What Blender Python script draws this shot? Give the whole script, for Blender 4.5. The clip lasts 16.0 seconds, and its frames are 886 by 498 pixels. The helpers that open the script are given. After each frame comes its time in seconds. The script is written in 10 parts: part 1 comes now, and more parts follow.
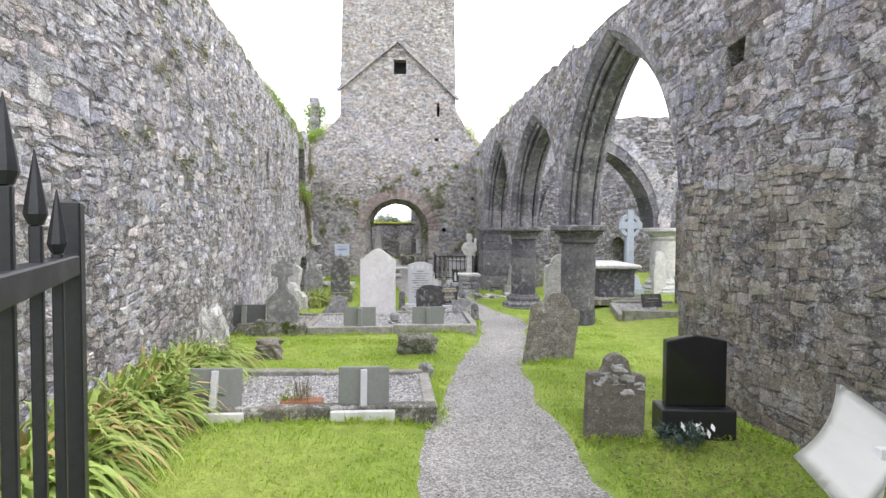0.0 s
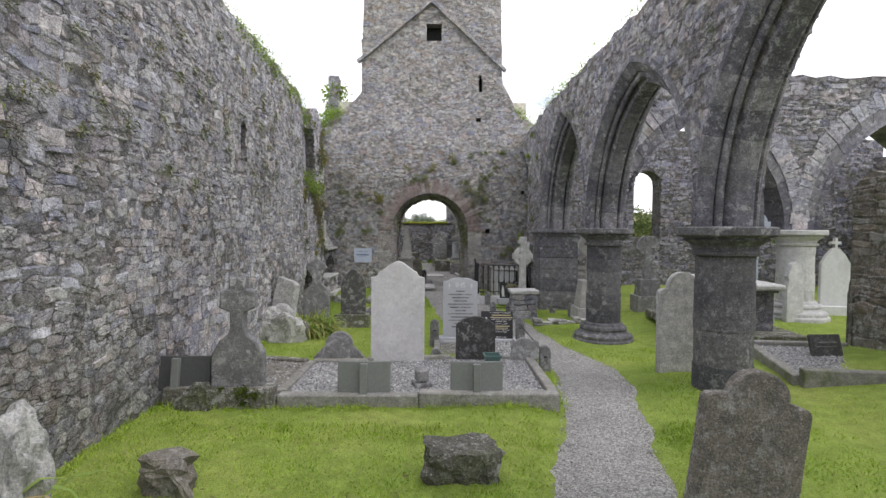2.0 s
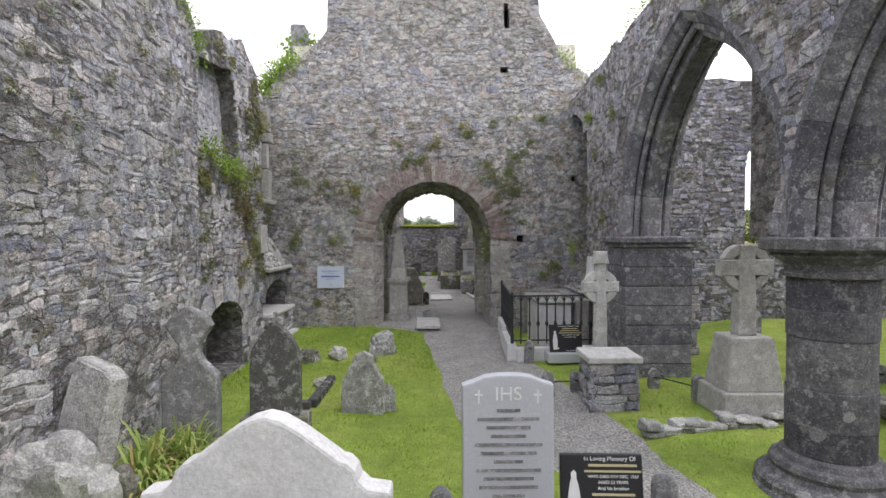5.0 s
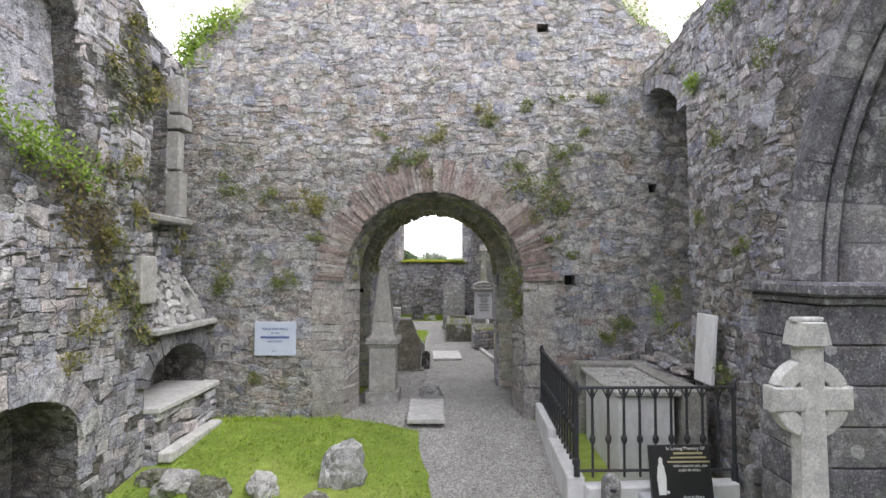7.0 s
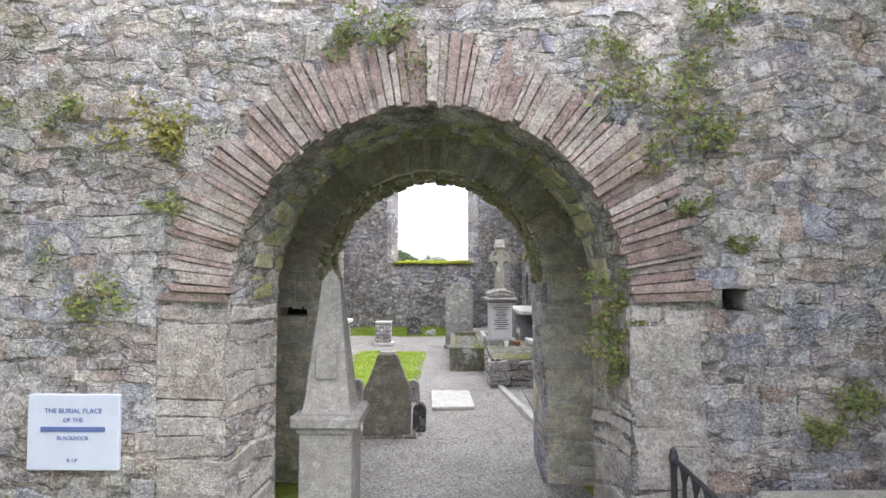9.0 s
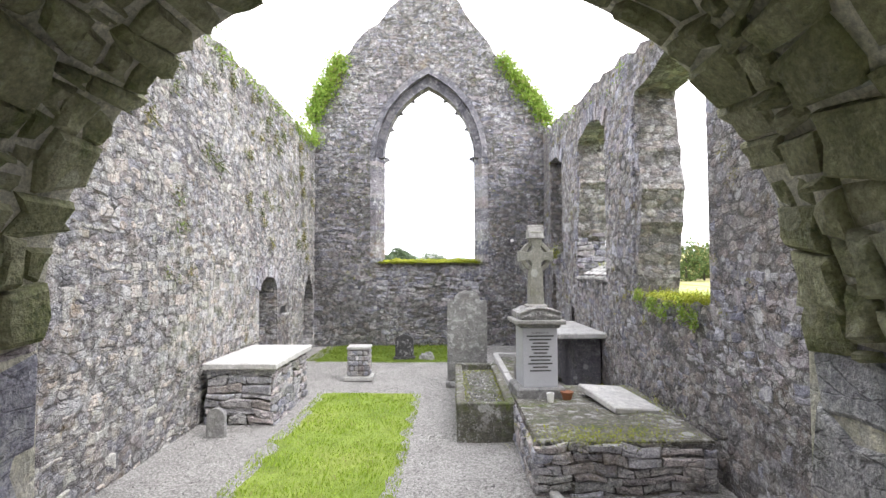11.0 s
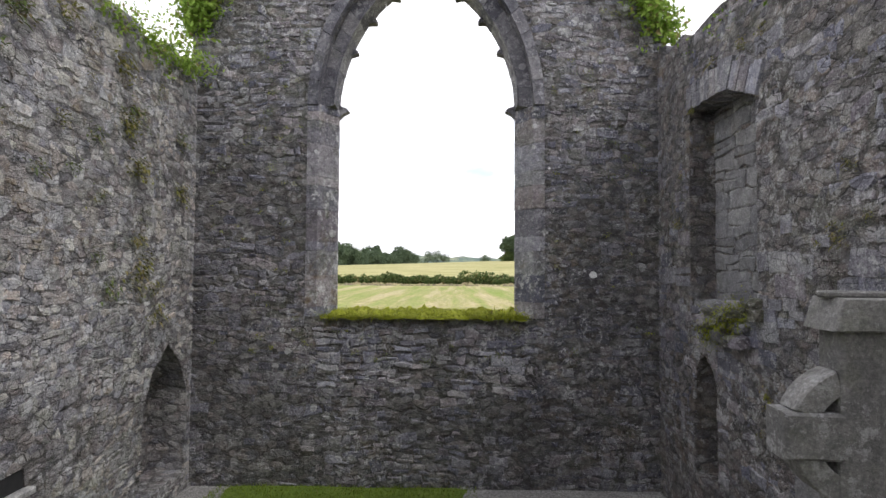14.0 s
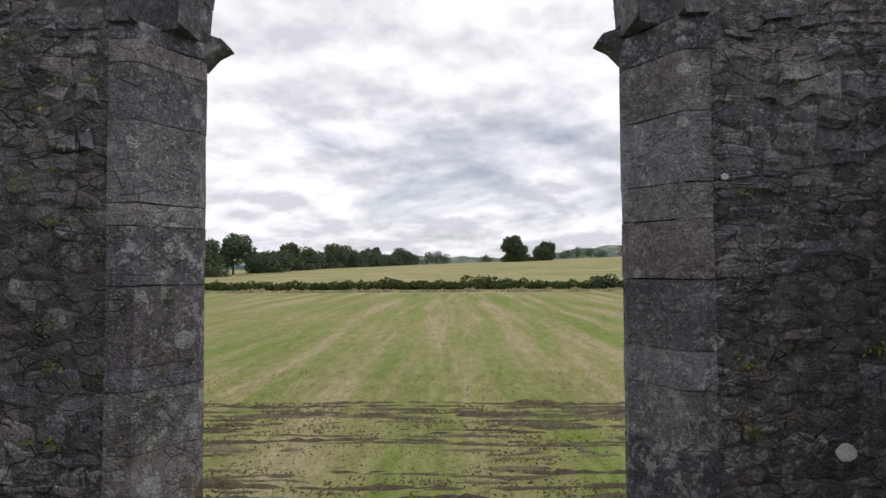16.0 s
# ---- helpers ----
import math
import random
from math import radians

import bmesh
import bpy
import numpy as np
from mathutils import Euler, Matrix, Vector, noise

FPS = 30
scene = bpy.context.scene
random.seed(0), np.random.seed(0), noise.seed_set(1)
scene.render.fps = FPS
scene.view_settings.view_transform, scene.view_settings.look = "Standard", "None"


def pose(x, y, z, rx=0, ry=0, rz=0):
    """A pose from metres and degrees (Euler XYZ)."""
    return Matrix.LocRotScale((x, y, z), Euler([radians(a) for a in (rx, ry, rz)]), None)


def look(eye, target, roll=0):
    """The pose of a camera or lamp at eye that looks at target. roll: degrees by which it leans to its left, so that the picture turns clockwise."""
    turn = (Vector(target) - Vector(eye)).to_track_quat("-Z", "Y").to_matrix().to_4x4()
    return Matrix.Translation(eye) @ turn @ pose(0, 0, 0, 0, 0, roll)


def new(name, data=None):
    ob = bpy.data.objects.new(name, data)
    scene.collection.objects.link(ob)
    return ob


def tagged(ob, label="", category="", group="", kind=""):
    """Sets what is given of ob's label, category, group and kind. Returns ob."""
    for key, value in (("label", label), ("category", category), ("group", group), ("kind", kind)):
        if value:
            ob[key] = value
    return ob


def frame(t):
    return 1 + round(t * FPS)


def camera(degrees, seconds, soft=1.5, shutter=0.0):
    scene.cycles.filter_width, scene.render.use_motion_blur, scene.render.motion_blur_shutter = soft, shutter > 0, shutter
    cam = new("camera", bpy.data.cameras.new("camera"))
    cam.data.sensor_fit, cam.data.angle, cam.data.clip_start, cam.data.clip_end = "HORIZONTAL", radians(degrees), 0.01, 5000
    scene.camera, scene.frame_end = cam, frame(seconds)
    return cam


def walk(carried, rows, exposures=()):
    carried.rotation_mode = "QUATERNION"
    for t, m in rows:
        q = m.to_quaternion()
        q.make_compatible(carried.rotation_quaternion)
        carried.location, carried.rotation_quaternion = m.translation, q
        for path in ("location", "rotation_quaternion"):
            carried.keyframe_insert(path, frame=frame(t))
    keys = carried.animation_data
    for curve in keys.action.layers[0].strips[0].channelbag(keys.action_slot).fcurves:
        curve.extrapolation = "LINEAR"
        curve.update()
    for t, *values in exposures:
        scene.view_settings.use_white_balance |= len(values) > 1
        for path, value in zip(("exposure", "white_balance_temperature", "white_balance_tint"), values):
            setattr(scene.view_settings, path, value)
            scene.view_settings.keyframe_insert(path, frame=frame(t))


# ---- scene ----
cam = camera(79.4, 16.0)
PATH = [
    (0, (-0.331, 0.247, 2.072), (-0.19, 2.241, 2.006), 0.3),
    (0.5, (-0.292, 1.266, 2.104), (-0.197, 3.262, 2.035), 0.3),
    (1, (-0.3, 2.268, 2.118), (-0.246, 4.266, 2.049), 0.4),
    (1.5, (-0.312, 3.273, 2.127), (-0.293, 5.272, 2.058), 0.4),
    (2, (-0.326, 4.227, 2.135), (-0.314, 6.226, 2.067), 0.4),
    (2.5, (-0.326, 5.23, 2.144), (-0.317, 7.229, 2.075), 0.2),
    (3, (-0.343, 6.261, 2.162), (-0.336, 8.26, 2.093), 0.1),
    (3.5, (-0.362, 7.297, 2.178), (-0.359, 9.295, 2.108), -0.0),
    (4, (-0.371, 8.249, 2.206), (-0.371, 10.248, 2.133), -0.1),
    (4.5, (-0.38, 9.244, 2.232), (-0.382, 11.243, 2.158), -0.0),
    (4.7, (-0.367, 9.621, 2.24), (-0.375, 11.62, 2.169), -0.2),
    (6.8, (-0.416, 13.874, 2.304), (-0.441, 15.873, 2.373), 0.0),
    (7, (-0.4, 14.228, 2.283), (-0.433, 16.226, 2.358), 0.1),
    (7.5, (-0.443, 15.208, 2.307), (-0.474, 17.206, 2.379), 0.1),
    (8, (-0.461, 16.17, 2.306), (-0.494, 18.168, 2.382), 0.1),
    (8.5, (-0.476, 17.228, 2.313), (-0.512, 19.226, 2.392), 0.1),
    (9, (-0.498, 18.295, 2.309), (-0.535, 20.293, 2.392), 0.0),
    (9.5, (-0.506, 19.356, 2.331), (-0.544, 21.353, 2.418), -0.0),
    (10, (-0.534, 20.337, 2.371), (-0.569, 22.335, 2.451), -0.1),
    (10.2, (-0.559, 20.784, 2.372), (-0.588, 22.782, 2.451), -0.3),
    (12.3, (-0.688, 26.144, 2.68), (-0.728, 28.142, 2.751), 0.0),
    (12.5, (-0.709, 26.661, 2.752), (-0.749, 28.659, 2.826), 0.1),
    (13, (-0.777, 27.984, 2.944), (-0.81, 29.982, 3.018), 0.2),
    (13.5, (-0.829, 29.267, 3.102), (-0.86, 31.265, 3.179), 0.3),
    (14, (-0.827, 30.395, 3.296), (-0.869, 32.394, 3.367), 0.4),
    (14.5, (-0.956, 31.593, 3.571), (-0.975, 33.592, 3.645), 0.3),
    (15, (-0.936, 32.751, 3.896), (-0.976, 34.749, 3.967), 0.2),
    (15.5, (-0.914, 33.882, 4.118), (-0.968, 35.88, 4.198), -0.1),
    (16, (-0.978, 34.934, 4.21), (-1.021, 36.932, 4.281), -0.3),
]
walk(cam, [(t, look(eye, target, roll)) for t, eye, target, roll in PATH],
     [(0, 1.78), (0.5, 1.34), (1, 1.17), (2, 0.98), (3.5, 1.24), (4.5, 1.25), (7, 1.74), (7.5, 1.98), (8.5, 2.23), (9.5, 2.6), (10.2, 2.88), (12.3, 0.94), (13.5, 0.91), (14.5, 1.04), (15.0, 0.92), (15.5, 0.26), (16, -0.08)])

# ---- sky, sun ----
SUN_EL, SUN_AZ = 52.0, 118.0          # degrees; azimuth clockwise from +y
world = bpy.data.worlds.new("overcast_sky")
scene.world = world
world.use_nodes = True
wt = world.node_tree
wt.nodes.clear()


def wnode(kind, **kw):
    n = wt.nodes.new(kind)
    for k, v in kw.items():
        n.inputs[k].default_value = v
    return n


w_out = wt.nodes.new("ShaderNodeOutputWorld")
w_bg = wnode("ShaderNodeBackground", Strength=0.092)
w_sky = wt.nodes.new("ShaderNodeTexSky")
w_sky.sky_type = "NISHITA"
w_sky.sun_disc = False
w_sky.sun_elevation = radians(SUN_EL)
w_sky.sun_rotation = radians(SUN_AZ)
w_sky.air_density, w_sky.dust_density, w_sky.ozone_density = 1.0, 1.5, 1.0
w_tc = wt.nodes.new("ShaderNodeTexCoord")
w_sep = wt.nodes.new("ShaderNodeSeparateXYZ")
wt.links.new(w_tc.outputs["Generated"], w_sep.inputs[0])
w_zz = wt.nodes.new("ShaderNodeMath")
w_zz.operation = "MAXIMUM"
w_zz.inputs[1].default_value = 0.0
wt.links.new(w_sep.outputs["Z"], w_zz.inputs[0])
w_za = wt.nodes.new("ShaderNodeMath")
w_za.operation = "ADD"
w_za.inputs[1].default_value = 0.3
wt.links.new(w_zz.outputs[0], w_za.inputs[0])
w_dv = wt.nodes.new("ShaderNodeVectorMath")
w_dv.operation = "DIVIDE"
w_cz = wt.nodes.new("ShaderNodeCombineXYZ")
for i in range(3):
    wt.links.new(w_za.outputs[0], w_cz.inputs[i])
wt.links.new(w_tc.outputs["Generated"], w_dv.inputs[0])
wt.links.new(w_cz.outputs[0], w_dv.inputs[1])
w_n1 = wnode("ShaderNodeTexNoise", Scale=1.25, Detail=9.0, Roughness=0.58, Distortion=0.35)
w_n2 = wnode("ShaderNodeTexNoise", Scale=2.6, Detail=7.0, Roughness=0.52)
wt.links.new(w_dv.outputs[0], w_n1.inputs["Vector"])
wt.links.new(w_dv.outputs[0], w_n2.inputs["Vector"])
w_cov = wt.nodes.new("ShaderNodeValToRGB")          # cover of cloud
w_cov.color_ramp.elements[0].position, w_cov.color_ramp.elements[0].color = 0.34, (0.3, 0.3, 0.3, 1)
w_cov.color_ramp.elements[1].position, w_cov.color_ramp.elements[1].color = 0.52, (1, 1, 1, 1)
wt.links.new(w_n1.outputs["Fac"], w_cov.inputs[0])
w_shade = wt.nodes.new("ShaderNodeValToRGB")        # bright tops, grey bellies
w_shade.color_ramp.elements[0].position, w_shade.color_ramp.elements[0].color = 0.42, (11.8, 11.6, 12.3, 1)
w_shade.color_ramp.elements[1].position, w_shade.color_ramp.elements[1].color = 0.64, (8.0, 8.0, 8.7, 1)
# denser cloud just above a place makes it a grey base, thinner cloud a lit top
w_up = wt.nodes.new("ShaderNodeVectorMath")
w_up.operation = "MULTIPLY"
w_up.inputs[1].default_value = (0.955, 0.955, 1.12)
wt.links.new(w_dv.outputs[0], w_up.inputs[0])
w_n3 = wnode("ShaderNodeTexNoise", Scale=2.6, Detail=7.0, Roughness=0.52)
wt.links.new(w_up.outputs[0], w_n3.inputs["Vector"])
w_df = wt.nodes.new("ShaderNodeMath")
w_df.operation = "SUBTRACT"
wt.links.new(w_n3.outputs["Fac"], w_df.inputs[0])
wt.links.new(w_n2.outputs["Fac"], w_df.inputs[1])
w_sh = wt.nodes.new("ShaderNodeMath")
w_sh.operation = "MULTIPLY_ADD"
w_sh.inputs[1].default_value, w_sh.inputs[2].default_value = 1.5, 0.5
wt.links.new(w_df.outputs[0], w_sh.inputs[0])
wt.links.new(w_sh.outputs[0], w_shade.inputs[0])
w_mix = wt.nodes.new("ShaderNodeMix")
w_mix.data_type = "RGBA"
wt.links.new(w_cov.outputs[0], w_mix.inputs[0])
wt.links.new(w_sky.outputs[0], w_mix.inputs[6])
wt.links.new(w_shade.outputs[0], w_mix.inputs[7])
wt.links.new(w_mix.outputs[2], w_bg.inputs["Color"])
wt.links.new(w_bg.outputs[0], w_out.inputs["Surface"])

sun = new("sun", bpy.data.lights.new("sun", "SUN"))
sun.data.energy = 0.55
sun.data.angle = radians(25)
sun.data.color = (1.0, 0.965, 0.97)
sun.matrix_world = look((0, 0, 30), (-math.sin(radians(SUN_AZ)) * 20 * math.cos(radians(SUN_EL)) , -math.cos(radians(SUN_AZ)) * 20 * math.cos(radians(SUN_EL)), 30 - 20 * math.sin(radians(SUN_EL))))


# ---- materials ----
class Nodes:
    """Short wiring for a node material."""

    def __init__(self, name):
        self.mat = bpy.data.materials.new(name)
        self.mat.use_nodes = True
        self.t = self.mat.node_tree
        self.bsdf = self.t.nodes["Principled BSDF"]
        self.geo = self.t.nodes.new("ShaderNodeNewGeometry")
        self.pos = self.geo.outputs["Position"]

    def link(self, a, b):
        self.t.links.new(a, b)

    def noise(self, scale, detail=4.0, rough=0.55, vec=None, distort=0.0):
        n = self.t.nodes.new("ShaderNodeTexNoise")
        n.inputs["Scale"].default_value, n.inputs["Detail"].default_value = scale, detail
        n.inputs["Roughness"].default_value, n.inputs["Distortion"].default_value = rough, distort
        self.link(vec or self.pos, n.inputs["Vector"])
        return n.outputs["Fac"]

    def voronoi(self, scale, feature="F1", vec=None):
        n = self.t.nodes.new("ShaderNodeTexVoronoi")
        n.feature = feature
        n.inputs["Scale"].default_value = scale
        self.link(vec or self.pos, n.inputs["Vector"])
        return n.outputs["Distance"]

    def stretch(self, x, y, z):
        n = self.t.nodes.new("ShaderNodeVectorMath")
        n.operation = "MULTIPLY"
        n.inputs[1].default_value = (x, y, z)
        self.link(self.pos, n.inputs[0])
        return n.outputs[0]

    def math(self, op, a, b=0.0, clamp=False):
        n = self.t.nodes.new("ShaderNodeMath")
        n.operation, n.use_clamp = op, clamp
        for i, v in enumerate((a, b)):
            if isinstance(v, (int, float)):
                n.inputs[i].default_value = v
            else:
                self.link(v, n.inputs[i])
        return n.outputs[0]

    def ramp(self, fac, stops, smooth=False):
        n = self.t.nodes.new("ShaderNodeValToRGB")
        e = n.color_ramp.elements
        while len(e) < len(stops):
            e.new(0.5)
        for el, (p, c) in zip(e, stops):
            el.position = p
            el.color = (*c, 1) if len(c) == 3 else c
        if smooth:
            n.color_ramp.interpolation = "EASE"
        self.link(fac, n.inputs[0])
        return n.outputs[0]

    def step(self, fac, lo, hi):
        return self.ramp(fac, [(lo, (0, 0, 0)), (hi, (1, 1, 1))])

    def mix(self, fac, a, b, mode="MIX"):
        n = self.t.nodes.new("ShaderNodeMix")
        n.data_type, n.blend_type = "RGBA", mode
        for slot, v in ((0, fac), (6, a), (7, b)):
            if isinstance(v, (int, float)):
                n.inputs[slot].default_value = v
            elif isinstance(v, tuple):
                n.inputs[slot].default_value = (*v, 1)
            else:
                self.link(v, n.inputs[slot])
        return n.outputs[2]

    def chance(self):
        """A number per loose piece or per object."""
        o = self.t.nodes.new("ShaderNodeObjectInfo")
        return self.math("FRACT", self.math("ADD", self.geo.outputs["Random Per Island"], o.outputs["Random"]))

    def up(self):
        n = self.t.nodes.new("ShaderNodeSeparateXYZ")
        self.link(self.geo.outputs["Normal"], n.inputs[0])
        return n.outputs["Z"]

    def bump(self, height, strength=0.5, distance=0.02):
        n = self.t.nodes.new("ShaderNodeBump")
        n.inputs["Strength"].default_value, n.inputs["Distance"].default_value = strength, distance
        self.link(height, n.inputs["Height"])
        self.link(n.outputs[0], self.bsdf.inputs["Normal"])

    def done(self, color, rough=0.9, metal=0.0, spec=0.3):
        if isinstance(color, tuple):
            self.bsdf.inputs["Base Color"].default_value = (*color, 1)
        else:
            self.link(color, self.bsdf.inputs["Base Color"])
        if isinstance(rough, (int, float)):
            self.bsdf.inputs["Roughness"].default_value = rough
        else:
            self.link(rough, self.bsdf.inputs["Roughness"])
        self.bsdf.inputs["Metallic"].default_value = metal
        self.bsdf.inputs["Specular IOR Level"].default_value = spec
        return self.mat


def rubble(name, tones, lichen=0.5, moss=0.0, ochre=0.0, big=0.6, bump=0.7, dark=0.0, cells=0.0, hard=0.85, crack_shade=0.0):
    """Weathered stone: tones picked per stone, blotched, with pale lichen, moss and rusty growth.
    cells: size of the stones that show faintly through old render. Dark lines along level beds put the shadow of open
    joints into the colour."""
    m = Nodes(name)
    wn = m.t.nodes.new("ShaderNodeTexNoise")
    wn.inputs["Scale"].default_value, wn.inputs["Detail"].default_value = 5, 3
    m.link(m.pos, wn.inputs["Vector"])
    ws = m.t.nodes.new("ShaderNodeVectorMath")
    ws.operation = "SCALE"
    ws.inputs["Scale"].default_value = 0.09
    m.link(wn.outputs["Color"], ws.inputs[0])
    wob = m.t.nodes.new("ShaderNodeVectorMath")
    wob.operation = "ADD"
    m.link(m.pos, wob.inputs[0])
    m.link(ws.outputs[0], wob.inputs[1])
    pick = m.math("ADD", m.math("MULTIPLY", m.chance(), 0.62), m.math("MULTIPLY", m.noise(big, 3), 0.42))
    edge = None
    if cells:
        sq = m.t.nodes.new("ShaderNodeVectorMath")
        sq.operation = "MULTIPLY"
        sq.inputs[1].default_value = (1, 1, 1.7)
        m.link(wob.outputs[0], sq.inputs[0])
        cv_ = m.t.nodes.new("ShaderNodeTexVoronoi")
        cv_.inputs["Scale"].default_value = cells
        m.link(sq.outputs[0], cv_.inputs["Vector"])
        cs = m.t.nodes.new("ShaderNodeSeparateColor")
        m.link(cv_.outputs["Color"], cs.inputs[0])
        pick = m.math("ADD", m.math("MULTIPLY", cs.outputs[0], 0.62), m.math("MULTIPLY", m.noise(big, 3), 0.42))
        edge = m.step(cv_.outputs["Distance"], 0.5, 0.66)
    k = len(tones)
    col = m.ramp(pick, [(0.12 + 0.8 * i / (k - 1), c) for i, c in enumerate(tones)])
    hue = cs.outputs[1] if cells else m.math("FRACT", m.math("MULTIPLY", m.chance(), 7.31))
    if crack_shade:
        col = m.mix(0.5, col, m.ramp(hue, [(0.1, (0.9, 0.96, 1.13)), (0.3, (1.0, 1.0, 1.03)), (0.5, (0.98, 1.02, 0.94)), (0.7, (1.04, 1.0, 0.95)), (0.9, (1.12, 0.97, 0.9))]), "MULTIPLY")
    grain = m.noise(60, 5, 0.75)
    mid = m.noise(11, 6, 0.7)
    col = m.mix(hard, col, m.ramp(grain, [(0.36, (0.6, 0.6, 0.61)), (0.64, (1.42, 1.41, 1.38))]), "MULTIPLY")
    col = m.mix(hard, col, m.ramp(mid, [(0.36, (0.7, 0.7, 0.715)), (0.64, (1.32, 1.31, 1.29))]), "MULTIPLY")
    blotch = m.noise(3.6, 7, 0.75, None, 0.5)
    col = m.mix(hard * 0.6, col, m.ramp(blotch, [(0.38, (0.66, 0.65, 0.67)), (0.62, (1.32, 1.32, 1.3))]), "MULTIPLY")
    # cell edges darkened: joint shadow lines put into the colour
    if edge is not None:
        col = m.mix(m.math("MULTIPLY", edge, 0.55), col, (0.09, 0.086, 0.084))
    pit = m.math("MULTIPLY", m.step(m.noise(24, 6, 0.8), 0.58, 0.64), 0.55 * hard)
    col = m.mix(pit, col, (0.06, 0.058, 0.057))
    if dark:
        col = m.mix(m.math("MULTIPLY", m.step(m.noise(0.45, 5, 0.6, m.stretch(1, 1, 0.35)), 0.46, 0.62), dark), col, (0.055, 0.056, 0.06))
    if lichen:
        patch = m.math("MULTIPLY", m.step(m.noise(8.5, 8, 0.8), 0.53, 0.57), m.step(m.noise(1.1, 4), 0.38, 0.56))
        fleck = m.math("MULTIPLY", m.step(m.noise(30, 5, 0.75), 0.585, 0.615), 0.6 * hard)
        v = m.t.nodes.new("ShaderNodeTexVoronoi")
        v.inputs["Scale"].default_value = 5.5
        m.link(wob.outputs[0], v.inputs["Vector"])
        sc = m.t.nodes.new("ShaderNodeSeparateColor")
        m.link(v.outputs["Color"], sc.inputs[0])
        size = m.math("MULTIPLY", m.step(sc.outputs[0], 0.7, 1.0), 0.34)
        disc = m.math("MULTIPLY", m.math("LESS_THAN", v.outputs["Distance"], size), 0.85)
        lich = m.math("MULTIPLY", m.math("MAXIMUM", m.math("MAXIMUM", patch, fleck), disc), lichen, True)
        col = m.mix(lich, col, m.ramp(grain, [(0.36, (0.4, 0.4, 0.4)), (0.64, (0.74, 0.74, 0.73))]))
    if ochre:
        o = m.math("MULTIPLY", m.math("MULTIPLY", m.step(m.noise(3.1, 6, 0.7), 0.53, 0.64), m.step(m.noise(0.55, 3), 0.46, 0.62)), ochre)
        col = m.mix(o, col, m.ramp(mid, [(0.38, (0.14, 0.09, 0.05)), (0.62, (0.28, 0.21, 0.1))]))
    if moss:
        g = m.math("MULTIPLY", m.math("MULTIPLY", m.step(m.noise(4.2, 6, 0.7), 0.5, 0.64), m.step(m.noise(0.4, 3), 0.42, 0.62)), moss)
        col = m.mix(g, col, m.ramp(grain, [(0.38, (0.05, 0.075, 0.02)), (0.62, (0.16, 0.19, 0.05))]))
    h = m.math("ADD", m.math("MULTIPLY", m.noise(70, 4, 0.7), 0.35), m.noise(14, 6, 0.7))
    # crevice shadow put into the colour, with a shallow bump
    if crack_shade:
        flat = m.t.nodes.new("ShaderNodeVectorMath")
        flat.operation = "MULTIPLY"
        flat.inputs[1].default_value = (1, 1, 2.8)
        m.link(wob.outputs[0], flat.inputs[0])
        gap_ = m.math("SUBTRACT", 1.0, m.step(m.voronoi(5.2, "DISTANCE_TO_EDGE", flat.outputs[0]), 0.01, 0.038))
        gap_ = m.math("MULTIPLY", gap_, m.step(m.noise(3.4, 5, 0.7), 0.44, 0.56))
        fine_ = m.math("SUBTRACT", 1.0, m.step(m.voronoi(13, "DISTANCE_TO_EDGE", flat.outputs[0]), 0.015, 0.06))
        fine_ = m.math("MULTIPLY", fine_, m.step(m.noise(2.1, 5, 0.7), 0.52, 0.62))
        gap_ = m.math("MULTIPLY", m.math("MAXIMUM", gap_, m.math("MULTIPLY", fine_, 0.8)), crack_shade)
        col = m.mix(gap_, col, (0.035, 0.033, 0.032))
        h = m.math("SUBTRACT", h, m.math("MULTIPLY", gap_, 0.8))
    if edge is not None:
        h = m.math("SUBTRACT", m.math("MULTIPLY", h, 1.2), m.math("MULTIPLY", edge, 0.5))
    m.bump(h, bump, 0.04)
    return m.done(col, 0.92, 0, 0.25)


def cool(tones, k=1.05):
    return [(r * 0.995, g, b * k) for r, g, b in tones]


GREY = cool([(0.215, 0.217, 0.24), (0.32, 0.317, 0.338), (0.42, 0.411, 0.413), (0.55, 0.541, 0.536), (0.38, 0.343, 0.324)])
WARM = cool([(0.16, 0.148, 0.152), (0.23, 0.214, 0.214), (0.3, 0.285, 0.28), (0.4, 0.386, 0.378), (0.25, 0.19, 0.175)])
# darker than GREY: shade of the south and east walls put into the stone
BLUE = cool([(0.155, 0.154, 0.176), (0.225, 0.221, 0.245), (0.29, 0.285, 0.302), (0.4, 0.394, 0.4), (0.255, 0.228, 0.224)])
mat_rubble = rubble("rubble_stone", GREY, 0.8, 0.18, 0.5, bump=0.9, hard=0.95, crack_shade=0.6)
TOWER = cool([(0.2, 0.202, 0.228), (0.255, 0.257, 0.275), (0.31, 0.307, 0.3), (0.38, 0.375, 0.36), (0.28, 0.245, 0.22), (0.34, 0.325, 0.3)])
mat_rubble_tower = rubble("tower_stone", TOWER, 0.6, 0.4, 0.55, bump=0.9, hard=0.95, crack_shade=0.45)
mat_mortar_tower = rubble("tower_mortar", [(0.21, 0.207, 0.22), (0.29, 0.28, 0.28), (0.36, 0.347, 0.337), (0.46, 0.447, 0.428)], 0.55, 0.4, 0.5, bump=0.9, cells=6.5, hard=0.95, crack_shade=0.5)
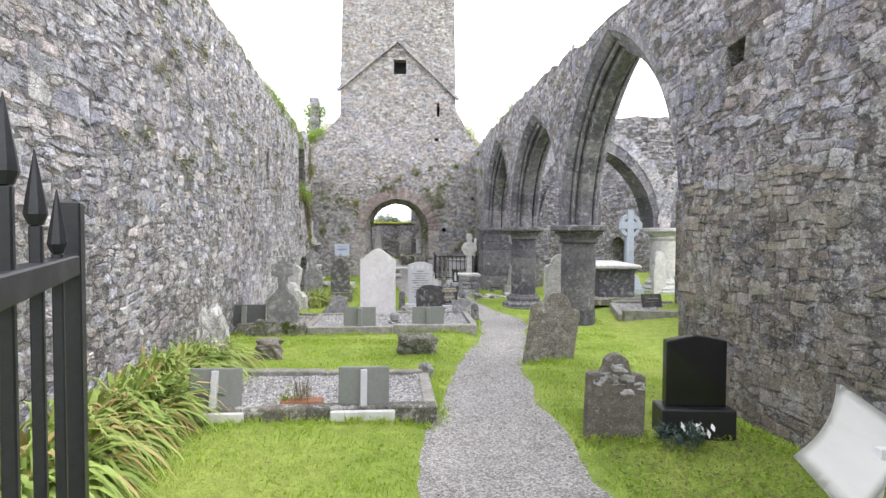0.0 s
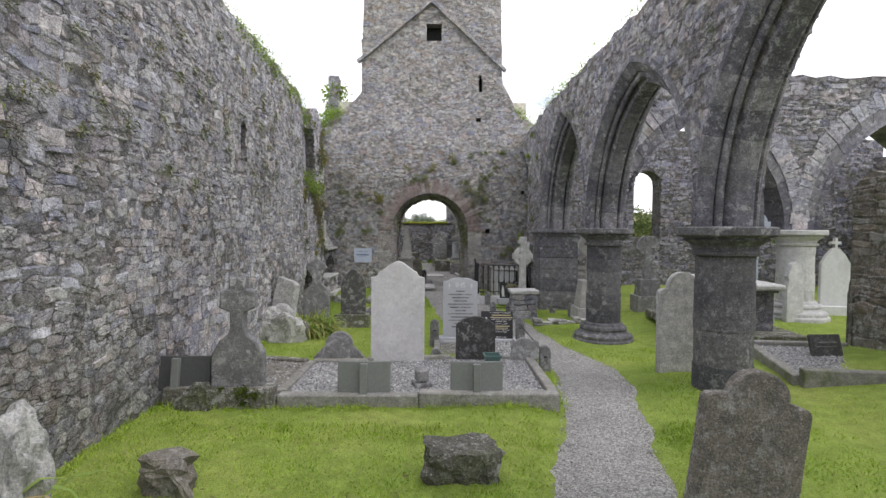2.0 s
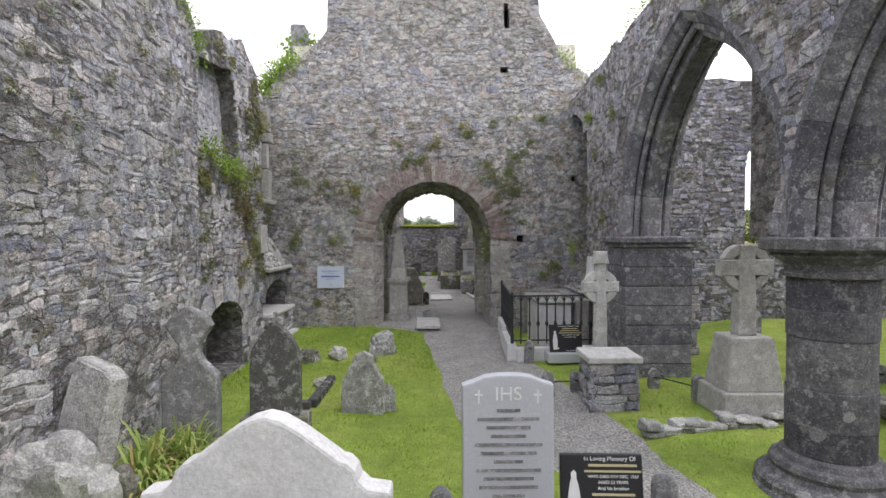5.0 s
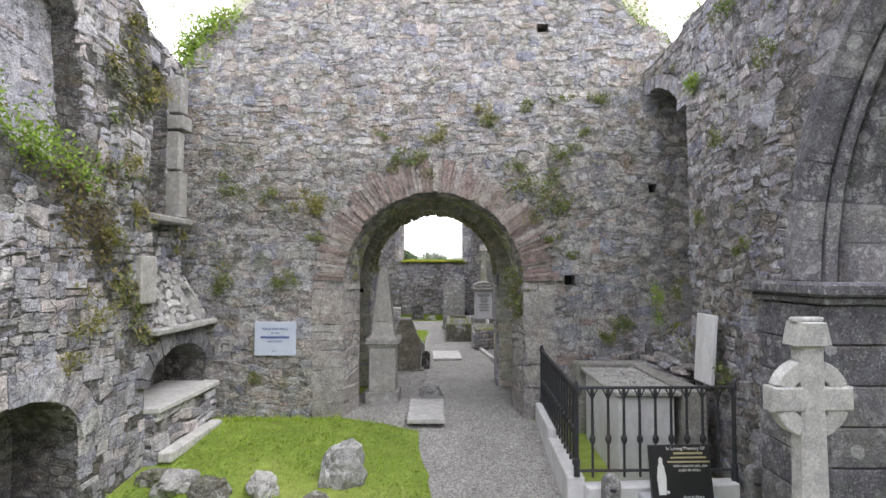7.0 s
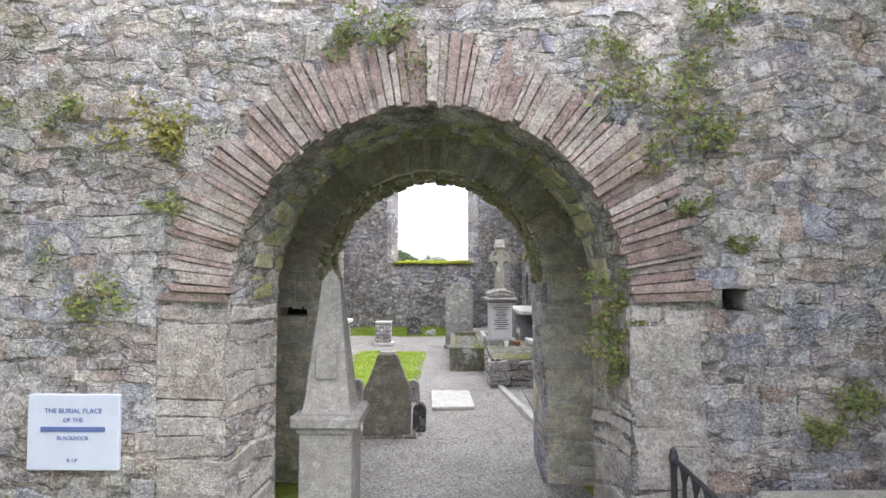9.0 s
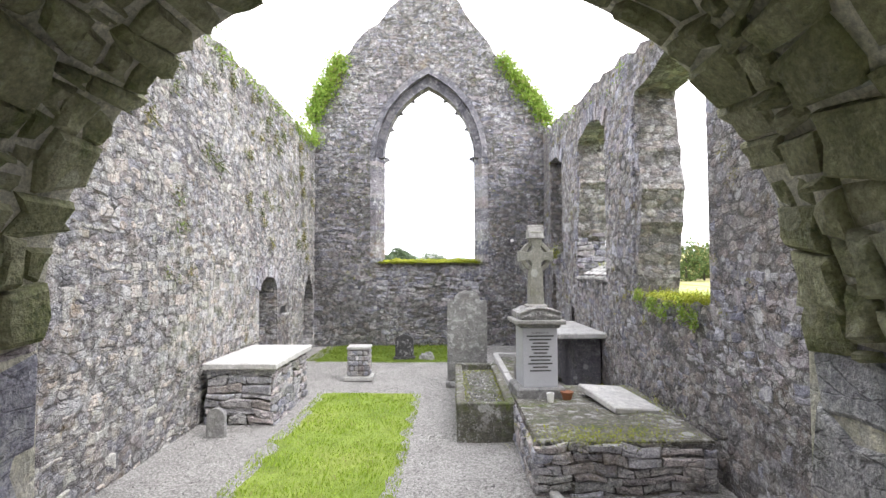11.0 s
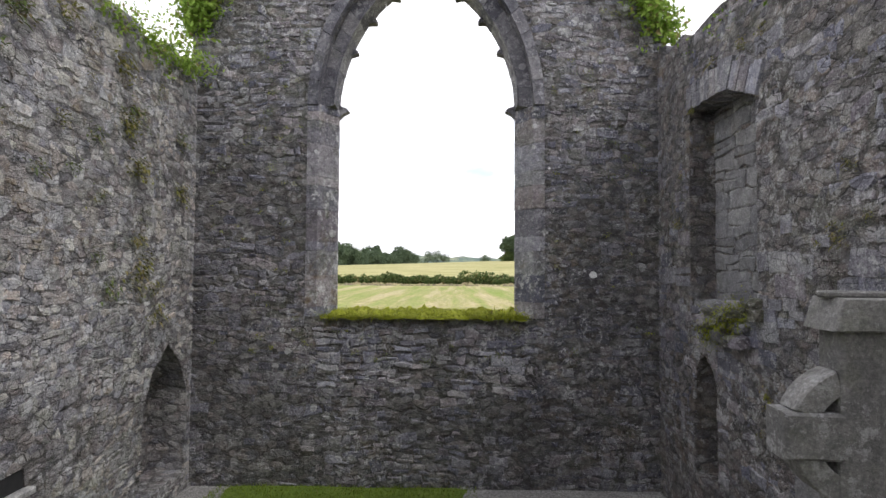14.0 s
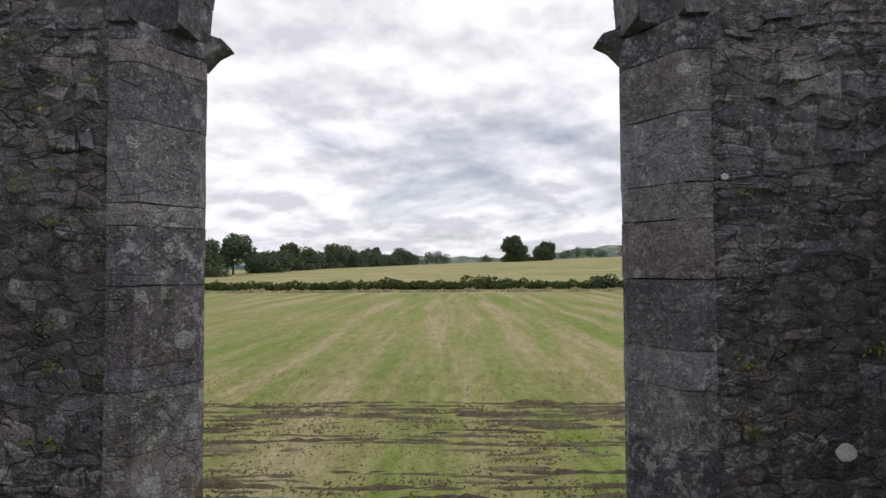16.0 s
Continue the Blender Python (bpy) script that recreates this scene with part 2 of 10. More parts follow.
mat_quoin = rubble("arch_quoin_stone", [(0.24, 0.235, 0.235), (0.3, 0.285, 0.275), (0.36, 0.35, 0.335), (0.28, 0.225, 0.205)], 0.35, 0.3, 0.3, bump=0.8, hard=0.8)
mat_rubble_chancel = rubble("chancel_stone", [(0.2, 0.199, 0.2), (0.3, 0.297, 0.287), (0.4, 0.392, 0.37), (0.52, 0.51, 0.485), (0.36, 0.32, 0.28)], 1.0, 0.5, 0.8, bump=0.9, hard=0.95, crack_shade=0.8)
# BLUE cooled more: the bluish tint of shade is put into the colour
mat_rubble_transept = rubble("shade_tinted_transept_stone", [(r * 0.95, g * 0.95, b * 1.04) for r, g, b in BLUE], 0.7, 0.2, 0.2, dark=0.15, crack_shade=0.75)
mat_rubble_dark = rubble("dark_rubble_stone", BLUE, 0.7, 0.2, 0.3, dark=0.15, crack_shade=0.7)
mat_mortar = rubble("lime_mortar", [(0.2, 0.194, 0.209), (0.285, 0.276, 0.284), (0.365, 0.354, 0.352), (0.475, 0.466, 0.46)], 0.7, 0.25, 0.4, bump=1.0, cells=6.5, crack_shade=0.65)
# BLUE cut further, with dark patches, for the shade on the back-lit gable
mat_rubble_east = rubble("east_gable_stone", [tuple(c * 0.86 for c in t) for t in BLUE], 0.85, 0.35, 0.45, dark=0.35, bump=1.0, hard=1.0, crack_shade=0.7)
# darker copy of the mortar, for the same shaded walls
mat_mortar_dark = rubble("dark_mortar", [(0.158, 0.151, 0.16), (0.22, 0.208, 0.208), (0.282, 0.267, 0.258), (0.374, 0.357, 0.34)], 0.65, 0.25, 0.4, bump=1.0, dark=0.12, cells=6.5, crack_shade=0.7)
mat_jamb = rubble("window_jamb_stone", [tuple(c * 0.82 for c in t) for t in BLUE], 1.0, 0.5, 0.7, bump=1.0, hard=0.9, crack_shade=0.35)
# darkened mortar: the shadow lines of open joints are put into its colour
mat_joint = rubble("joint_shade_mortar", [(0.1, 0.097, 0.098), (0.155, 0.151, 0.152), (0.21, 0.205, 0.204), (0.29, 0.284, 0.28)], 0.5, 0.3, 0.35, bump=1.0, cells=6.5, crack_shade=0.6)
mat_vault = rubble("damp_vault_stone", [(0.3, 0.3, 0.195), (0.4, 0.4, 0.27), (0.48, 0.476, 0.335), (0.58, 0.572, 0.43)], 0.2, 0.9, 0.15, hard=0.7)
# tones raised to make up for the weak light in the tower chamber
mat_vault_grey = rubble("lichened_chamber_stone", [(0.4, 0.4, 0.34), (0.5, 0.5, 0.43), (0.6, 0.59, 0.51), (0.68, 0.67, 0.59)], 0.3, 0.5, 0.15, hard=0.7, crack_shade=0.2)
mat_vault_green = rubble("mossy_vault_stone", [(0.17, 0.174, 0.1), (0.24, 0.245, 0.14), (0.31, 0.31, 0.195), (0.38, 0.375, 0.26)], 0.15, 1.0, 0.1, hard=0.7)
mat_ashlar_grey = rubble("grey_ashlar", [(0.17, 0.17, 0.185), (0.23, 0.23, 0.24), (0.3, 0.298, 0.3)], 0.4, 0.15, 0.15, bump=0.5, hard=0.7)
mat_dressed = rubble("dressed_limestone", [(0.085, 0.085, 0.102), (0.12, 0.119, 0.138), (0.165, 0.162, 0.178), (0.23, 0.226, 0.235)], 0.45, 0.18, 0.2, bump=0.6, hard=0.85)
mat_pale_ashlar = rubble("pale_ashlar", [(0.42, 0.42, 0.42), (0.5, 0.5, 0.495), (0.58, 0.575, 0.565)], 0.3, 0.05, 0.1, bump=0.3, hard=0.5)
mat_sandstone = rubble("red_sandstone", [(0.2, 0.155, 0.15), (0.26, 0.2, 0.19), (0.31, 0.25, 0.235), (0.36, 0.335, 0.32), (0.23, 0.165, 0.155)], 0.3, 0.3, 0.25, bump=0.9, hard=0.8)
mat_fragment = rubble("brown_rubble_stone", [(0.13, 0.118, 0.105), (0.19, 0.172, 0.152), (0.25, 0.232, 0.205), (0.32, 0.305, 0.28)], 0.5, 0.3, 0.4, crack_shade=0.6)
mat_head_grey = rubble("grey_headstone", [(0.15, 0.15, 0.156), (0.21, 0.209, 0.213), (0.28, 0.277, 0.275)], 0.55, 0.15, 0.1, bump=0.45, hard=0.65)
mat_head_brown = rubble("brown_headstone", [(0.13, 0.12, 0.1), (0.19, 0.175, 0.15), (0.25, 0.235, 0.2)], 0.45, 0.25, 0.3, bump=0.6, hard=0.7)
mat_head_dark = rubble("dark_headstone", [(0.04, 0.04, 0.042), (0.065, 0.064, 0.064), (0.095, 0.093, 0.09)], 0.4, 0.1, 0.05, bump=0.4, hard=0.5)
mat_boulder = rubble("lichened_boulder", [(0.26, 0.26, 0.255), (0.38, 0.38, 0.37), (0.5, 0.5, 0.485)], 0.85, 0.3, 0.12, bump=0.8, hard=0.75)
mat_pale_boulder = rubble("pale_boulder", [(0.36, 0.36, 0.35), (0.5, 0.5, 0.485), (0.62, 0.62, 0.6)], 0.9, 0.25, 0.1, bump=0.8, hard=0.8)
mat_mossy = rubble("mossy_stone", [(0.1, 0.1, 0.085), (0.16, 0.155, 0.13), (0.22, 0.21, 0.18)], 0.7, 1.0, 0.1, bump=0.9)
mat_kerb = rubble("concrete_kerb", [(0.19, 0.185, 0.17), (0.25, 0.245, 0.225), (0.31, 0.3, 0.28)], 0.3, 0.55, 0.1, bump=0.5, hard=0.6)


def plain(name, color, rough=0.6, spread=0.12, spec=0.4, metal=0.0, scale=18.0, bump=0.12, stain=None):
    m = Nodes(name)
    lo, hi = tuple(c * (1 - spread) for c in color), tuple(min(1, c * (1 + spread)) for c in color)
    col = m.ramp(m.noise(scale, 5, 0.65), [(0.3, lo), (0.7, hi)])
    if stain:
        col = m.mix(m.math("MULTIPLY", m.step(m.noise(3.0, 5, 0.65, m.stretch(1, 1, 0.4)), 0.5, 0.68), 0.6), col, stain)
    if bump:
        m.bump(m.noise(scale * 4, 4, 0.6), bump, 0.01)
    r = m.ramp(m.noise(6, 3), [(0.3, (rough * 0.85,) * 3), (0.7, (min(1, rough * 1.15),) * 3)])
    return m.done(col, r, metal, spec)


mat_white_marble = rubble("weathered_white_marble", [(0.46, 0.455, 0.45), (0.56, 0.555, 0.55), (0.66, 0.655, 0.65)], 0.15, 0.0, 0.12, bump=0.2, hard=0.28)
mat_grey_granite = plain("pale_grey_granite", (0.46, 0.468, 0.5), 0.55, 0.2, 0.45, scale=160)
mat_slate_grey = plain("grey_green_slate", (0.19, 0.2, 0.19), 0.6, 0.1, 0.4, scale=30, stain=(0.14, 0.145, 0.13))
mat_black_granite = plain("polished_black_granite", (0.012, 0.012, 0.014), 0.14, 0.3, 0.5, scale=120, bump=0.0)
mat_black_matt = plain("honed_black_stone", (0.02, 0.02, 0.022), 0.4, 0.3, 0.45, scale=90, bump=0.05)
mat_iron = plain("black_painted_iron", (0.012, 0.013, 0.016), 0.42, 0.35, 0.5, scale=60, bump=0.15)
mat_rail_iron = plain("weathered_iron", (0.03, 0.032, 0.038), 0.55, 0.35, 0.45, scale=60, bump=0.2, stain=(0.075, 0.045, 0.03))
mat_white_paint = plain("white_painted_stone", (0.62, 0.62, 0.62), 0.7, 0.08, 0.3, scale=14, bump=0.2, stain=(0.4, 0.4, 0.38))
mat_blue_grey = plain("blue_grey_stone", (0.33, 0.37, 0.43), 0.65, 0.1, 0.35, scale=14, bump=0.2, stain=(0.24, 0.26, 0.29))
mat_white_board = plain("white_board", (0.86, 0.86, 0.85), 0.5, 0.03, 0.4, scale=5, bump=0.05)
mat_plaque = plain("pale_blue_plaque", (0.47, 0.52, 0.62), 0.45, 0.05, 0.4, scale=8, bump=0.05)
mat_letter_blue = plain("blue_lettering", (0.09, 0.13, 0.3), 0.5, 0.1)
mat_letter_white = plain("white_lettering", (0.7, 0.7, 0.68), 0.5, 0.05)
mat_letter_dark = plain("dark_lettering", (0.08, 0.08, 0.08), 0.6, 0.1)
mat_letter_gold = plain("gilt_lettering", (0.5, 0.44, 0.26), 0.4, 0.08)
mat_plastic = plain("grey_green_plastic", (0.075, 0.14, 0.125), 0.4, 0.1, 0.5, scale=12)
mat_terracotta = plain("terracotta", (0.24, 0.1, 0.05), 0.8, 0.2)
mat_red_flower = plain("red_petals", (0.55, 0.06, 0.02), 0.6, 0.2)
mat_orange_flower = plain("orange_petals", (0.7, 0.16, 0.02), 0.6, 0.2)
mat_slab = rubble("worn_flagstone", [(0.36, 0.358, 0.35), (0.46, 0.458, 0.445), (0.56, 0.555, 0.54)], 0.4, 0.15, 0.1, bump=0.35, hard=0.5)
mat_grimy = rubble("grimy_cement", [(0.13, 0.13, 0.122), (0.26, 0.258, 0.245), (0.42, 0.418, 0.4)], 0.5, 0.35, 0.1, bump=0.5, dark=0.25, hard=0.8)
# near-black for panels that stand in for the shade inside wall holes
mat_void = plain("hole_shade_black", (0.02, 0.02, 0.02), 0.95, 0.2)


def leafy(name, lo, hi, rough=0.6, patch=1.5, dry=None, dryness=0.3):
    m = Nodes(name)
    f = m.math("ADD", m.math("MULTIPLY", m.chance(), 0.6), m.math("MULTIPLY", m.noise(patch, 4), 0.45))
    col = m.ramp(f, [(0.15, lo), (0.85, hi)])
    if dry:
        col = m.mix(m.math("MULTIPLY", m.step(m.chance(), 1 - dryness, 1 - dryness + 0.05), 0.9), col, dry)
    mat = m.done(col, rough, 0, 0.25)
    m.bsdf.inputs["Subsurface Weight"].default_value = 0.0
    tr = m.t.nodes.new("ShaderNodeBsdfTranslucent")
    m.link(col, tr.inputs["Color"])
    add = m.t.nodes.new("ShaderNodeMixShader")
    add.inputs[0].default_value = 0.3
    out = m.t.nodes["Material Output"]
    m.link(m.bsdf.outputs[0], add.inputs[1])
    m.link(tr.outputs[0], add.inputs[2])
    m.link(add.outputs[0], out.inputs["Surface"])
    return mat


mat_blade = leafy("lawn_grass", (0.24, 0.37, 0.035), (0.42, 0.54, 0.08), 0.6, 0.8, (0.42, 0.4, 0.17), 0.07)
mat_strap = leafy("strap_leaves", (0.19, 0.29, 0.06), (0.46, 0.56, 0.17), 0.5, 2.0, (0.5, 0.36, 0.17), 0.2)
mat_drystrap = leafy("browned_strap_leaves", (0.2, 0.22, 0.06), (0.42, 0.42, 0.14), 0.55, 2.0, (0.34, 0.19, 0.08), 0.5)
mat_fern = leafy("wall_fern", (0.09, 0.13, 0.04), (0.25, 0.31, 0.1), 0.7, 2.0, (0.22, 0.17, 0.09), 0.3)
mat_topgreen = leafy("wall_top_growth", (0.14, 0.24, 0.035), (0.33, 0.46, 0.085), 0.65, 1.5, (0.25, 0.2, 0.09), 0.12)
mat_moss = leafy("sill_moss", (0.17, 0.21, 0.015), (0.42, 0.45, 0.05), 0.8, 5.0, (0.17, 0.14, 0.05), 0.1)
mat_dryplant = leafy("dry_growth", (0.12, 0.1, 0.05), (0.24, 0.2, 0.1), 0.8, 2.0)
# greens lightened: haze over the far trees is put into the leaf colour
mat_tree = leafy("tree_leaves", (0.06, 0.095, 0.055), (0.14, 0.185, 0.105), 0.7, 0.15)
mat_hedge = leafy("hedge_leaves", (0.05, 0.085, 0.025), (0.13, 0.18, 0.055), 0.7, 0.2, (0.2, 0.17, 0.07), 0.15)
mat_far_tree = plain("far_wood", (0.055, 0.085, 0.085), 0.9, 0.35, 0.1, scale=0.08, bump=0.0)
mat_bark = plain("bark", (0.07, 0.06, 0.05), 0.9, 0.3, 0.2, scale=12, bump=0.5)


def ground_mat():
    m = Nodes("grassy_ground")
    a, b, c = m.noise(0.7, 5, 0.6), m.noise(6, 5, 0.65), m.noise(45, 4, 0.7)
    col = m.ramp(a, [(0.3, (0.175, 0.245, 0.055)), (0.5, (0.235, 0.31, 0.07)), (0.7, (0.3, 0.345, 0.1))])
    col = m.mix(0.6, col, m.ramp(b, [(0.3, (0.6, 0.62, 0.5)), (0.7, (1.3, 1.3, 1.2))]), "MULTIPLY")
    col = m.mix(0.55, col, m.ramp(c, [(0.3, (0.5, 0.5, 0.45)), (0.7, (1.4, 1.4, 1.3))]), "MULTIPLY")
    col = m.mix(m.math("MULTIPLY", m.step(m.noise(2.3, 6, 0.7), 0.6, 0.72), 0.35), col, (0.2, 0.17, 0.09))
    m.bump(m.math("ADD", c, b), 0.6, 0.03)
    return m.done(col, 0.9, 0, 0.15)


def field_mat():
    """Mown hay field: rows run away from the abbey, with bleached and green streaks."""
    m = Nodes("mown_hay_field")
    rows = m.noise(0.5, 4, 0.6, m.stretch(1.0, 0.07, 1), 0.3)
    fine = m.noise(2.6, 5, 0.7, m.stretch(1.0, 0.3, 1))
    spot = m.noise(9, 5, 0.7)
    broad = m.noise(0.05, 4, 0.6)
    col = m.ramp(rows, [(0.34, (0.22, 0.27, 0.08)), (0.45, (0.28, 0.29, 0.12)), (0.52, (0.33, 0.305, 0.155)), (0.62, (0.42, 0.355, 0.235))])
    col = m.mix(0.7, col, m.ramp(fine, [(0.3, (0.6, 0.66, 0.5)), (0.7, (1.35, 1.3, 1.25))]), "MULTIPLY")
    col = m.mix(0.7, col, m.ramp(spot, [(0.3, (0.62, 0.62, 0.6)), (0.7, (1.35, 1.35, 1.3))]), "MULTIPLY")
    col = m.mix(0.5, col, m.ramp(broad, [(0.35, (0.75, 0.9, 0.6)), (0.65, (1.2, 1.12, 1.1))]), "MULTIPLY")
    m.bump(m.math("ADD", fine, spot), 0.8, 0.08)
    return m.done(col, 0.95, 0, 0.1)


def gravel_mat(name, tones):
    m = Nodes(name)
    v = m.t.nodes.new("ShaderNodeTexVoronoi")
    v.inputs["Scale"].default_value = 75
    m.link(m.pos, v.inputs["Vector"])
    sep = m.t.nodes.new("ShaderNodeSeparateColor")
    m.link(v.outputs["Color"], sep.inputs[0])
    col = m.ramp(sep.outputs[0], [(0.0, tones[0]), (0.5, tones[1]), (1.0, tones[2])])
    col = m.mix(0.55, col, m.ramp(m.noise(2.2, 5, 0.65), [(0.3, (0.7, 0.69, 0.66)), (0.7, (1.22, 1.2, 1.18))]), "MULTIPLY")
    m.bump(m.math("SUBTRACT", 1.0, v.outputs["Distance"]), 0.9, 0.012)
    return m.done(col, 0.92, 0, 0.2)


mat_ground = ground_mat()
mat_field = field_mat()
mat_gravel = gravel_mat("path_gravel", [(0.165, 0.162, 0.155), (0.3, 0.294, 0.283), (0.5, 0.492, 0.475)])
mat_chips = gravel_mat("grave_chippings", [(0.12, 0.12, 0.125), (0.3, 0.3, 0.3), (0.55, 0.55, 0.54)])
mat_pebble = rubble("loose_pebbles", [(0.13, 0.128, 0.125), (0.3, 0.293, 0.28), (0.5, 0.49, 0.47)], 0.1, 0, 0, bump=0.2)
mat_chip_pebble = rubble("loose_chippings", [(0.1, 0.1, 0.105), (0.3, 0.3, 0.3), (0.6, 0.6, 0.59)], 0.1, 0, 0, bump=0.2)
mat_earth = rubble("bare_earth", [(0.06, 0.045, 0.03), (0.1, 0.08, 0.055), (0.14, 0.115, 0.08)], 0.05, 0.3, 0.1, bump=0.9)
mat_wallgrass = leafy("wall_grass", (0.14, 0.15, 0.035), (0.3, 0.3, 0.08), 0.75, 2.0, (0.3, 0.25, 0.12), 0.35)
mat_weed = leafy("lawn_weed", (0.12, 0.21, 0.025), (0.3, 0.42, 0.07), 0.6, 1.5, (0.24, 0.2, 0.09), 0.06)
mat_stubble = leafy("stubble", (0.16, 0.19, 0.04), (0.34, 0.33, 0.12), 0.85, 0.6, (0.3, 0.25, 0.14), 0.2)
mat_wreath = leafy("faded_needles", (0.03, 0.06, 0.05), (0.09, 0.13, 0.11), 0.7, 3.0)


def hill_mat():
    """Distant land: woods and pale fields, with the blue haze of the air put into the colours."""
    m = Nodes("distant_fields")
    a, b = m.noise(0.006, 3, 0.5, m.stretch(1, 0.6, 2)), m.noise(0.025, 5, 0.7)
    col = m.ramp(a, [(0.38, (0.1, 0.14, 0.13)), (0.48, (0.2, 0.24, 0.17)), (0.6, (0.28, 0.3, 0.2))])
    col = m.mix(m.math("MULTIPLY", m.step(b, 0.5, 0.56), 0.8), col, (0.075, 0.11, 0.125))
    return m.done(col, 0.95, 0, 0.0)


mat_far_hill = hill_mat()
mat_turned = rubble("turned_soil", [(0.085, 0.07, 0.05), (0.14, 0.118, 0.078), (0.23, 0.2, 0.12)], 0.0, 0.9, 0.4, bump=1.0)


def hay_mat():
    """A far field cut for hay, straw-pale with faint rows."""
    m = Nodes("straw_field")
    a, b = m.noise(0.12, 5, 0.65, m.stretch(0.4, 1.0, 1)), m.noise(0.9, 5, 0.7)
    col = m.ramp(a, [(0.35, (0.27, 0.27, 0.11)), (0.5, (0.36, 0.335, 0.16)), (0.65, (0.43, 0.385, 0.2))])
    col = m.mix(0.6, col, m.ramp(b, [(0.35, (0.75, 0.76, 0.7)), (0.65, (1.2, 1.2, 1.18))]), "MULTIPLY")
    return m.done(col, 0.95, 0, 0.05)


mat_hay = hay_mat()
mat_cross = rubble("grey_cross_stone", [(0.24, 0.235, 0.23), (0.31, 0.305, 0.29), (0.39, 0.38, 0.36)], 0.35, 0.2, 0.15, bump=0.4, hard=0.5)
mat_cross_dark = rubble("dark_cross_stone", [(0.15, 0.148, 0.145), (0.2, 0.197, 0.19), (0.26, 0.255, 0.245)], 0.4, 0.25, 0.2, bump=0.45, hard=0.6)
mat_cross_mossy = rubble("mossy_cross_stone", [(0.2, 0.2, 0.175), (0.26, 0.26, 0.225), (0.33, 0.328, 0.29)], 0.5, 0.5, 0.25, bump=0.45, hard=0.55)
# darker lawn and blades: the east wall's shade is put into their colour
mat_shade_lawn = rubble("shade_darkened_lawn", [(0.09, 0.145, 0.022), (0.135, 0.2, 0.03), (0.19, 0.245, 0.045)], 0.0, 0.3, 0.1, bump=0.8, hard=0.5)
mat_shade_blade = leafy("shade_darkened_grass", (0.11, 0.18, 0.02), (0.27, 0.35, 0.05), 0.6, 0.8, (0.3, 0.26, 0.12), 0.08)
mat_column = rubble("dark_column_stone", [(0.055, 0.055, 0.066), (0.078, 0.077, 0.089), (0.108, 0.106, 0.115), (0.15, 0.147, 0.15)], 0.35, 0.12, 0.12, bump=0.5, hard=0.8)
mat_moss_bed = rubble("moss_bed", [(0.17, 0.2, 0.02), (0.28, 0.31, 0.03), (0.38, 0.4, 0.05)], 0.0, 0.0, 0.25, bump=1.0, hard=0.7)
mat_head_streaked = rubble("streaked_headstone", [(0.17, 0.17, 0.172), (0.235, 0.233, 0.23), (0.31, 0.306, 0.298)], 0.7, 0.2, 0.15, bump=0.5, dark=0.3, hard=0.75)
mat_head_pitted = rubble("pitted_brown_headstone", [(0.15, 0.138, 0.12), (0.22, 0.205, 0.18), (0.3, 0.285, 0.255)], 0.55, 0.3, 0.25, bump=1.0, hard=0.95)
mat_white_lichen = rubble("white_lichen", [(0.6, 0.6, 0.6), (0.7, 0.7, 0.7), (0.8, 0.8, 0.79)], 0.0, 0.0, 0.0, bump=0.6, hard=0.35)
mat_slate_dark = plain("dark_slate", (0.075, 0.078, 0.078), 0.55, 0.15, 0.4, scale=30)
mat_lichen_head = rubble("pale_lichened_headstone", [(0.24, 0.238, 0.235), (0.32, 0.317, 0.31), (0.41, 0.405, 0.39)], 0.6, 0.15, 0.15, bump=0.5, hard=0.7)
mat_darkmoss = leafy("dark_moss", (0.04, 0.065, 0.012), (0.12, 0.16, 0.03), 0.85, 4.0)

# ---- building helpers ----
from mathutils.geometry import tessellate_polygon

rng = np.random.default_rng(7)


def mesh_ob(name, verts, faces, mat, parent=None, smooth=False):
    me = bpy.data.meshes.new(name)
    me.from_pydata([tuple(v) for v in verts], [], faces)
    me.materials.append(mat)
    if smooth:
        me.polygons.foreach_set("use_smooth", [True] * len(me.polygons))
    me.update()
    ob = new(name, me)
    if parent:
        ob.parent = parent
    return ob


def part(name, bm, mat, parent, label="", smooth=False):
    """One bmesh as one mesh object under a thing or a part."""
    me = bpy.data.meshes.new(name)
    bm.to_mesh(me)
    bm.free()
    me.materials.append(mat)
    if smooth:
        me.polygons.foreach_set("use_smooth", [True] * len(me.polygons))
    ob = new(name, me)
    if parent:
        ob.parent = parent
    if label:
        ob["label"] = label
    return ob


def empty(name, at=(0, 0, 0), turn=(0, 0, 0)):
    ob = new(name)
    ob.matrix_world = pose(*at, *turn)
    ob.empty_display_size = 0.1
    return ob


def bm_box(sx, sy, sz, at=(0, 0, 0), bevel=0.0, turn=(0, 0, 0), rough=0.0, seg=1):
    """A box with its base's middle at the given place."""
    bm = bmesh.new()
    bmesh.ops.create_cube(bm, size=1)
    bmesh.ops.scale(bm, vec=(sx, sy, sz), verts=bm.verts)
    bmesh.ops.translate(bm, vec=(0, 0, sz / 2), verts=bm.verts)
    if rough:
        for v in bm.verts:
            v.co += Vector(rng.uniform(-rough, rough, 3))
    if bevel:
        bmesh.ops.bevel(bm, geom=bm.edges[:], offset=bevel, segments=seg, affect="EDGES", profile=0.6)
    bmesh.ops.transform(bm, matrix=pose(*at, *turn), verts=bm.verts)
    return bm


def bm_join(*bms):
    """Joins bmeshes of one part into the first."""
    first = bms[0]
    for b in bms[1:]:
        me = bpy.data.meshes.new("tmp")
        b.to_mesh(me)
        b.free()
        first.from_mesh(me)
        bpy.data.meshes.remove(me)
    return first


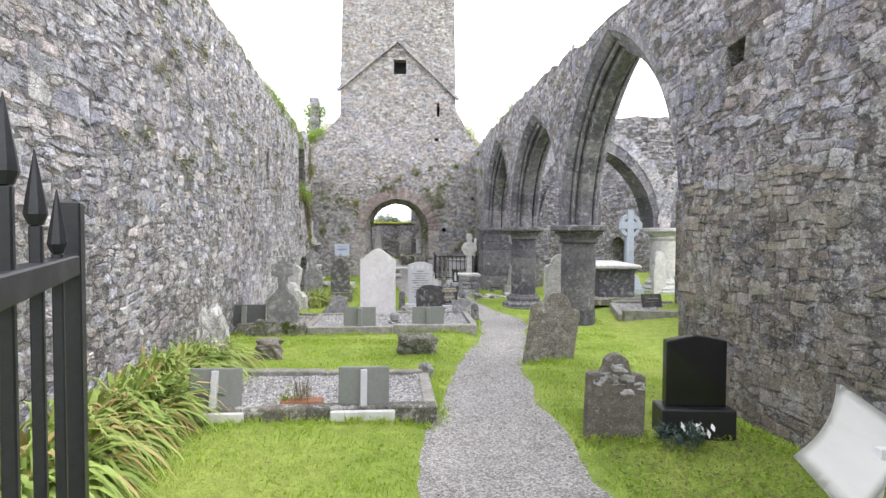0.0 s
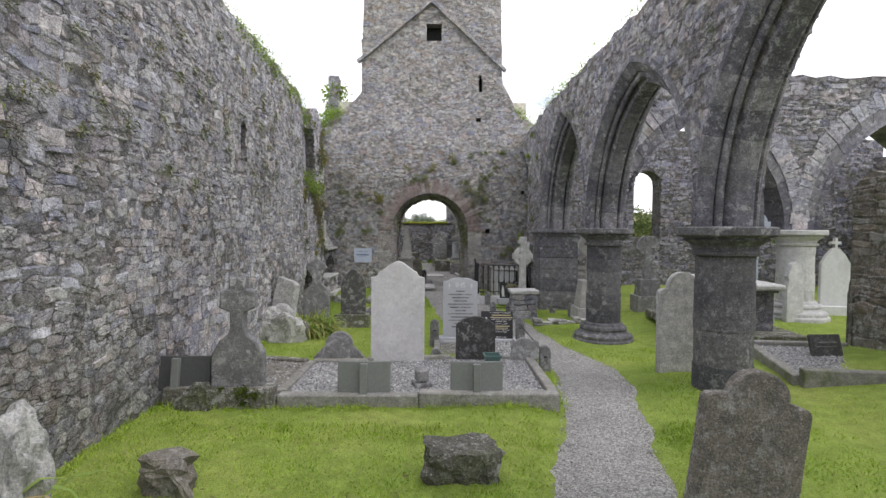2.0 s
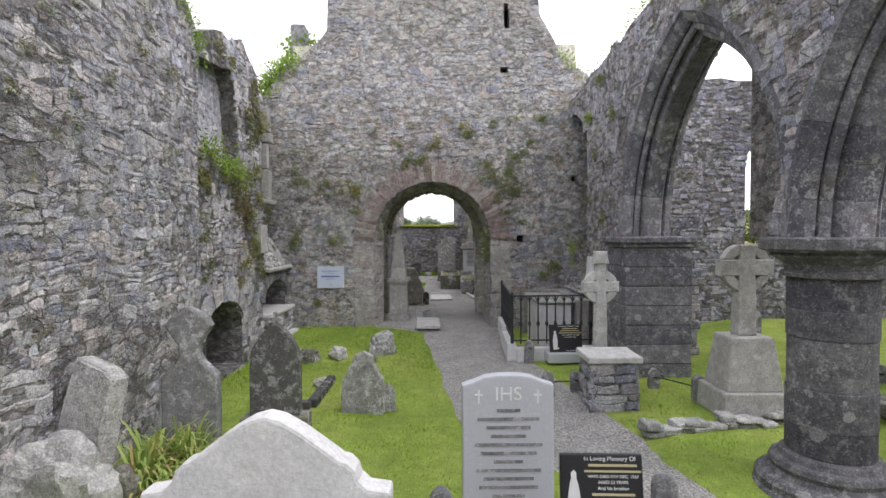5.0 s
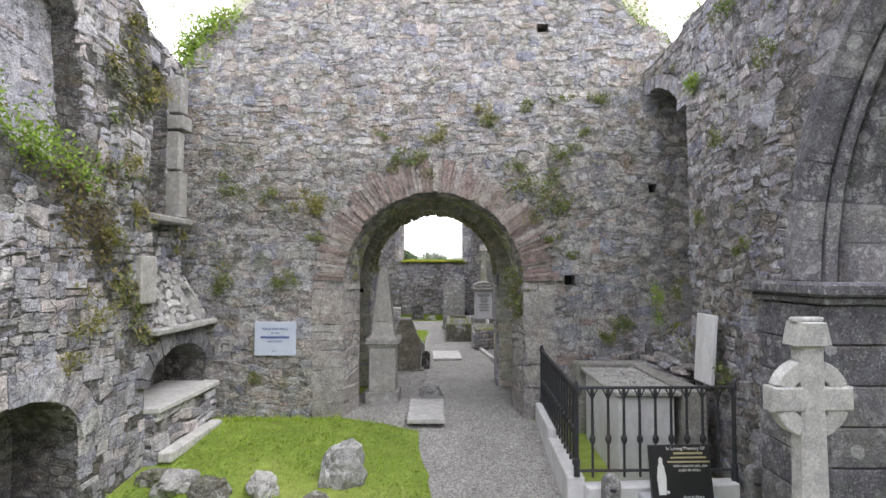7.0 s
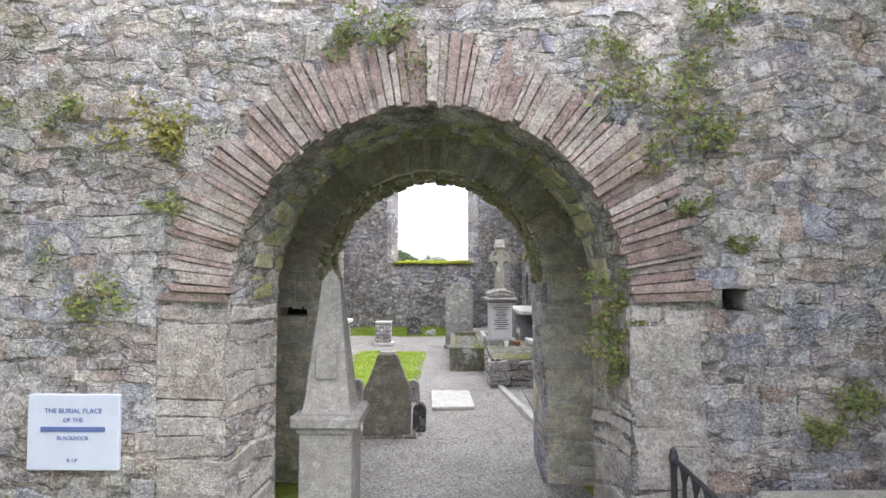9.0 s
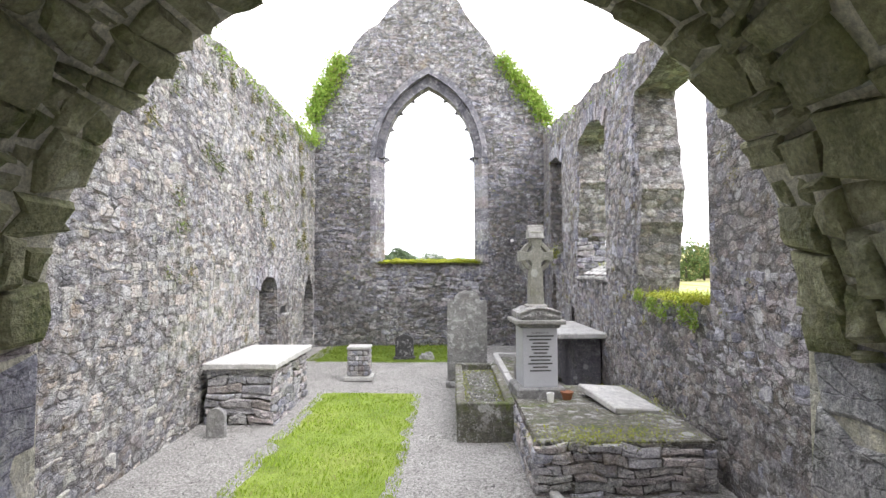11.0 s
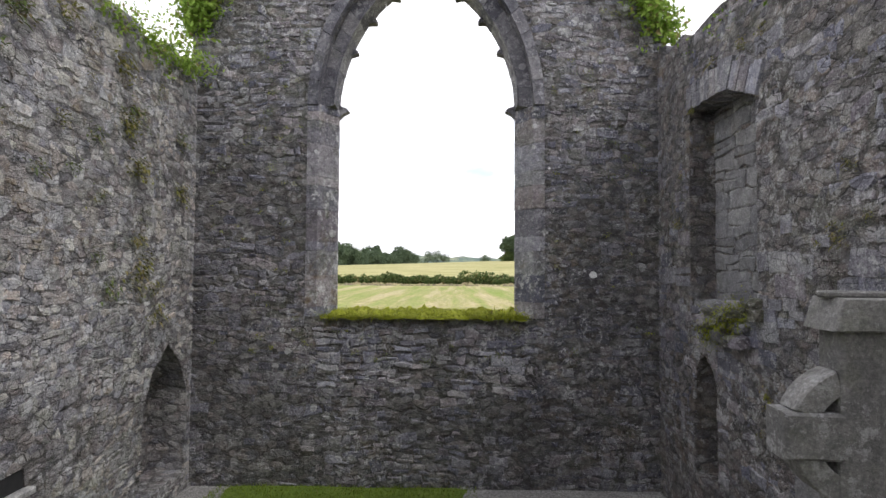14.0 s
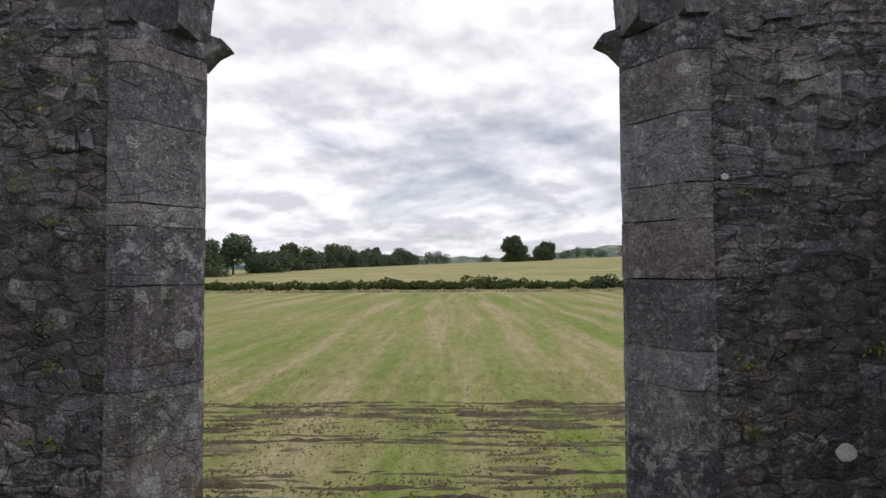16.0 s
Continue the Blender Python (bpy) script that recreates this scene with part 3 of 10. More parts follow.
def bm_slab(outline, thick, bevel=0.012, seg=1):
    """An upright slab: an outline in x and z, thick along y, its middle at y = 0."""
    bm = bmesh.new()
    vs = [bm.verts.new((x, -thick / 2, z)) for x, z in outline]
    f = bm.faces.new(vs)
    r = bmesh.ops.extrude_face_region(bm, geom=[f])
    bmesh.ops.translate(bm, vec=(0, thick, 0), verts=[g for g in r["geom"] if isinstance(g, bmesh.types.BMVert)])
    bmesh.ops.recalc_face_normals(bm, faces=bm.faces)
    if bevel:
        rim = [e for e in bm.edges if abs(e.verts[0].co.y - e.verts[1].co.y) < 1e-6]
        bmesh.ops.bevel(bm, geom=rim, offset=bevel, segments=seg, affect="EDGES", profile=0.6)
    return bm


def bm_lathe(profile, n=24, at=(0, 0, 0), phase=0.0):
    """Turns (radius, height) pairs round the z axis, and closes the ends."""
    bm = bmesh.new()
    rings = [[bm.verts.new((at[0] + r * math.cos(2 * math.pi * i / n + phase), at[1] + r * math.sin(2 * math.pi * i / n + phase), at[2] + z)) for i in range(n)] for r, z in profile]
    for a, b in zip(rings, rings[1:]):
        for i in range(n):
            bm.faces.new((a[i], a[(i + 1) % n], b[(i + 1) % n], b[i]))
    bm.faces.new(rings[0][::-1])
    bm.faces.new(rings[-1])
    return bm


def bm_rock(sx, sy, sz, seed, sub=3, amp=0.22):
    bm = bmesh.new()
    bmesh.ops.create_icosphere(bm, subdivisions=sub, radius=1)
    off = Vector((seed * 3.7, seed * 1.3, seed * 2.1))
    for v in bm.verts:
        p = v.co.copy()
        k = 1 + amp * noise.noise(p * 1.3 + off) + 0.5 * amp * noise.noise(p * 3.1 + off) + 0.22 * amp * noise.noise(p * 7 + off)
        q = Vector([math.copysign(abs(c) ** 0.8, c) for c in p])
        v.co = Vector((q.x * sx * k, q.y * sy * k, max(q.z * k, -0.45) * sz))
    bmesh.ops.translate(bm, vec=(0, 0, 0.42 * sz), verts=bm.verts)
    return bm


def worn(bm, amp, seed, freq=4.0):
    """Wears a stone: cuts it up and pushes its skin in and out."""
    bmesh.ops.subdivide_edges(bm, edges=[e for e in bm.edges if e.calc_length() > 0.09], cuts=2, use_grid_fill=True)
    for v in bm.verts:
        p = v.co * freq + Vector((seed * 1.7, seed * 0.9, seed * 3.1))
        k = noise.noise(p) * amp + noise.noise(p * 2.7) * amp * 0.5
        v.co += Vector((k, k * 0.6 + noise.noise(p + Vector((9, 0, 0))) * amp * 0.6, noise.noise(p + Vector((0, 9, 0))) * amp * 0.5 if v.co.z > 0.05 else 0))
    return bm


def pointed(uc, a, spring, rise, n=12):
    """A pointed arch from its left foot over the crown to its right foot."""
    r = (a * a + rise * rise) / (2 * a)
    top = math.asin(min(1, rise / r))
    left = [(uc - a + r - r * math.cos(top * i / n), spring + r * math.sin(top * i / n)) for i in range(n + 1)]
    return left + [(2 * uc - u, z) for u, z in left[-2::-1]]


def rounded(uc, a, spring, rise=None, n=20):
    rise = a if rise is None else rise
    return [(uc - a * math.cos(math.pi * i / n), spring + rise * math.sin(math.pi * i / n)) for i in range(n + 1)]


def ragged(points, amp=0.06, step=0.25, seed=1):
    """A broken line along the given one."""
    r = np.random.default_rng(seed)
    out = []
    for (a, b), (c, d) in zip(points, points[1:]):
        k = max(1, int(math.hypot(c - a, d - b) / step))
        for i in range(k):
            f = i / k
            j = 0 if i == 0 and not out else 1
            out.append((a + (c - a) * f + j * r.uniform(-amp, amp) * 0.6, b + (d - b) * f + j * r.uniform(-amp, amp)))
    out.append(points[-1])
    return out


def spans(loops, v):
    xs = []
    for lp in loops:
        for (a, b), (c, d) in zip(lp, lp[1:] + lp[:1]):
            if (b > v) != (d > v):
                xs.append(a + (v - b) / (d - b) * (c - a))
    xs.sort()
    return list(zip(xs[::2], xs[1::2]))


def both(p, q):
    out = []
    for a, b in p:
        for c, d in q:
            lo, hi = max(a, c), min(b, d)
            if hi - lo > 0.05:
                out.append((lo, hi))
    return out


class Plane:
    """Places on a wall's face: u along it, z up, d out of it."""

    def __init__(self, p0, p1, batter=0.0, foot=1.6):
        self.p0, self.d = np.array(p0, float), np.array(p1, float) - p0
        self.len = float(np.hypot(*self.d))
        self.d /= self.len
        self.n = np.array([self.d[1], -self.d[0]])
        self.batter, self.foot = batter, foot

    def at(self, u, z, d=0.0):
        u, z, d = np.asarray(u, float), np.asarray(z, float), np.asarray(d, float)
        k = d - self.batter * np.maximum(z - self.foot, 0)
        return np.stack([self.p0[0] + self.d[0] * u + self.n[0] * k, self.p0[1] + self.d[1] * u + self.n[1] * k, z + 0 * u], -1)

    def u_of(self, x, y):
        return float((np.array([x, y]) - self.p0) @ self.d)


def core(name, plane, loops, thick, mat, label, front=0.0, parent=None, back=None):
    """A wall's body; back: its outlines on the far face where they differ."""
    flat = [Vector((u, z, 0)) for lp in loops for u, z in lp]
    tris = tessellate_polygon([[Vector((u, z, 0)) for u, z in lp] for lp in loops])
    uz = np.array([(p.x, p.y) for p in flat])
    k = len(flat)
    bz = np.array([p for lp in (back or loops) for p in lp], float)
    verts = np.concatenate([plane.at(uz[:, 0], uz[:, 1], front), plane.at(bz[:, 0], bz[:, 1], front - thick)])
    faces = [tuple(t) for t in tris] + [tuple(i + k for i in t[::-1]) for t in tris]
    base = 0
    for lp in loops:
        m = len(lp)
        for i in range(m):
            a, b = base + i, base + (i + 1) % m
            faces.append((a, b, b + k, a + k))
        base += m
    if plane.batter:
        # cut at the foot of the batter, so that the face follows the bend
        verts = [(u, front, z) for u, z in uz] + [(u, front - thick, z) for u, z in bz]
    ob = mesh_ob(name, verts, faces, mat, parent)
    if plane.batter:
        bm = bmesh.new()
        bm.from_mesh(ob.data)
        bmesh.ops.bisect_plane(bm, geom=bm.verts[:] + bm.edges[:] + bm.faces[:], plane_co=(0, 0, plane.foot), plane_no=(0, 0, 1))
        for v in bm.verts:
            v.co = Vector(plane.at(v.co.x, v.co.z, v.co.y))
        bm.to_mesh(ob.data)
        bm.free()
    if not parent:
        tagged(ob, label, "wall", "", "structure")
    return ob


def stone_shape(r):
    """Rings of a stone in (u, v) from -0.5 to 0.5 and its depth: six corners, a shoulder and a front."""
    base = np.array([(-0.5, -0.5), (0.05 * r.uniform(-1, 1), -0.5), (0.5, -0.5), (0.5, 0.5), (0.05 * r.uniform(-1, 1), 0.5), (-0.5, 0.5)])
    return base


WARP = True


def wander(u, v):
    """The slow wander of courses in old rubble."""
    f = noise.noise((u * 0.9, v * 1.1, 4.2)) * 0.09 + noise.noise((u * 2.7, v * 2.7, 9.1)) * 0.05
    return (noise.noise((u * 1.9, v * 1.9, 1.7)) * 0.035, f)


STONE_FACES = [(i, (i + 1) % 6, 6 + (i + 1) % 6, 6 + i) for i in range(6)] + [(6 + i, 6 + (i + 1) % 6, 12 + (i + 1) % 6, 12 + i) for i in range(6)] + [(12, 13, 16, 17), (13, 14, 15, 16)]


def stone_points(u0, u1, v0, v1, d, r, jit=1.0):
    w, h = u1 - u0, v1 - v0
    j = min(0.3 * h, 0.036) * jit
    c = stone_shape(r) * (w, h) + ((u0 + u1) / 2, (v0 + v1) / 2)
    c = c + r.uniform(-j, j, (6, 2)) * (0.7, 0.8)
    mid = c.mean(0)
    a = r.normal() * 0.045 * jit * min(1.0, h / max(w, 0.01) * 1.6)
    c = mid + (c - mid) @ np.array(((math.cos(a), math.sin(a)), (-math.sin(a), math.cos(a))))
    e = min(0.016, 0.22 * h)
    inner = mid + (c - mid) * (1 - 2 * e / np.array([max(w, 0.05), max(h, 0.05)]))
    if h > 0 and w > 0 and WARP:
        for q in (c, inner):
            q += np.array([wander(a, b) for a, b in q])
    tilt = r.uniform(-0.008, 0.008, 2)
    df = d + ((inner - mid) / (w, h)) @ tilt * 2 + r.uniform(-0.004, 0.004, 6)
    pts = np.concatenate([c, c, inner])
    dep = np.concatenate([np.full(6, -0.03), np.full(6, d - min(0.014, 0.6 * d + 0.006)), df])
    return pts, dep


def lay_courses(loops, lo, hi, height, width, r, gap):
    """Stones (u0, u1, v0, v1) in rough courses within the loops."""
    out, v = [], lo
    while v < hi - 0.03:
        h = min(r.uniform(*height) * (1.45 if r.random() < 0.12 else 1), hi - v)
        ok = both(both(spans(loops, v + 0.5 * h), spans(loops, v + 0.12 * h)), spans(loops, v + 0.88 * h))
        for a, b in ok:
            u = a
            while u < b - 0.03:
                w = r.uniform(*width) * (0.5 + 0.8 * h / height[1])
                if b - u - w < width[0] * 0.6:
                    w = b - u
                if h > 0.13 and r.random() < 0.3:
                    k = r.uniform(0.35, 0.65) * h
                    out.append((u + gap / 2, u + w - gap / 2, v + gap / 2, v + k - gap / 2))
                    out.append((u + gap / 2, u + w - gap / 2, v + k + gap / 2, v + h - gap / 2))
                elif r.random() < 0.965:
                    out.append((u + gap / 2, u + w - gap / 2, v + gap / 2, v + h - gap / 2))
                u += w
        v += h
    return out


POOL = []


def pool_mesh(mat, rough=2.4):
    """Unit stones that single stones share."""
    global WARP
    key = mat.name
    for k, ms in POOL:
        if k == key:
            return ms
    r = np.random.default_rng(11)
    ms = []
    WARP = False
    for i in range(26):
        pts, dep = stone_points(-0.5, 0.5, -0.3, 0.3, 0.02, r, rough)
        pts = pts / (1, 0.6)
        me = bpy.data.meshes.new("stone")
        me.from_pydata([(p[0], p[1], x) for p, x in zip(pts, dep)], [], STONE_FACES)
        me.materials.append(mat)
        ms.append(me)
    WARP = True
    POOL.append((key, ms))
    return ms


def masonry(parent, plane, loops, lo, hi, mat, height=(0.07, 0.18), width=(0.14, 0.46), depth=(0.006, 0.034), gap=0.016, seed=1, single=None, bare=None, jit=1.0, relief=16.0, rough=2.4, name="stone", grow=1.0, lone_mat=None):
    """The stones of a wall's face. single: the stretch (u0, u1, z0, z1) whose stones are objects of their own, about 300."""
    r = np.random.default_rng(seed)
    stones = lay_courses(loops, lo, hi, height, width, r, gap)
    verts, faces, count, lone = [], [], 0, 0
    for u0, u1, v0, v1 in stones:
        d = r.uniform(*depth)
        uc, vc = (u0 + u1) / 2, (v0 + v1) / 2
        # where old render still covers the wall, few stones show
        if bare and noise.noise((uc * 0.8, vc * 0.8, seed)) + 0.8 * noise.noise((uc * 3.1, vc * 3.1, seed)) + r.uniform(-0.3, 0.3) < bare(vc):
            continue
        if single and lone < 300 and single[0] < uc < single[1] and single[2] < vc < single[3]:
            lone += 1
            ms = pool_mesh(lone_mat or mat, rough)
            ob = new(name, ms[int(r.integers(len(ms)))])
            ob.parent = parent
            du, dv = wander(uc, vc)
            c = plane.at(uc + du, vc + dv, 0)
            s = r.choice((-1, 1))
            tl = r.normal() * 0.05
            out = 0.25 + relief * max(0.0, d)
            u0, u1, v0, v1 = uc - (uc - u0) * grow, uc + (u1 - uc) * grow, vc - (vc - v0) * grow, vc + (v1 - vc) * grow
            m = Matrix(((plane.d[0] * (u1 - u0) * s, -plane.d[0] * tl * (v1 - v0), plane.n[0] * out), (plane.d[1] * (u1 - u0) * s, -plane.d[1] * tl * (v1 - v0), plane.n[1] * out), (tl * (u1 - u0) * s * 0.5, v1 - v0, 0))).to_4x4()
            m.translation = Vector(c)
            ob.matrix_world = m
            continue
        pts, dep = stone_points(u0, u1, v0, v1, d, r, jit)
        verts.append(plane.at(pts[:, 0], pts[:, 1], dep))
        faces += [tuple(i + count for i in f) for f in STONE_FACES]
        count += 18
    if verts:
        ob = mesh_ob("stonework", np.concatenate(verts), faces, mat, parent)
        tagged(ob, "", "", "", "stuff")


def backing(parent, plane, u0, u1, z0, z1, depth, mat, name="recess_back", thick=0.2):
    core(name, plane, [[(u0, z0), (u1, z0), (u1, z1), (u0, z1)]], thick, mat, "", -depth, parent)


def ring(parent, plane, curve, deep, mat, count, d0=-0.12, d1=0.03, name="voussoir", jitter=0.02, seed=3, gap=0.008):
    """Wedge stones along a curve; deep: how far they reach out from it."""
    r = np.random.default_rng(seed)
    c = np.array(curve, float)
    s = np.r_[0, np.cumsum(np.hypot(*np.diff(c, axis=0).T))]
    cuts = np.linspace(0, s[-1], count + 1)
    cuts[1:-1] += r.uniform(-0.36, 0.36, count - 1) * s[-1] / count

    def where(x):
        u, z = np.interp(x, s, c[:, 0]), np.interp(x, s, c[:, 1])
        e = 0.02
        t = np.array([np.interp(x + e, s, c[:, 0]) - np.interp(x - e, s, c[:, 0]), np.interp(x + e, s, c[:, 1]) - np.interp(x - e, s, c[:, 1])])
        t /= max(np.hypot(*t), 1e-6)
        return np.array([u, z]), np.array([-t[1], t[0]])

    for a, b in zip(cuts, cuts[1:]):
        (pa, na), (pb, nb) = where(a + gap / 2), where(b - gap / 2)
        k = (deep if not isinstance(deep, tuple) else r.uniform(*deep))
        o = d1 + r.uniform(-jitter, jitter) * 0.5
        e = 0.003
        lo = r.uniform(-jitter, jitter) * 0.4
        q = [pa + na * lo, pb + nb * lo, pb + nb * k, pa + na * (k + r.uniform(-jitter, jitter))]
        mid = sum(q) / 4
        qi = [mid + (p - mid) * (1 - e / max(np.hypot(*(p - mid)), 0.02) * 1.6) for p in q]
        uv = np.array(q + q + qi)
        v = plane.at(uv[:, 0], uv[:, 1], np.array([d0] * 4 + [o - e] * 4 + [o] * 4))
        f = [(0, 3, 2, 1)] + [(i, (i + 1) % 4, 4 + (i + 1) % 4, 4 + i) for i in range(4)] + [(4 + i, 4 + (i + 1) % 4, 8 + (i + 1) % 4, 8 + i) for i in range(4)] + [(8, 9, 10, 11)]
        mesh_ob(name, v, f, mat, parent)


def order(parent, plane, outer, inner, d0, d1, mat, count, cham=0.07, name="arch_stone", seed=5):
    """One order of a moulded arch, between two curves, from depth d0 to d1, chamfered on its inner corners."""
    r = np.random.default_rng(seed)
    o, i = np.array(outer, float), np.array(inner, float)
    k = len(o) - 1
    cuts = np.linspace(0, k, count + 1)
    idx = np.arange(k + 1)

    def pt(c, x):
        return np.array([np.interp(x, idx, c[:, 0]), np.interp(x, idx, c[:, 1])])

    for a, b in zip(cuts, cuts[1:]):
        g = 0.02
        st = [a + g, (a + b) / 2, b - g]
        off = r.uniform(-0.008, 0.008)
        verts = []
        for x in st:
            po, pi = pt(o, x), pt(i, x)
            w = po - pi
            ln = max(np.hypot(*w), 1e-3)
            w = w / ln
            prof = [(ln, d0), (cham, d0 + off), (cham * 0.45, d0 + 0.012 + off), (cham * 0.3, d0 + cham * 0.5), (0, d0 + cham), (0, d1 - cham), (cham * 0.3, d1 - cham * 0.5), (cham * 0.45, d1 - 0.012), (cham, d1), (ln, d1)]
            for rad, dd in prof:
                p = pi + w * (rad + off)
                verts.append(plane.at(p[0], p[1], dd))
        m = 10
        f = [(s * m + j, s * m + (j + 1) % m, (s + 1) * m + (j + 1) % m, (s + 1) * m + j) for s in range(2) for j in range(m)]
        f += [tuple(range(m))[::-1], tuple(range(2 * m, 3 * m))]
        mesh_ob(name, verts, f, mat, parent)


# ---- ground ----
GROUND_LEFT = [(-60, 0.2), (3, 0.3), (5.2, 0.31), (7, 0.28), (8, 0.22), (10, 0.18), (12, 0.2), (14, 0.05), (16, 0.0), (19, 0.02), (21, 0.2), (22, 0.26), (24.3, 0.25), (26, 0.17), (38, 0.22), (44, 0.1), (60, 0.0)]
GROUND_RIGHT = [(-60, 0.2), (2, 0.24), (5, 0.27), (8, 0.24), (11, 0.28), (14, 0.0), (16, 0.1), (20, 0.1), (21.2, 0.16), (22, 0.26), (24.3, 0.25), (26, 0.17), (38, 0.22), (44, 0.1), (60, 0.0)]


def gz(x, y):
    """The ground's height."""
    l = float(np.interp(y, *zip(*GROUND_LEFT)))
    r = float(np.interp(y, *zip(*GROUND_RIGHT)))
    f = min(1, max(0, (x + 0.5) / 2.5))
    h = l + (r - l) * f
    if y < 21.5:
        h += 0.25 * min(1, max(0, (x - 3.6) / 2.0))
        px = path_mid(y)
        h -= h * float(np.interp(y, (6.5, 10), (0.3, 0.6))) * math.exp(-((x - px) / 0.7) ** 4) * min(1.0, (21.5 - y) / 1.4)
    d = max(0.0, y - 41, abs(x + 1) - 22)
    if y > 139:
        h += min(15.0, max(0.4, 7.3 + 0.037 * x)) * (1 - math.exp(-((y - 139) / 130.0) ** 2))
    return h + (0.03 * noise.noise((x * 0.7, y * 0.7, 0)) if d < 30 else 0.2 * noise.noise((x * 0.02, y * 0.02, 0)))


PATH_LEFT = [(-3, -0.6), (3.6, -0.26), (4.8, -0.17), (7.6, 0.38), (10.2, 1.07), (12, 1.35), (14, 1.25), (15.2, 0.6), (16.4, -0.2), (19.8, -0.62), (21.25, -0.85), (21.6, -1.92), (22, -1.9), (23.2, -1.9), (24.8, -1.7)]
PATH_RIGHT = [(-3, 1.2), (3.6, 1.1), (5.1, 1.1), (7.3, 1.25), (11.1, 2.2), (12, 2.3), (13.5, 2.1), (16.2, 1.6), (19.8, 0.95), (21.4, 0.85), (21.7, 0.62), (22, 0.6), (23.2, 0.75), (24.8, 0.6)]


def path_left(y):
    return float(np.interp(y, *zip(*PATH_LEFT)))


def path_right(y):
    return float(np.interp(y, *zip(*PATH_RIGHT)))


def path_mid(y):
    return (path_left(y) + path_right(y)) / 2


def build_ground():
    ys = np.r_[-400, -150, -60, -20, np.arange(-8, 41, 0.33), np.arange(42, 138, 3.0), np.arange(139, 460, 10.0), np.arange(480, 1600, 80), 2500, 4000]
    xs = np.r_[-3500, -1800, -900, np.arange(-600, -60, 40), np.arange(-60, -16, 6), np.arange(-15, 16, 0.33), np.arange(18, 60, 6), np.arange(60, 600, 40), 900, 1800, 3500]
    verts = [(x, y, gz(x, y)) for y in ys for x in xs]
    k = len(xs)
    faces, mats = [], []
    for j in range(len(ys) - 1):
        for i in range(k - 1):
            faces.append((j * k + i, j * k + i + 1, (j + 1) * k + i + 1, (j + 1) * k + i))
            cx, cy = (xs[i] + xs[i + 1]) / 2, (ys[j] + ys[j + 1]) / 2
            mats.append(2 if cy > 139 else 1 if cy > 39.5 or abs(cx) > 16 else 0)
    ob = mesh_ob("ground", verts, faces, mat_ground, None, True)
    ob.data.materials.append(mat_field)
    ob.data.materials.append(mat_hay)
    ob.data.polygons.foreach_set("material_index", mats)
    return tagged(ob, "grassy churchyard ground running into a mown hay field", "ground", "", "structure")


build_ground()


def strip(name, left, right, ys, lift, mat, label, cat="path", kind="structure", n=6, edge=0.02):
    """A thin sheet over the ground between two lines that run along y."""
    r = np.random.default_rng(len(name))
    verts, faces = [], []
    for y in ys:
        a = left(y) + r.uniform(-edge, edge) + 0.08 * noise.noise((0, y * 1.1, 3))
        b = right(y) + r.uniform(-edge, edge) + 0.08 * noise.noise((5, y * 1.1, 3))
        for i in range(n + 1):
            x = a + (b - a) * i / n
            rim = 0.02 if i in (0, n) else 0.0
            verts.append((x, y, gz(x, y) + lift - rim))
    k = n + 1
    for j in range(len(ys) - 1):
        for i in range(n):
            faces.append((j * k + i, j * k + i + 1, (j + 1) * k + i + 1, (j + 1) * k + i))
    ob = mesh_ob(name, verts, faces, mat, None, True)
    return tagged(ob, label, cat, "", kind)


strip("path", path_left, path_right, np.arange(-3, 24.9, 0.2), 0.022, mat_gravel, "worn grey gravel path winding between the graves")
strip("gravel_floor", lambda y: -4.8, lambda y: 2.4, np.arange(24.5, 38.2, 0.25), 0.024, mat_gravel, "loose grey gravel floor of the roofless chancel", "floor", n=24)
strip("lawn", lambda y: -2.95, lambda y: -1.15, np.arange(27.8, 32.2, 0.2), 0.036, mat_ground, "bright green patch of mown lawn on the gravel", "lawn", edge=0.1)
strip("lawn", lambda y: -4.05 - 0.0 * y, lambda y: -0.5, np.arange(35.3, 37.95, 0.2), 0.034, mat_shade_lawn, "strip of lawn beneath the east window wall, its shade put into the green", "lawn", n=12, edge=0.08)

# ---- nave, north wall ----
pn = Plane((-3.05, -2.0), (-3.67, 17.35))
nb = pn.len
top_n = ragged([(0, 5.75), (9, 5.7), (12, 5.6), (15, 5.45), (nb - 0.4, 5.35), (nb, 5.0)], 0.07, 0.3, 2)
slit_u = pn.u_of(-3.6, 13.0)
loop_n = [(0, -0.4), (nb, -0.4)] + top_n[::-1]
slit = [(slit_u - 0.16, 3.25), (slit_u + 0.16, 3.25), (slit_u + 0.16, 3.8), (slit_u, 3.92), (slit_u - 0.16, 3.8)]
wall_n = core("wall_north", pn, [loop_n, slit], 0.9, mat_mortar, "tall grey rubble wall with lichen and tufts of plants", -0.004)
backing(wall_n, pn, slit_u - 0.3, slit_u + 0.3, 3.1, 4.0, 0.3, mat_mortar)
masonry(wall_n, pn, [loop_n, slit], -0.1, 5.75, mat_rubble, (0.05, 0.16), (0.08, 0.28), (-0.006, 0.008), 0.01, seed=21, single=(11.5, 15.5, 0.3, 2.2), bare=lambda z: -0.1 - 0.14 * (z - 1.2), jit=1.15, relief=7.0, rough=1.6)

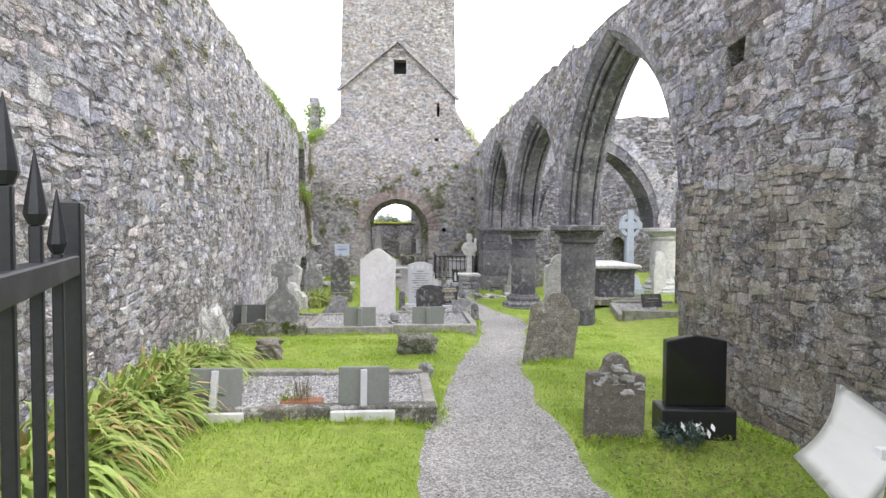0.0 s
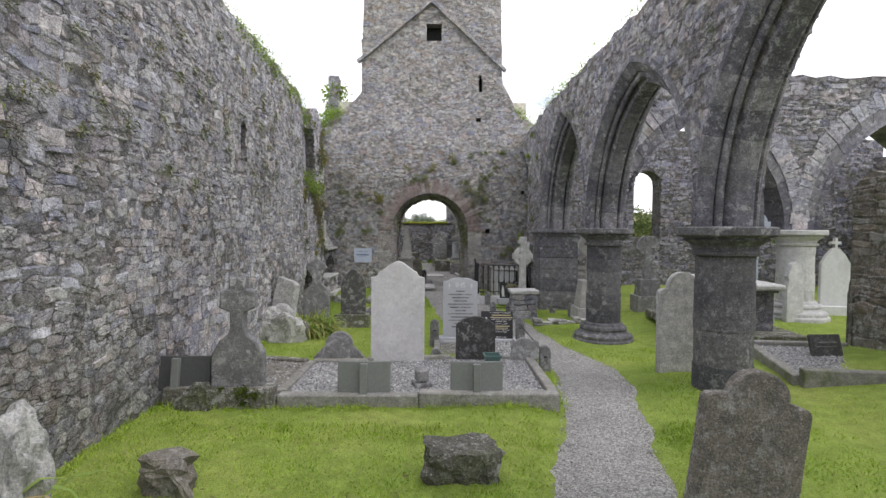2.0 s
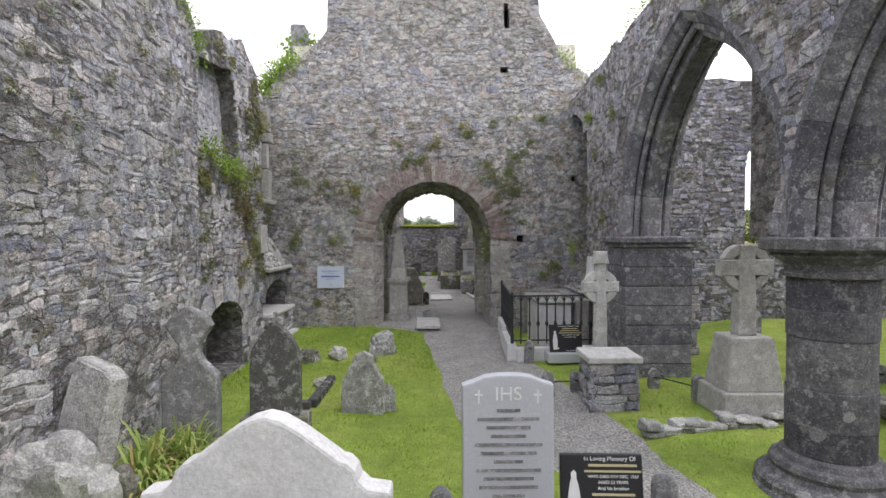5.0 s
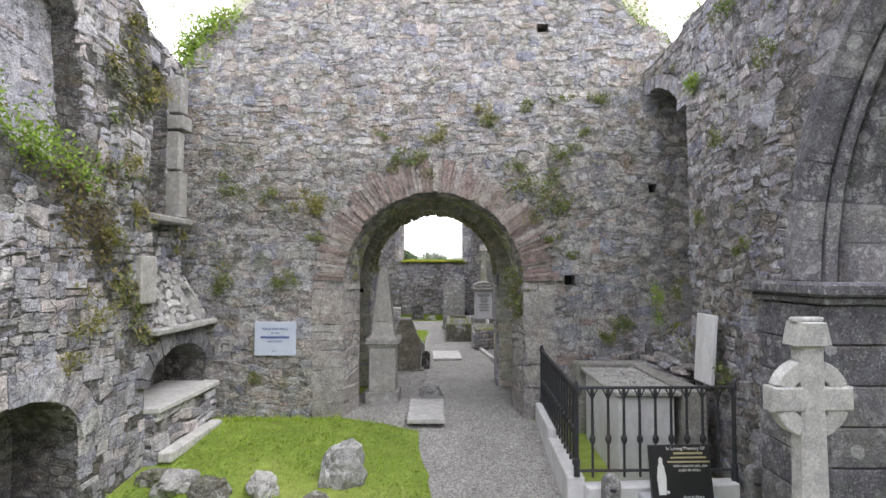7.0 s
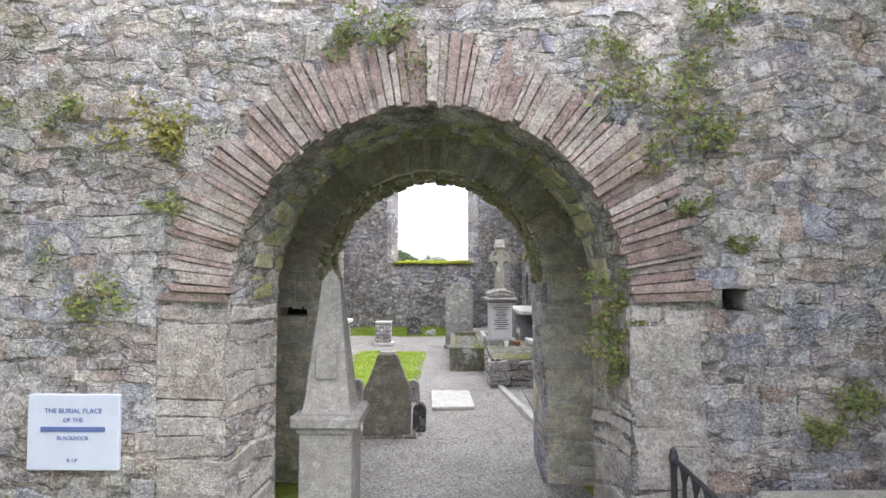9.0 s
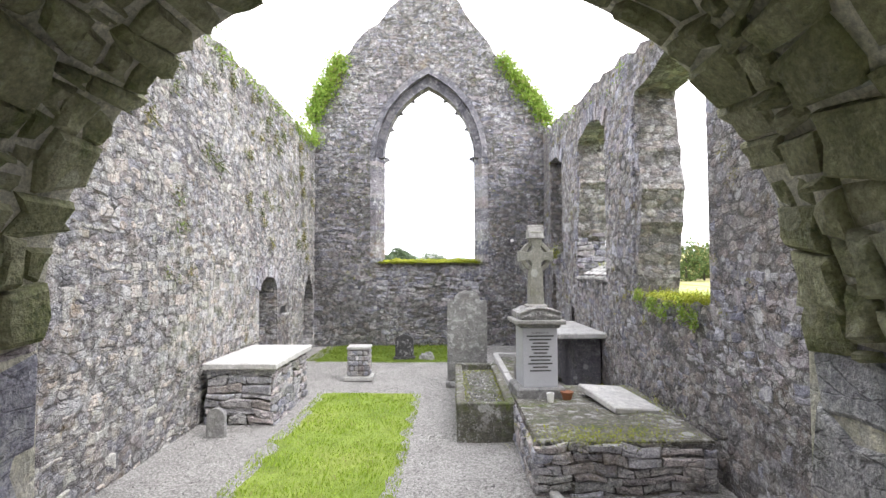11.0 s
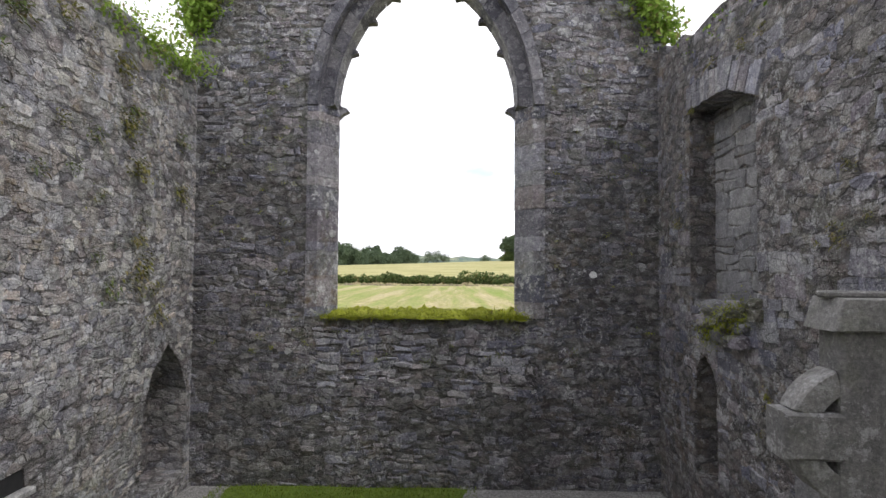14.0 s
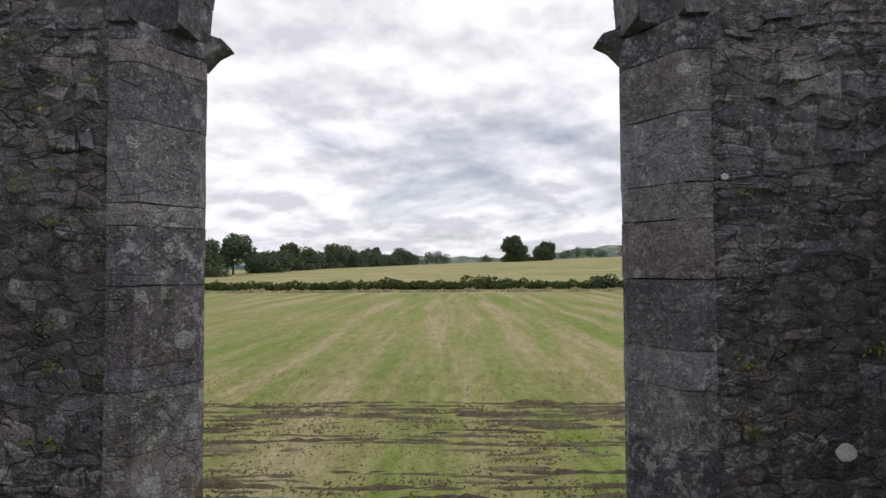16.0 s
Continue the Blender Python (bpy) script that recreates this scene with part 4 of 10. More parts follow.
# broken end of the nave wall, with two tomb recesses and a ruined window embrasure
pq = Plane((-3.74, 17.35), (-3.8, 21.7))
q0 = lambda y: y - 17.35
rec1 = [(q0(17.55), 0.1)] + rounded(q0(18.3), 0.75, 0.75, 0.48, 12) + [(q0(19.05), 0.1)]
rec2 = [(q0(20.1), 0.62)] + rounded(q0(20.83), 0.73, 0.95, 0.4, 12) + [(q0(21.56), 0.62)]
emb = ragged([(q0(17.5), 3.6), (q0(18.2), 3.3), (q0(18.95), 3.05)], 0.05, 0.25, 4) + [(q0(19.0), 3.7), (q0(18.9), 4.5)] + ragged([(q0(18.7), 4.85), (q0(17.6), 4.7)], 0.06, 0.3, 5)
loop_q = [(-0.02, -0.4), (q0(21.6), -0.4), (q0(21.6), 1.6)] + ragged([(q0(20.25), 1.66), (q0(20.22), 2.5), (q0(20.1), 3.2), (q0(20.16), 4.2), (q0(20.0), 5.1)], 0.06, 0.22, 26) + ragged([(q0(19.8), 5.2), (q0(19.2), 5.5), (q0(18.2), 5.2), (-0.02, 5.0)], 0.08, 0.25, 6)
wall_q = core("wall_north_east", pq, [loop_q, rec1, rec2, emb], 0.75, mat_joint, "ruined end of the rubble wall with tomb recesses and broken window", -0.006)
backing(wall_q, pq, q0(17.4), q0(19.2), -0.2, 1.4, 0.6, mat_mortar, thick=0.14)
backing(wall_q, pq, q0(20.0), q0(21.6), 0.4, 1.58, 0.55, mat_mortar, thick=0.19)
backing(wall_q, pq, q0(17.4), q0(19.1), 2.8, 4.95, 0.26, mat_rubble, thick=0.4)
masonry(wall_q, pq, [loop_q, rec1, rec2, emb], -0.1, 5.5, mat_rubble, (0.06, 0.17), (0.08, 0.26), (-0.006, 0.014), 0.012, seed=23, single=(1.0, 4.3, 0.0, 2.6), bare=lambda z: -0.3, jit=1.3, relief=7.0, rough=1.7)
pq_back = Plane((-4.0, 17.35), (-4.06, 21.7))
masonry(wall_q, pq_back, [[(0.1, 3.0), (1.7, 3.0), (1.7, 4.9), (0.1, 4.9)]], 3.0, 4.9, mat_rubble, (0.06, 0.16), (0.12, 0.3), (-0.008, 0.014), seed=24, jit=1.5, bare=lambda z: -0.3)
# set-back wall by the tower, with a blocked window in a dressed frame
pqs = Plane((-4.16, 19.5), (-4.18, 21.72))
qs = lambda y: y - 19.5
slot = [(qs(20.5), 2.95), (qs(21.2), 2.95), (qs(21.2), 4.5)] + pointed(qs(20.85), 0.35, 4.5, 0.4, 6)[::-1][1:]
loop_qs = [(0, 1.3), (2.2, 1.3), (2.2, 5.1), (1.4, 5.25), (0.4, 5.3), (0, 5.2)]
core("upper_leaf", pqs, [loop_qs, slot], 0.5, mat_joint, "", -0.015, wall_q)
backing(wall_q, pqs, qs(20.35), qs(21.3), 2.8, 5.0, 0.24, mat_mortar, thick=0.2)
masonry(wall_q, pqs, [loop_qs, slot], 1.4, 5.2, mat_rubble, (0.06, 0.16), (0.1, 0.28), (-0.008, 0.02), 0.014, seed=27, bare=lambda z: -0.4, jit=1.6)
for z0, h, w, o in ((2.96, 0.62, 0.2, 0.05), (3.6, 0.52, 0.15, 0.02), (4.14, 0.2, 0.24, 0.08), (4.36, 0.5, 0.18, 0.05)):
    part("jamb_stone", bm_box(0.22 + o, w, h - 0.012, (-4.16 + o / 2, 21.2 + w / 2, z0), 0.012), mat_cross, wall_q)
part("sill_stone", bm_box(0.3, 1.05, 0.09, (-4.1, 20.95, 2.86), 0.02), mat_cross, wall_q)
part("quoin", bm_box(0.1, 0.3, 0.52, (-3.76, 20.03, 1.9), 0.012), mat_cross, wall_q)


class Slope:
    """Places on the raking top of the tomb recess: u along y, z up it, d out of it."""
    batter = 0.0

    def at(self, u, z, d=0.0):
        u, z, d = np.asarray(u, float), np.asarray(z, float), np.asarray(d, float)
        return np.stack([-3.73 - 0.61 * (z - 1.56) + 0.85 * d, 20.15 + u, z + 0.52 * d], -1)


rake = [(0, 1.56), (1.44, 1.56), (1.44, 2.5), (0.1, 2.52)]
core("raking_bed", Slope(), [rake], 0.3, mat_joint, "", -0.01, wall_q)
masonry(wall_q, Slope(), [rake], 1.57, 2.5, mat_boulder, (0.07, 0.15), (0.09, 0.22), (0.0, 0.02), 0.018, seed=28, jit=1.9)
part("recess_cornice", worn(bm_box(0.18, 1.5, 0.07, (-3.74, 20.86, 1.53), 0.015), 0.012, 9), mat_boulder, wall_q)
ring(wall_q, pq, rec1[1:-1], (0.22, 0.3), mat_rubble, 17, -0.2, 0.04, seed=31)
ring(wall_q, pq, rec2[1:-1], (0.2, 0.28), mat_dressed, 15, -0.2, 0.05, seed=32)

# ---- tower, west face ----
pt = Plane((-4.3, 21.6), (3.1, 21.6), 0.145, 3.9)
tx = lambda x: x + 4.3
AX, AR, AS = -0.65, 1.24, 2.11        # archway: middle, radius and springing on the face
BX, BR, BS = -0.635, 1.12, 2.15       # and on the inner side, half a metre in
door = [(tx(AX - AR), -0.4)] + rounded(tx(AX), AR, AS, n=26) + [(tx(AX + AR), -0.4)]
door_in = [(tx(BX - BR), -0.4)] + rounded(tx(BX), BR, BS, n=26) + [(tx(BX + BR), -0.4)]
bell = [(tx(-0.82), 8.47), (tx(-0.31), 8.47), (tx(-0.31), 9.07), (tx(-0.82), 9.07)]
tslit = [(tx(0.93), 6.72), (tx(1.05), 6.72), (tx(1.05), 7.3), (tx(0.93), 7.3)]
putlog = [(tx(x), z) for x, z in ((0.83, 5.72), (1.0, 5.72), (1.0, 5.85), (0.83, 5.85))]
sq_hole = [(tx(1.15), 2.06), (tx(1.3), 2.06), (tx(1.3), 2.2), (tx(1.15), 2.2)]
r_hole = [(tx(2.31), 3.34), (tx(2.43), 3.34), (tx(2.43), 3.47), (tx(2.31), 3.47)]
left_edge = ragged([(0, 5.1), (tx(-3.95), 5.85), (tx(-3.5), 6.1), (tx(-2.95), 6.7)], 0.09, 0.22, 8) + [(tx(-2.95), 7.62), (tx(-2.92), 15.5)]
right_edge = [(tx(1.66), 15.5), (tx(1.7), 7.3)] + ragged([(tx(1.72), 7.0), (tx(2.0), 6.3), (tx(2.35), 5.9), (7.4, 5.2)], 0.1, 0.2, 9)
loop_t = [(0, -0.4)] + door + [(7.4, -0.4)] + right_edge[::-1] + left_edge[::-1]
loop_tb = [(0, -0.4)] + door_in + [(7.4, -0.4)] + right_edge[::-1] + left_edge[::-1]
wall_t = core("wall_tower_west", pt, [loop_t, bell, tslit, putlog, sq_hole, r_hole], 0.5, mat_mortar_tower, "tall stone tower face with a round archway and old gable line", -0.004, None, [loop_tb, bell, tslit, putlog, sq_hole, r_hole])
for u0, u1, z0, z1 in ((tx(-0.95), tx(-0.2), 8.3, 9.2), (tx(0.8), tx(1.2), 6.6, 7.4), (tx(0.7), tx(1.1), 5.6, 6.0), (tx(1.1), tx(1.36), 2.0, 2.3), (tx(2.25), tx(2.5), 3.2, 3.6)):
    backing(wall_t, pt, u0, u1, z0, z1, 0.42 if z0 > 6 else 0.28, mat_void, "hole_back", 0.1)
arch_out = rounded(tx(AX), AR + 0.38, AS, n=26)
face_t = loop_t[:1] + [(tx(AX - AR - 0.45), -0.4), (tx(AX - AR - 0.45), AS)] + arch_out + [(tx(AX + AR + 0.45), AS), (tx(AX + AR + 0.45), -0.4)] + loop_t[len(door) + 1:]
masonry(wall_t, pt, [face_t, bell, tslit, putlog, sq_hole, r_hole], -0.1, 12.2, mat_rubble_tower, (0.06, 0.17), (0.08, 0.25), (-0.005, 0.007), 0.01, seed=41, single=(tx(-3.4), tx(2.3), 1.0, 2.75), bare=lambda z: -0.12 if z < 4.2 else (-0.5 if z < 6.3 else -0.2), jit=1.15, relief=5.0, rough=1.3, grow=1.03)
for u in (tx(AX - AR - 0.44), tx(AX + AR + 0.005)):
    masonry(wall_t, pt, [[(u, -0.1), (u + 0.435, -0.1), (u + 0.435, AS), (u, AS)]], 0.0, AS, mat_quoin, (0.16, 0.38), (0.25, 0.6), (0.002, 0.01), 0.008, seed=45, single=(0, 9, 0, 2.3), relief=7.0, rough=0.9, name="quoin")
ring(wall_t, pt, rounded(tx(AX), AR, AS, n=40), (0.32, 0.5), mat_sandstone, 78, -0.22, 0.022, "voussoir", 0.05, 42, 0.008)
# weather mould of the lost nave roof
for a, b in (((-3.05, 7.66), (-0.66, 9.78)), ((-0.66, 9.78), (1.78, 7.4))):
    c = [(tx(a[0] + (b[0] - a[0]) * i / 12), a[1] + (b[1] - a[1]) * i / 12) for i in range(13)]
    ring(wall_t, pt, c, 0.1, mat_rubble_tower, 9, -0.05, 0.14, "weathering_stone", 0.015, 43)
# jamb stones and soffit of the archway
for side, pj in ((-1, Plane((AX - AR, 21.6), (BX - BR, 22.1))), (1, Plane((BX + BR, 22.1), (AX + AR, 21.6)))):
    masonry(wall_t, pj, [[(0.0, -0.1), (0.5, -0.1), (0.5, AS), (0.0, AS)]], 0.0, AS, mat_quoin, (0.16, 0.36), (0.3, 0.6), (0.0, 0.01), 0.01, 44 + side)


class Barrel:
    """Places on an arch's underside: u round it, z along it (y), d inward."""

    def __init__(self, cx, cz, radius, y0):
        self.c, self.r, self.y0 = (cx, cz), radius, y0

    def at(self, u, z, d=0.0):
        u, z, d = np.asarray(u, float), np.asarray(z, float), np.asarray(d, float)
        k = self.r - d
        return np.stack([self.c[0] - k * np.cos(u / self.r), self.y0 + z + 0 * u, self.c[1] + k * np.sin(u / self.r)], -1)


class Splayed(Barrel):
    """The archway's underside, narrowing inwards."""

    def at(self, u, z, d=0.0):
        u, z, d = np.asarray(u, float), np.asarray(z, float), np.asarray(d, float)
        f = np.clip(z / 0.5, 0, 1)
        k = AR + (BR - AR) * f - d
        return np.stack([AX + (BX - AX) * f - k * np.cos(u / AR), 21.6 + z + 0 * u, AS + (BS - AS) * f + k * np.sin(u / AR)], -1)


masonry(wall_t, Splayed(AX, AS, AR, 21.6), [[(0, 0.2), (math.pi * AR, 0.2), (math.pi * AR, 0.52), (0, 0.52)]], 0.2, 0.52, mat_vault_green, (0.07, 0.16), (0.05, 0.14), (-0.004, 0.02), 0.012, 46)

# ---- chamber under the tower, open above, and its inner arch ----
for nm, pj in (("wall_tower_north", Plane((-3.1, 22.1), (-3.1, 23.55))), ("wall_tower_south", Plane((1.9, 23.55), (1.9, 22.1)))):
    sq = [[(0, -0.4), (1.45, -0.4), (1.45, 6.4), (0, 6.4)]]
    wl = core(nm, pj, sq, 0.6, mat_vault_grey, "green-stained side wall of the tower chamber", -0.012)
    masonry(wl, pj, sq, 0.0, 6.3, mat_vault_grey, (0.08, 0.22), (0.15, 0.45), (-0.004, 0.02), 0.014, 52)
pe = Plane((-4.3, 23.55), (2.75, 23.55))
EX, ER, ES = -0.715, 1.105, 2.2
in_arch = [(tx(EX - ER), -0.4)] + rounded(tx(EX), ER, ES, n=24) + [(tx(EX + ER), -0.4)]


def square_hole(x0, x1, z0, z1):
    return [(tx(x0), z0), (tx(x1), z0), (tx(x1) - 0.015, z1), (tx(x0) + 0.01, z1)]


hole_l, hole_r, hole_s, hole_k = square_hole(-2.13, -1.95, 2.9, 3.06), square_hole(0.0, 0.29, 3.5, 3.63), square_hole(-2.22, -1.93, 1.86, 1.96), square_hole(-2.62, -2.46, 3.14, 3.28)
hole_up = square_hole(-0.93, -0.52, 3.98, 4.6)
holes_e = [hole_l, hole_r, hole_s, hole_k, hole_up]
loop_e = [(0, -0.4)] + in_arch + [(7.4, -0.4), (7.05, 5.2), (tx(1.6), 6.2), (tx(-2.9), 6.2), (0, 5.2)]
wall_e = core("wall_tower_east", pe, [loop_e] + holes_e, 0.72, mat_vault_grey, "inner tower wall with a narrow round arch and corbels", -0.012)
for h in holes_e[:4]:
    backing(wall_e, pe, h[0][0] - 0.04, h[1][0] + 0.04, h[0][1] - 0.04, h[2][1] + 0.04, 0.3, mat_void, "hole_back", 0.1)
in_out = rounded(tx(EX), ER + 0.3, ES, n=24)
face_e = [(tx(-3.08), -0.3), (tx(EX - ER), -0.3), (tx(EX - ER), ES)] + in_out + [(tx(EX + ER), ES), (tx(EX + ER), -0.3), (tx(1.88), -0.3), (tx(1.88), 5.4), (tx(-3.08), 5.4)]
masonry(wall_e, pe, [face_e] + holes_e, 0.0, 5.4, mat_vault_grey, (0.06, 0.16), (0.12, 0.4), (-0.006, 0.018), 0.014, seed=55, single=(tx(-2.6), tx(1.4), 1.0, 4), relief=8.0, rough=1.5)
ring(wall_e, pe, rounded(tx(EX), ER, ES, n=40), (0.28, 0.42), mat_vault_grey, 42, -0.3, 0.03, "voussoir", 0.03, 56, 0.012)
masonry(wall_e, Barrel(EX, ES, ER, 23.55), [[(0, 0), (math.pi * ER, 0), (math.pi * ER, 0.72), (0, 0.72)]], 0, 0.72, mat_vault_green, (0.1, 0.25), (0.06, 0.16), (0.006, 0.05), 0.014, 57)
# paler stone on these jambs stands in for daylight from the chancel
for side, x in ((-1, EX - ER), (1, EX + ER)):
    pj = Plane((x, 23.55), (x, 24.27)) if side < 0 else Plane((x, 24.27), (x, 23.55))
    masonry(wall_e, pj, [[(0.0, -0.1), (0.72, -0.1), (0.72, ES), (0.0, ES)]], 0.0, ES, mat_rubble, (0.14, 0.3), (0.2, 0.5), (0.004, 0.02), 0.012, 58 + side)
for x, z in ((-1.89, 3.2), (0.57, 3.25)):
    bm = bm_box(0.21, 0.36, 0.22, (x, 23.46, z), 0.03)
    part("corbel", worn(bm, 0.008, int(z * 100)), mat_vault_grey, wall_e, "worn projecting stone corbel")

# upper tower: its back and side walls, the unseen sides kept low to let light into the chamber
tower = part("tower_upper_stage", bm_join(bm_box(4.5, 0.7, 9.4, (-0.63, 23.95, 6.0)), bm_box(0.6, 1.3, 2.2, (-2.58, 22.95, 6.15), 0.0, (0, 0, 0), 0.2), bm_box(0.6, 1.3, 0.9, (1.32, 22.95, 6.15), 0.0, (0, 0, 0), 0.12)), mat_mortar, None)
tagged(tower, "square grey stone bell tower rising above the ruin", "tower", "", "structure")

# ---- south arcade wall ----
ps = Plane((2.28, 21.64), (3.22, -2.0))
su = lambda y: 21.64 - y
SPR = 2.2
Y3 = 18.65
c3, a3o = (Y3 + 14.77) / 2, (Y3 - 14.77) / 2
c2, a2o = (14.77 + 10.57) / 2, 2.1
c1, a1o = (10.57 + 6.3) / 2, (10.57 - 6.3) / 2
outer3, outer2, outer1 = (pointed(su(c), a, SPR, h) for c, a, h in ((c3, a3o, 2.72), (c2, a2o, 2.6), (c1, a1o, 3.02)))
top_s = ragged([(0, 5.05), (2, 5.22), (4.5, 5.4), (9.5, 5.5), (12, 5.4), (16, 5.3), (20, 5.3), (23.6, 5.4)], 0.06, 0.3, 12)
loop_s = [(0, -0.4), (su(Y3), -0.4)] + outer3 + outer2[1:] + outer1[1:] + [(su(6.3), -0.4), (23.64, -0.4)] + top_s[::-1] + [(-0.42, 5.05), (-0.4, 4.88), (su(21.25), 4.86), (su(20.8), 4.72), (su(20.52), 4.48), (su(20.42), 4.2), (su(20.4), 1.7), (-0.05, 1.25)]
niche_arc = [(su(20.42 + 1.18 * (1 - math.cos(q * math.pi / 20))), 4.2 + 0.67 * math.sin(q * math.pi / 20)) for q in range(11)]
hole_s1 = [(su(5.52), 3.72), (su(5.25), 3.74), (su(5.22), 3.98), (su(5.5), 3.95)]
loops_s = [loop_s, hole_s1]
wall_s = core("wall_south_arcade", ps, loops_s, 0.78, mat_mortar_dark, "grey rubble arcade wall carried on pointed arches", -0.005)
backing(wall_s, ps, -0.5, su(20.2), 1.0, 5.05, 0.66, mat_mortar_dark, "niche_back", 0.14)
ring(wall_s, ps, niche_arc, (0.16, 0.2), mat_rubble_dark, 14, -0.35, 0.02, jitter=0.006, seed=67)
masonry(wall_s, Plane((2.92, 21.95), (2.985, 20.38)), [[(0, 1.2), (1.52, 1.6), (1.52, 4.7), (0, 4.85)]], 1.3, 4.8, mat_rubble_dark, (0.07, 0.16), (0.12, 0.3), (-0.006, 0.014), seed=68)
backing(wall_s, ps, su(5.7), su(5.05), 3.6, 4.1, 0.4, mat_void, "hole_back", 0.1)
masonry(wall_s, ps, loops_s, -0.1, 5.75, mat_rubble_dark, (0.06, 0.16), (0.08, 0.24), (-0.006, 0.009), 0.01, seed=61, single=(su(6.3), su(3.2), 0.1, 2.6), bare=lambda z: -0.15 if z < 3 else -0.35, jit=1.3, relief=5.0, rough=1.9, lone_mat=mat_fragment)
ps_back = Plane((4.0, -2.0), (3.06, 21.64))
mirror = [[(23.64 - u, z) for u, z in lp][::-1] for lp in loops_s]
masonry(wall_s, ps_back, mirror[:1], 2.2, 5.75, mat_rubble_dark, (0.09, 0.2), (0.2, 0.5), (0.003, 0.02), seed=62)
def moulding(parent, plane, outer, thick, inset, mat, count, name="arch_stone", seed=5):
    """A moulded arch: on each side a hollow and a roll, and a broad flat soffit between them."""
    r = np.random.default_rng(seed)
    o = np.array(outer, float)
    t = np.gradient(o, axis=0)
    t /= np.linalg.norm(t, axis=1, keepdims=True)
    nrm = np.stack([t[:, 1], -t[:, 0]], 1)
    mid = o.mean(0)
    nrm *= np.sign(((mid - o) * nrm).sum(1, keepdims=True))
    k = inset
    half = [(0.0, 0.012), (0.1 * k, -0.02), (0.24 * k, -0.05), (0.4 * k, -0.09), (0.46 * k, -0.125), (0.36 * k, -0.15), (0.52 * k, -0.148), (0.68 * k, -0.16), (0.74 * k, -0.185), (0.68 * k, -0.21), (0.45 * k, -0.222), (0.72 * k, -0.25), (0.95 * k, -0.268), (k, -0.29)]
    prof = half + [(q, -thick - e) for q, e in half[::-1]] + [(-0.1, -thick), (-0.1, 0.0)]
    m, cuts, idx = len(prof), np.linspace(0, len(o) - 1, count + 1), np.arange(len(o))
    for a, b in zip(cuts, cuts[1:]):
        off, verts = r.uniform(-0.006, 0.006), []
        for x in (a + 0.006, (a + b) / 2, b - 0.006):
            p = np.array([np.interp(x, idx, o[:, i]) for i in (0, 1)])
            n = np.array([np.interp(x, idx, nrm[:, i]) for i in (0, 1)])
            for q, d in prof:
                w = p + n * (q + off * (q > 0))
                verts.append(plane.at(w[0], w[1], d + off * 0.5))
        f = [(s_ * m + j, s_ * m + (j + 1) % m, (s_ + 1) * m + (j + 1) % m, (s_ + 1) * m + j) for s_ in range(2) for j in range(m)]
        f += [tuple(range(m))[::-1], tuple(range(2 * m, 3 * m))]
        mesh_ob(name, verts, f, mat, parent)


for k, outer in enumerate((outer3, outer2, outer1)):
    moulding(wall_s, ps, outer, 0.78, 0.31, mat_dressed, 22, seed=70 + k)


def column(name, x, y, z0, mat, label, r=0.33, footed=True):
    """A round pier: moulded base, drums, neck ring and moulded capital."""
    ob = tagged(empty(name, (x, y, z0)), label, "column", "arcade columns", "structure")
    hgt = SPR - z0
    prof = [(0.6, -0.25), (0.6, 0.08), (0.585, 0.1), (0.56, 0.11), (0.56, 0.17), (0.53, 0.2), (0.47, 0.22), (0.44, 0.26), (0.455, 0.3), (0.44, 0.34), (0.39, 0.36), (0.37, 0.4), (r, 0.42)]
    z, i = 0.42, 0
    if footed:
        part("column_base", bm_lathe([(p * r / 0.33, q) for p, q in prof], 32), mat, ob)
    else:
        z = -0.2
    while z < hgt - 0.4:
        h = min(0.24 + 0.09 * ((i * 7) % 3), hgt - 0.34 - z)
        if hgt - 0.34 - z - h < 0.12:
            h = hgt - 0.34 - z
        k = r + 0.006 * math.sin(i * 2.3)
        part("drum", bm_lathe([(k - 0.005, z + 0.0005), (k, z + 0.006), (k + 0.003 * math.sin(i * 3.1), z + h * 0.5), (k, z + h - 0.006), (k - 0.005, z + h - 0.0005)], 32), mat, ob)
        z += h
        i += 1
    q = hgt - 0.34
    prof = [(r, 0), (r + 0.05, 0.015), (r + 0.055, 0.05), (r + 0.02, 0.07), (r + 0.03, 0.12), (r + 0.1, 0.17), (r + 0.14, 0.19), (r + 0.12, 0.215), (r + 0.2, 0.235), (r + 0.22, 0.25), (r + 0.22, 0.33), (r + 0.2, 0.345)]
    part("capital", bm_lathe([(p, q + s) for p, s in prof], 32), mat, ob, "moulded dark limestone capital")
    return ob


column("column", 3.08, 10.57, 0.2, mat_column, "round dark limestone arcade column with moulded capital", 0.33, False)
column("column", 2.93, 14.77, -0.05, mat_column, "round dark limestone arcade column on a moulded base")
column("column", 7.35, 15.69, 0.28, mat_pale_ashlar, "whitewashed round column of pale drums", 0.36)

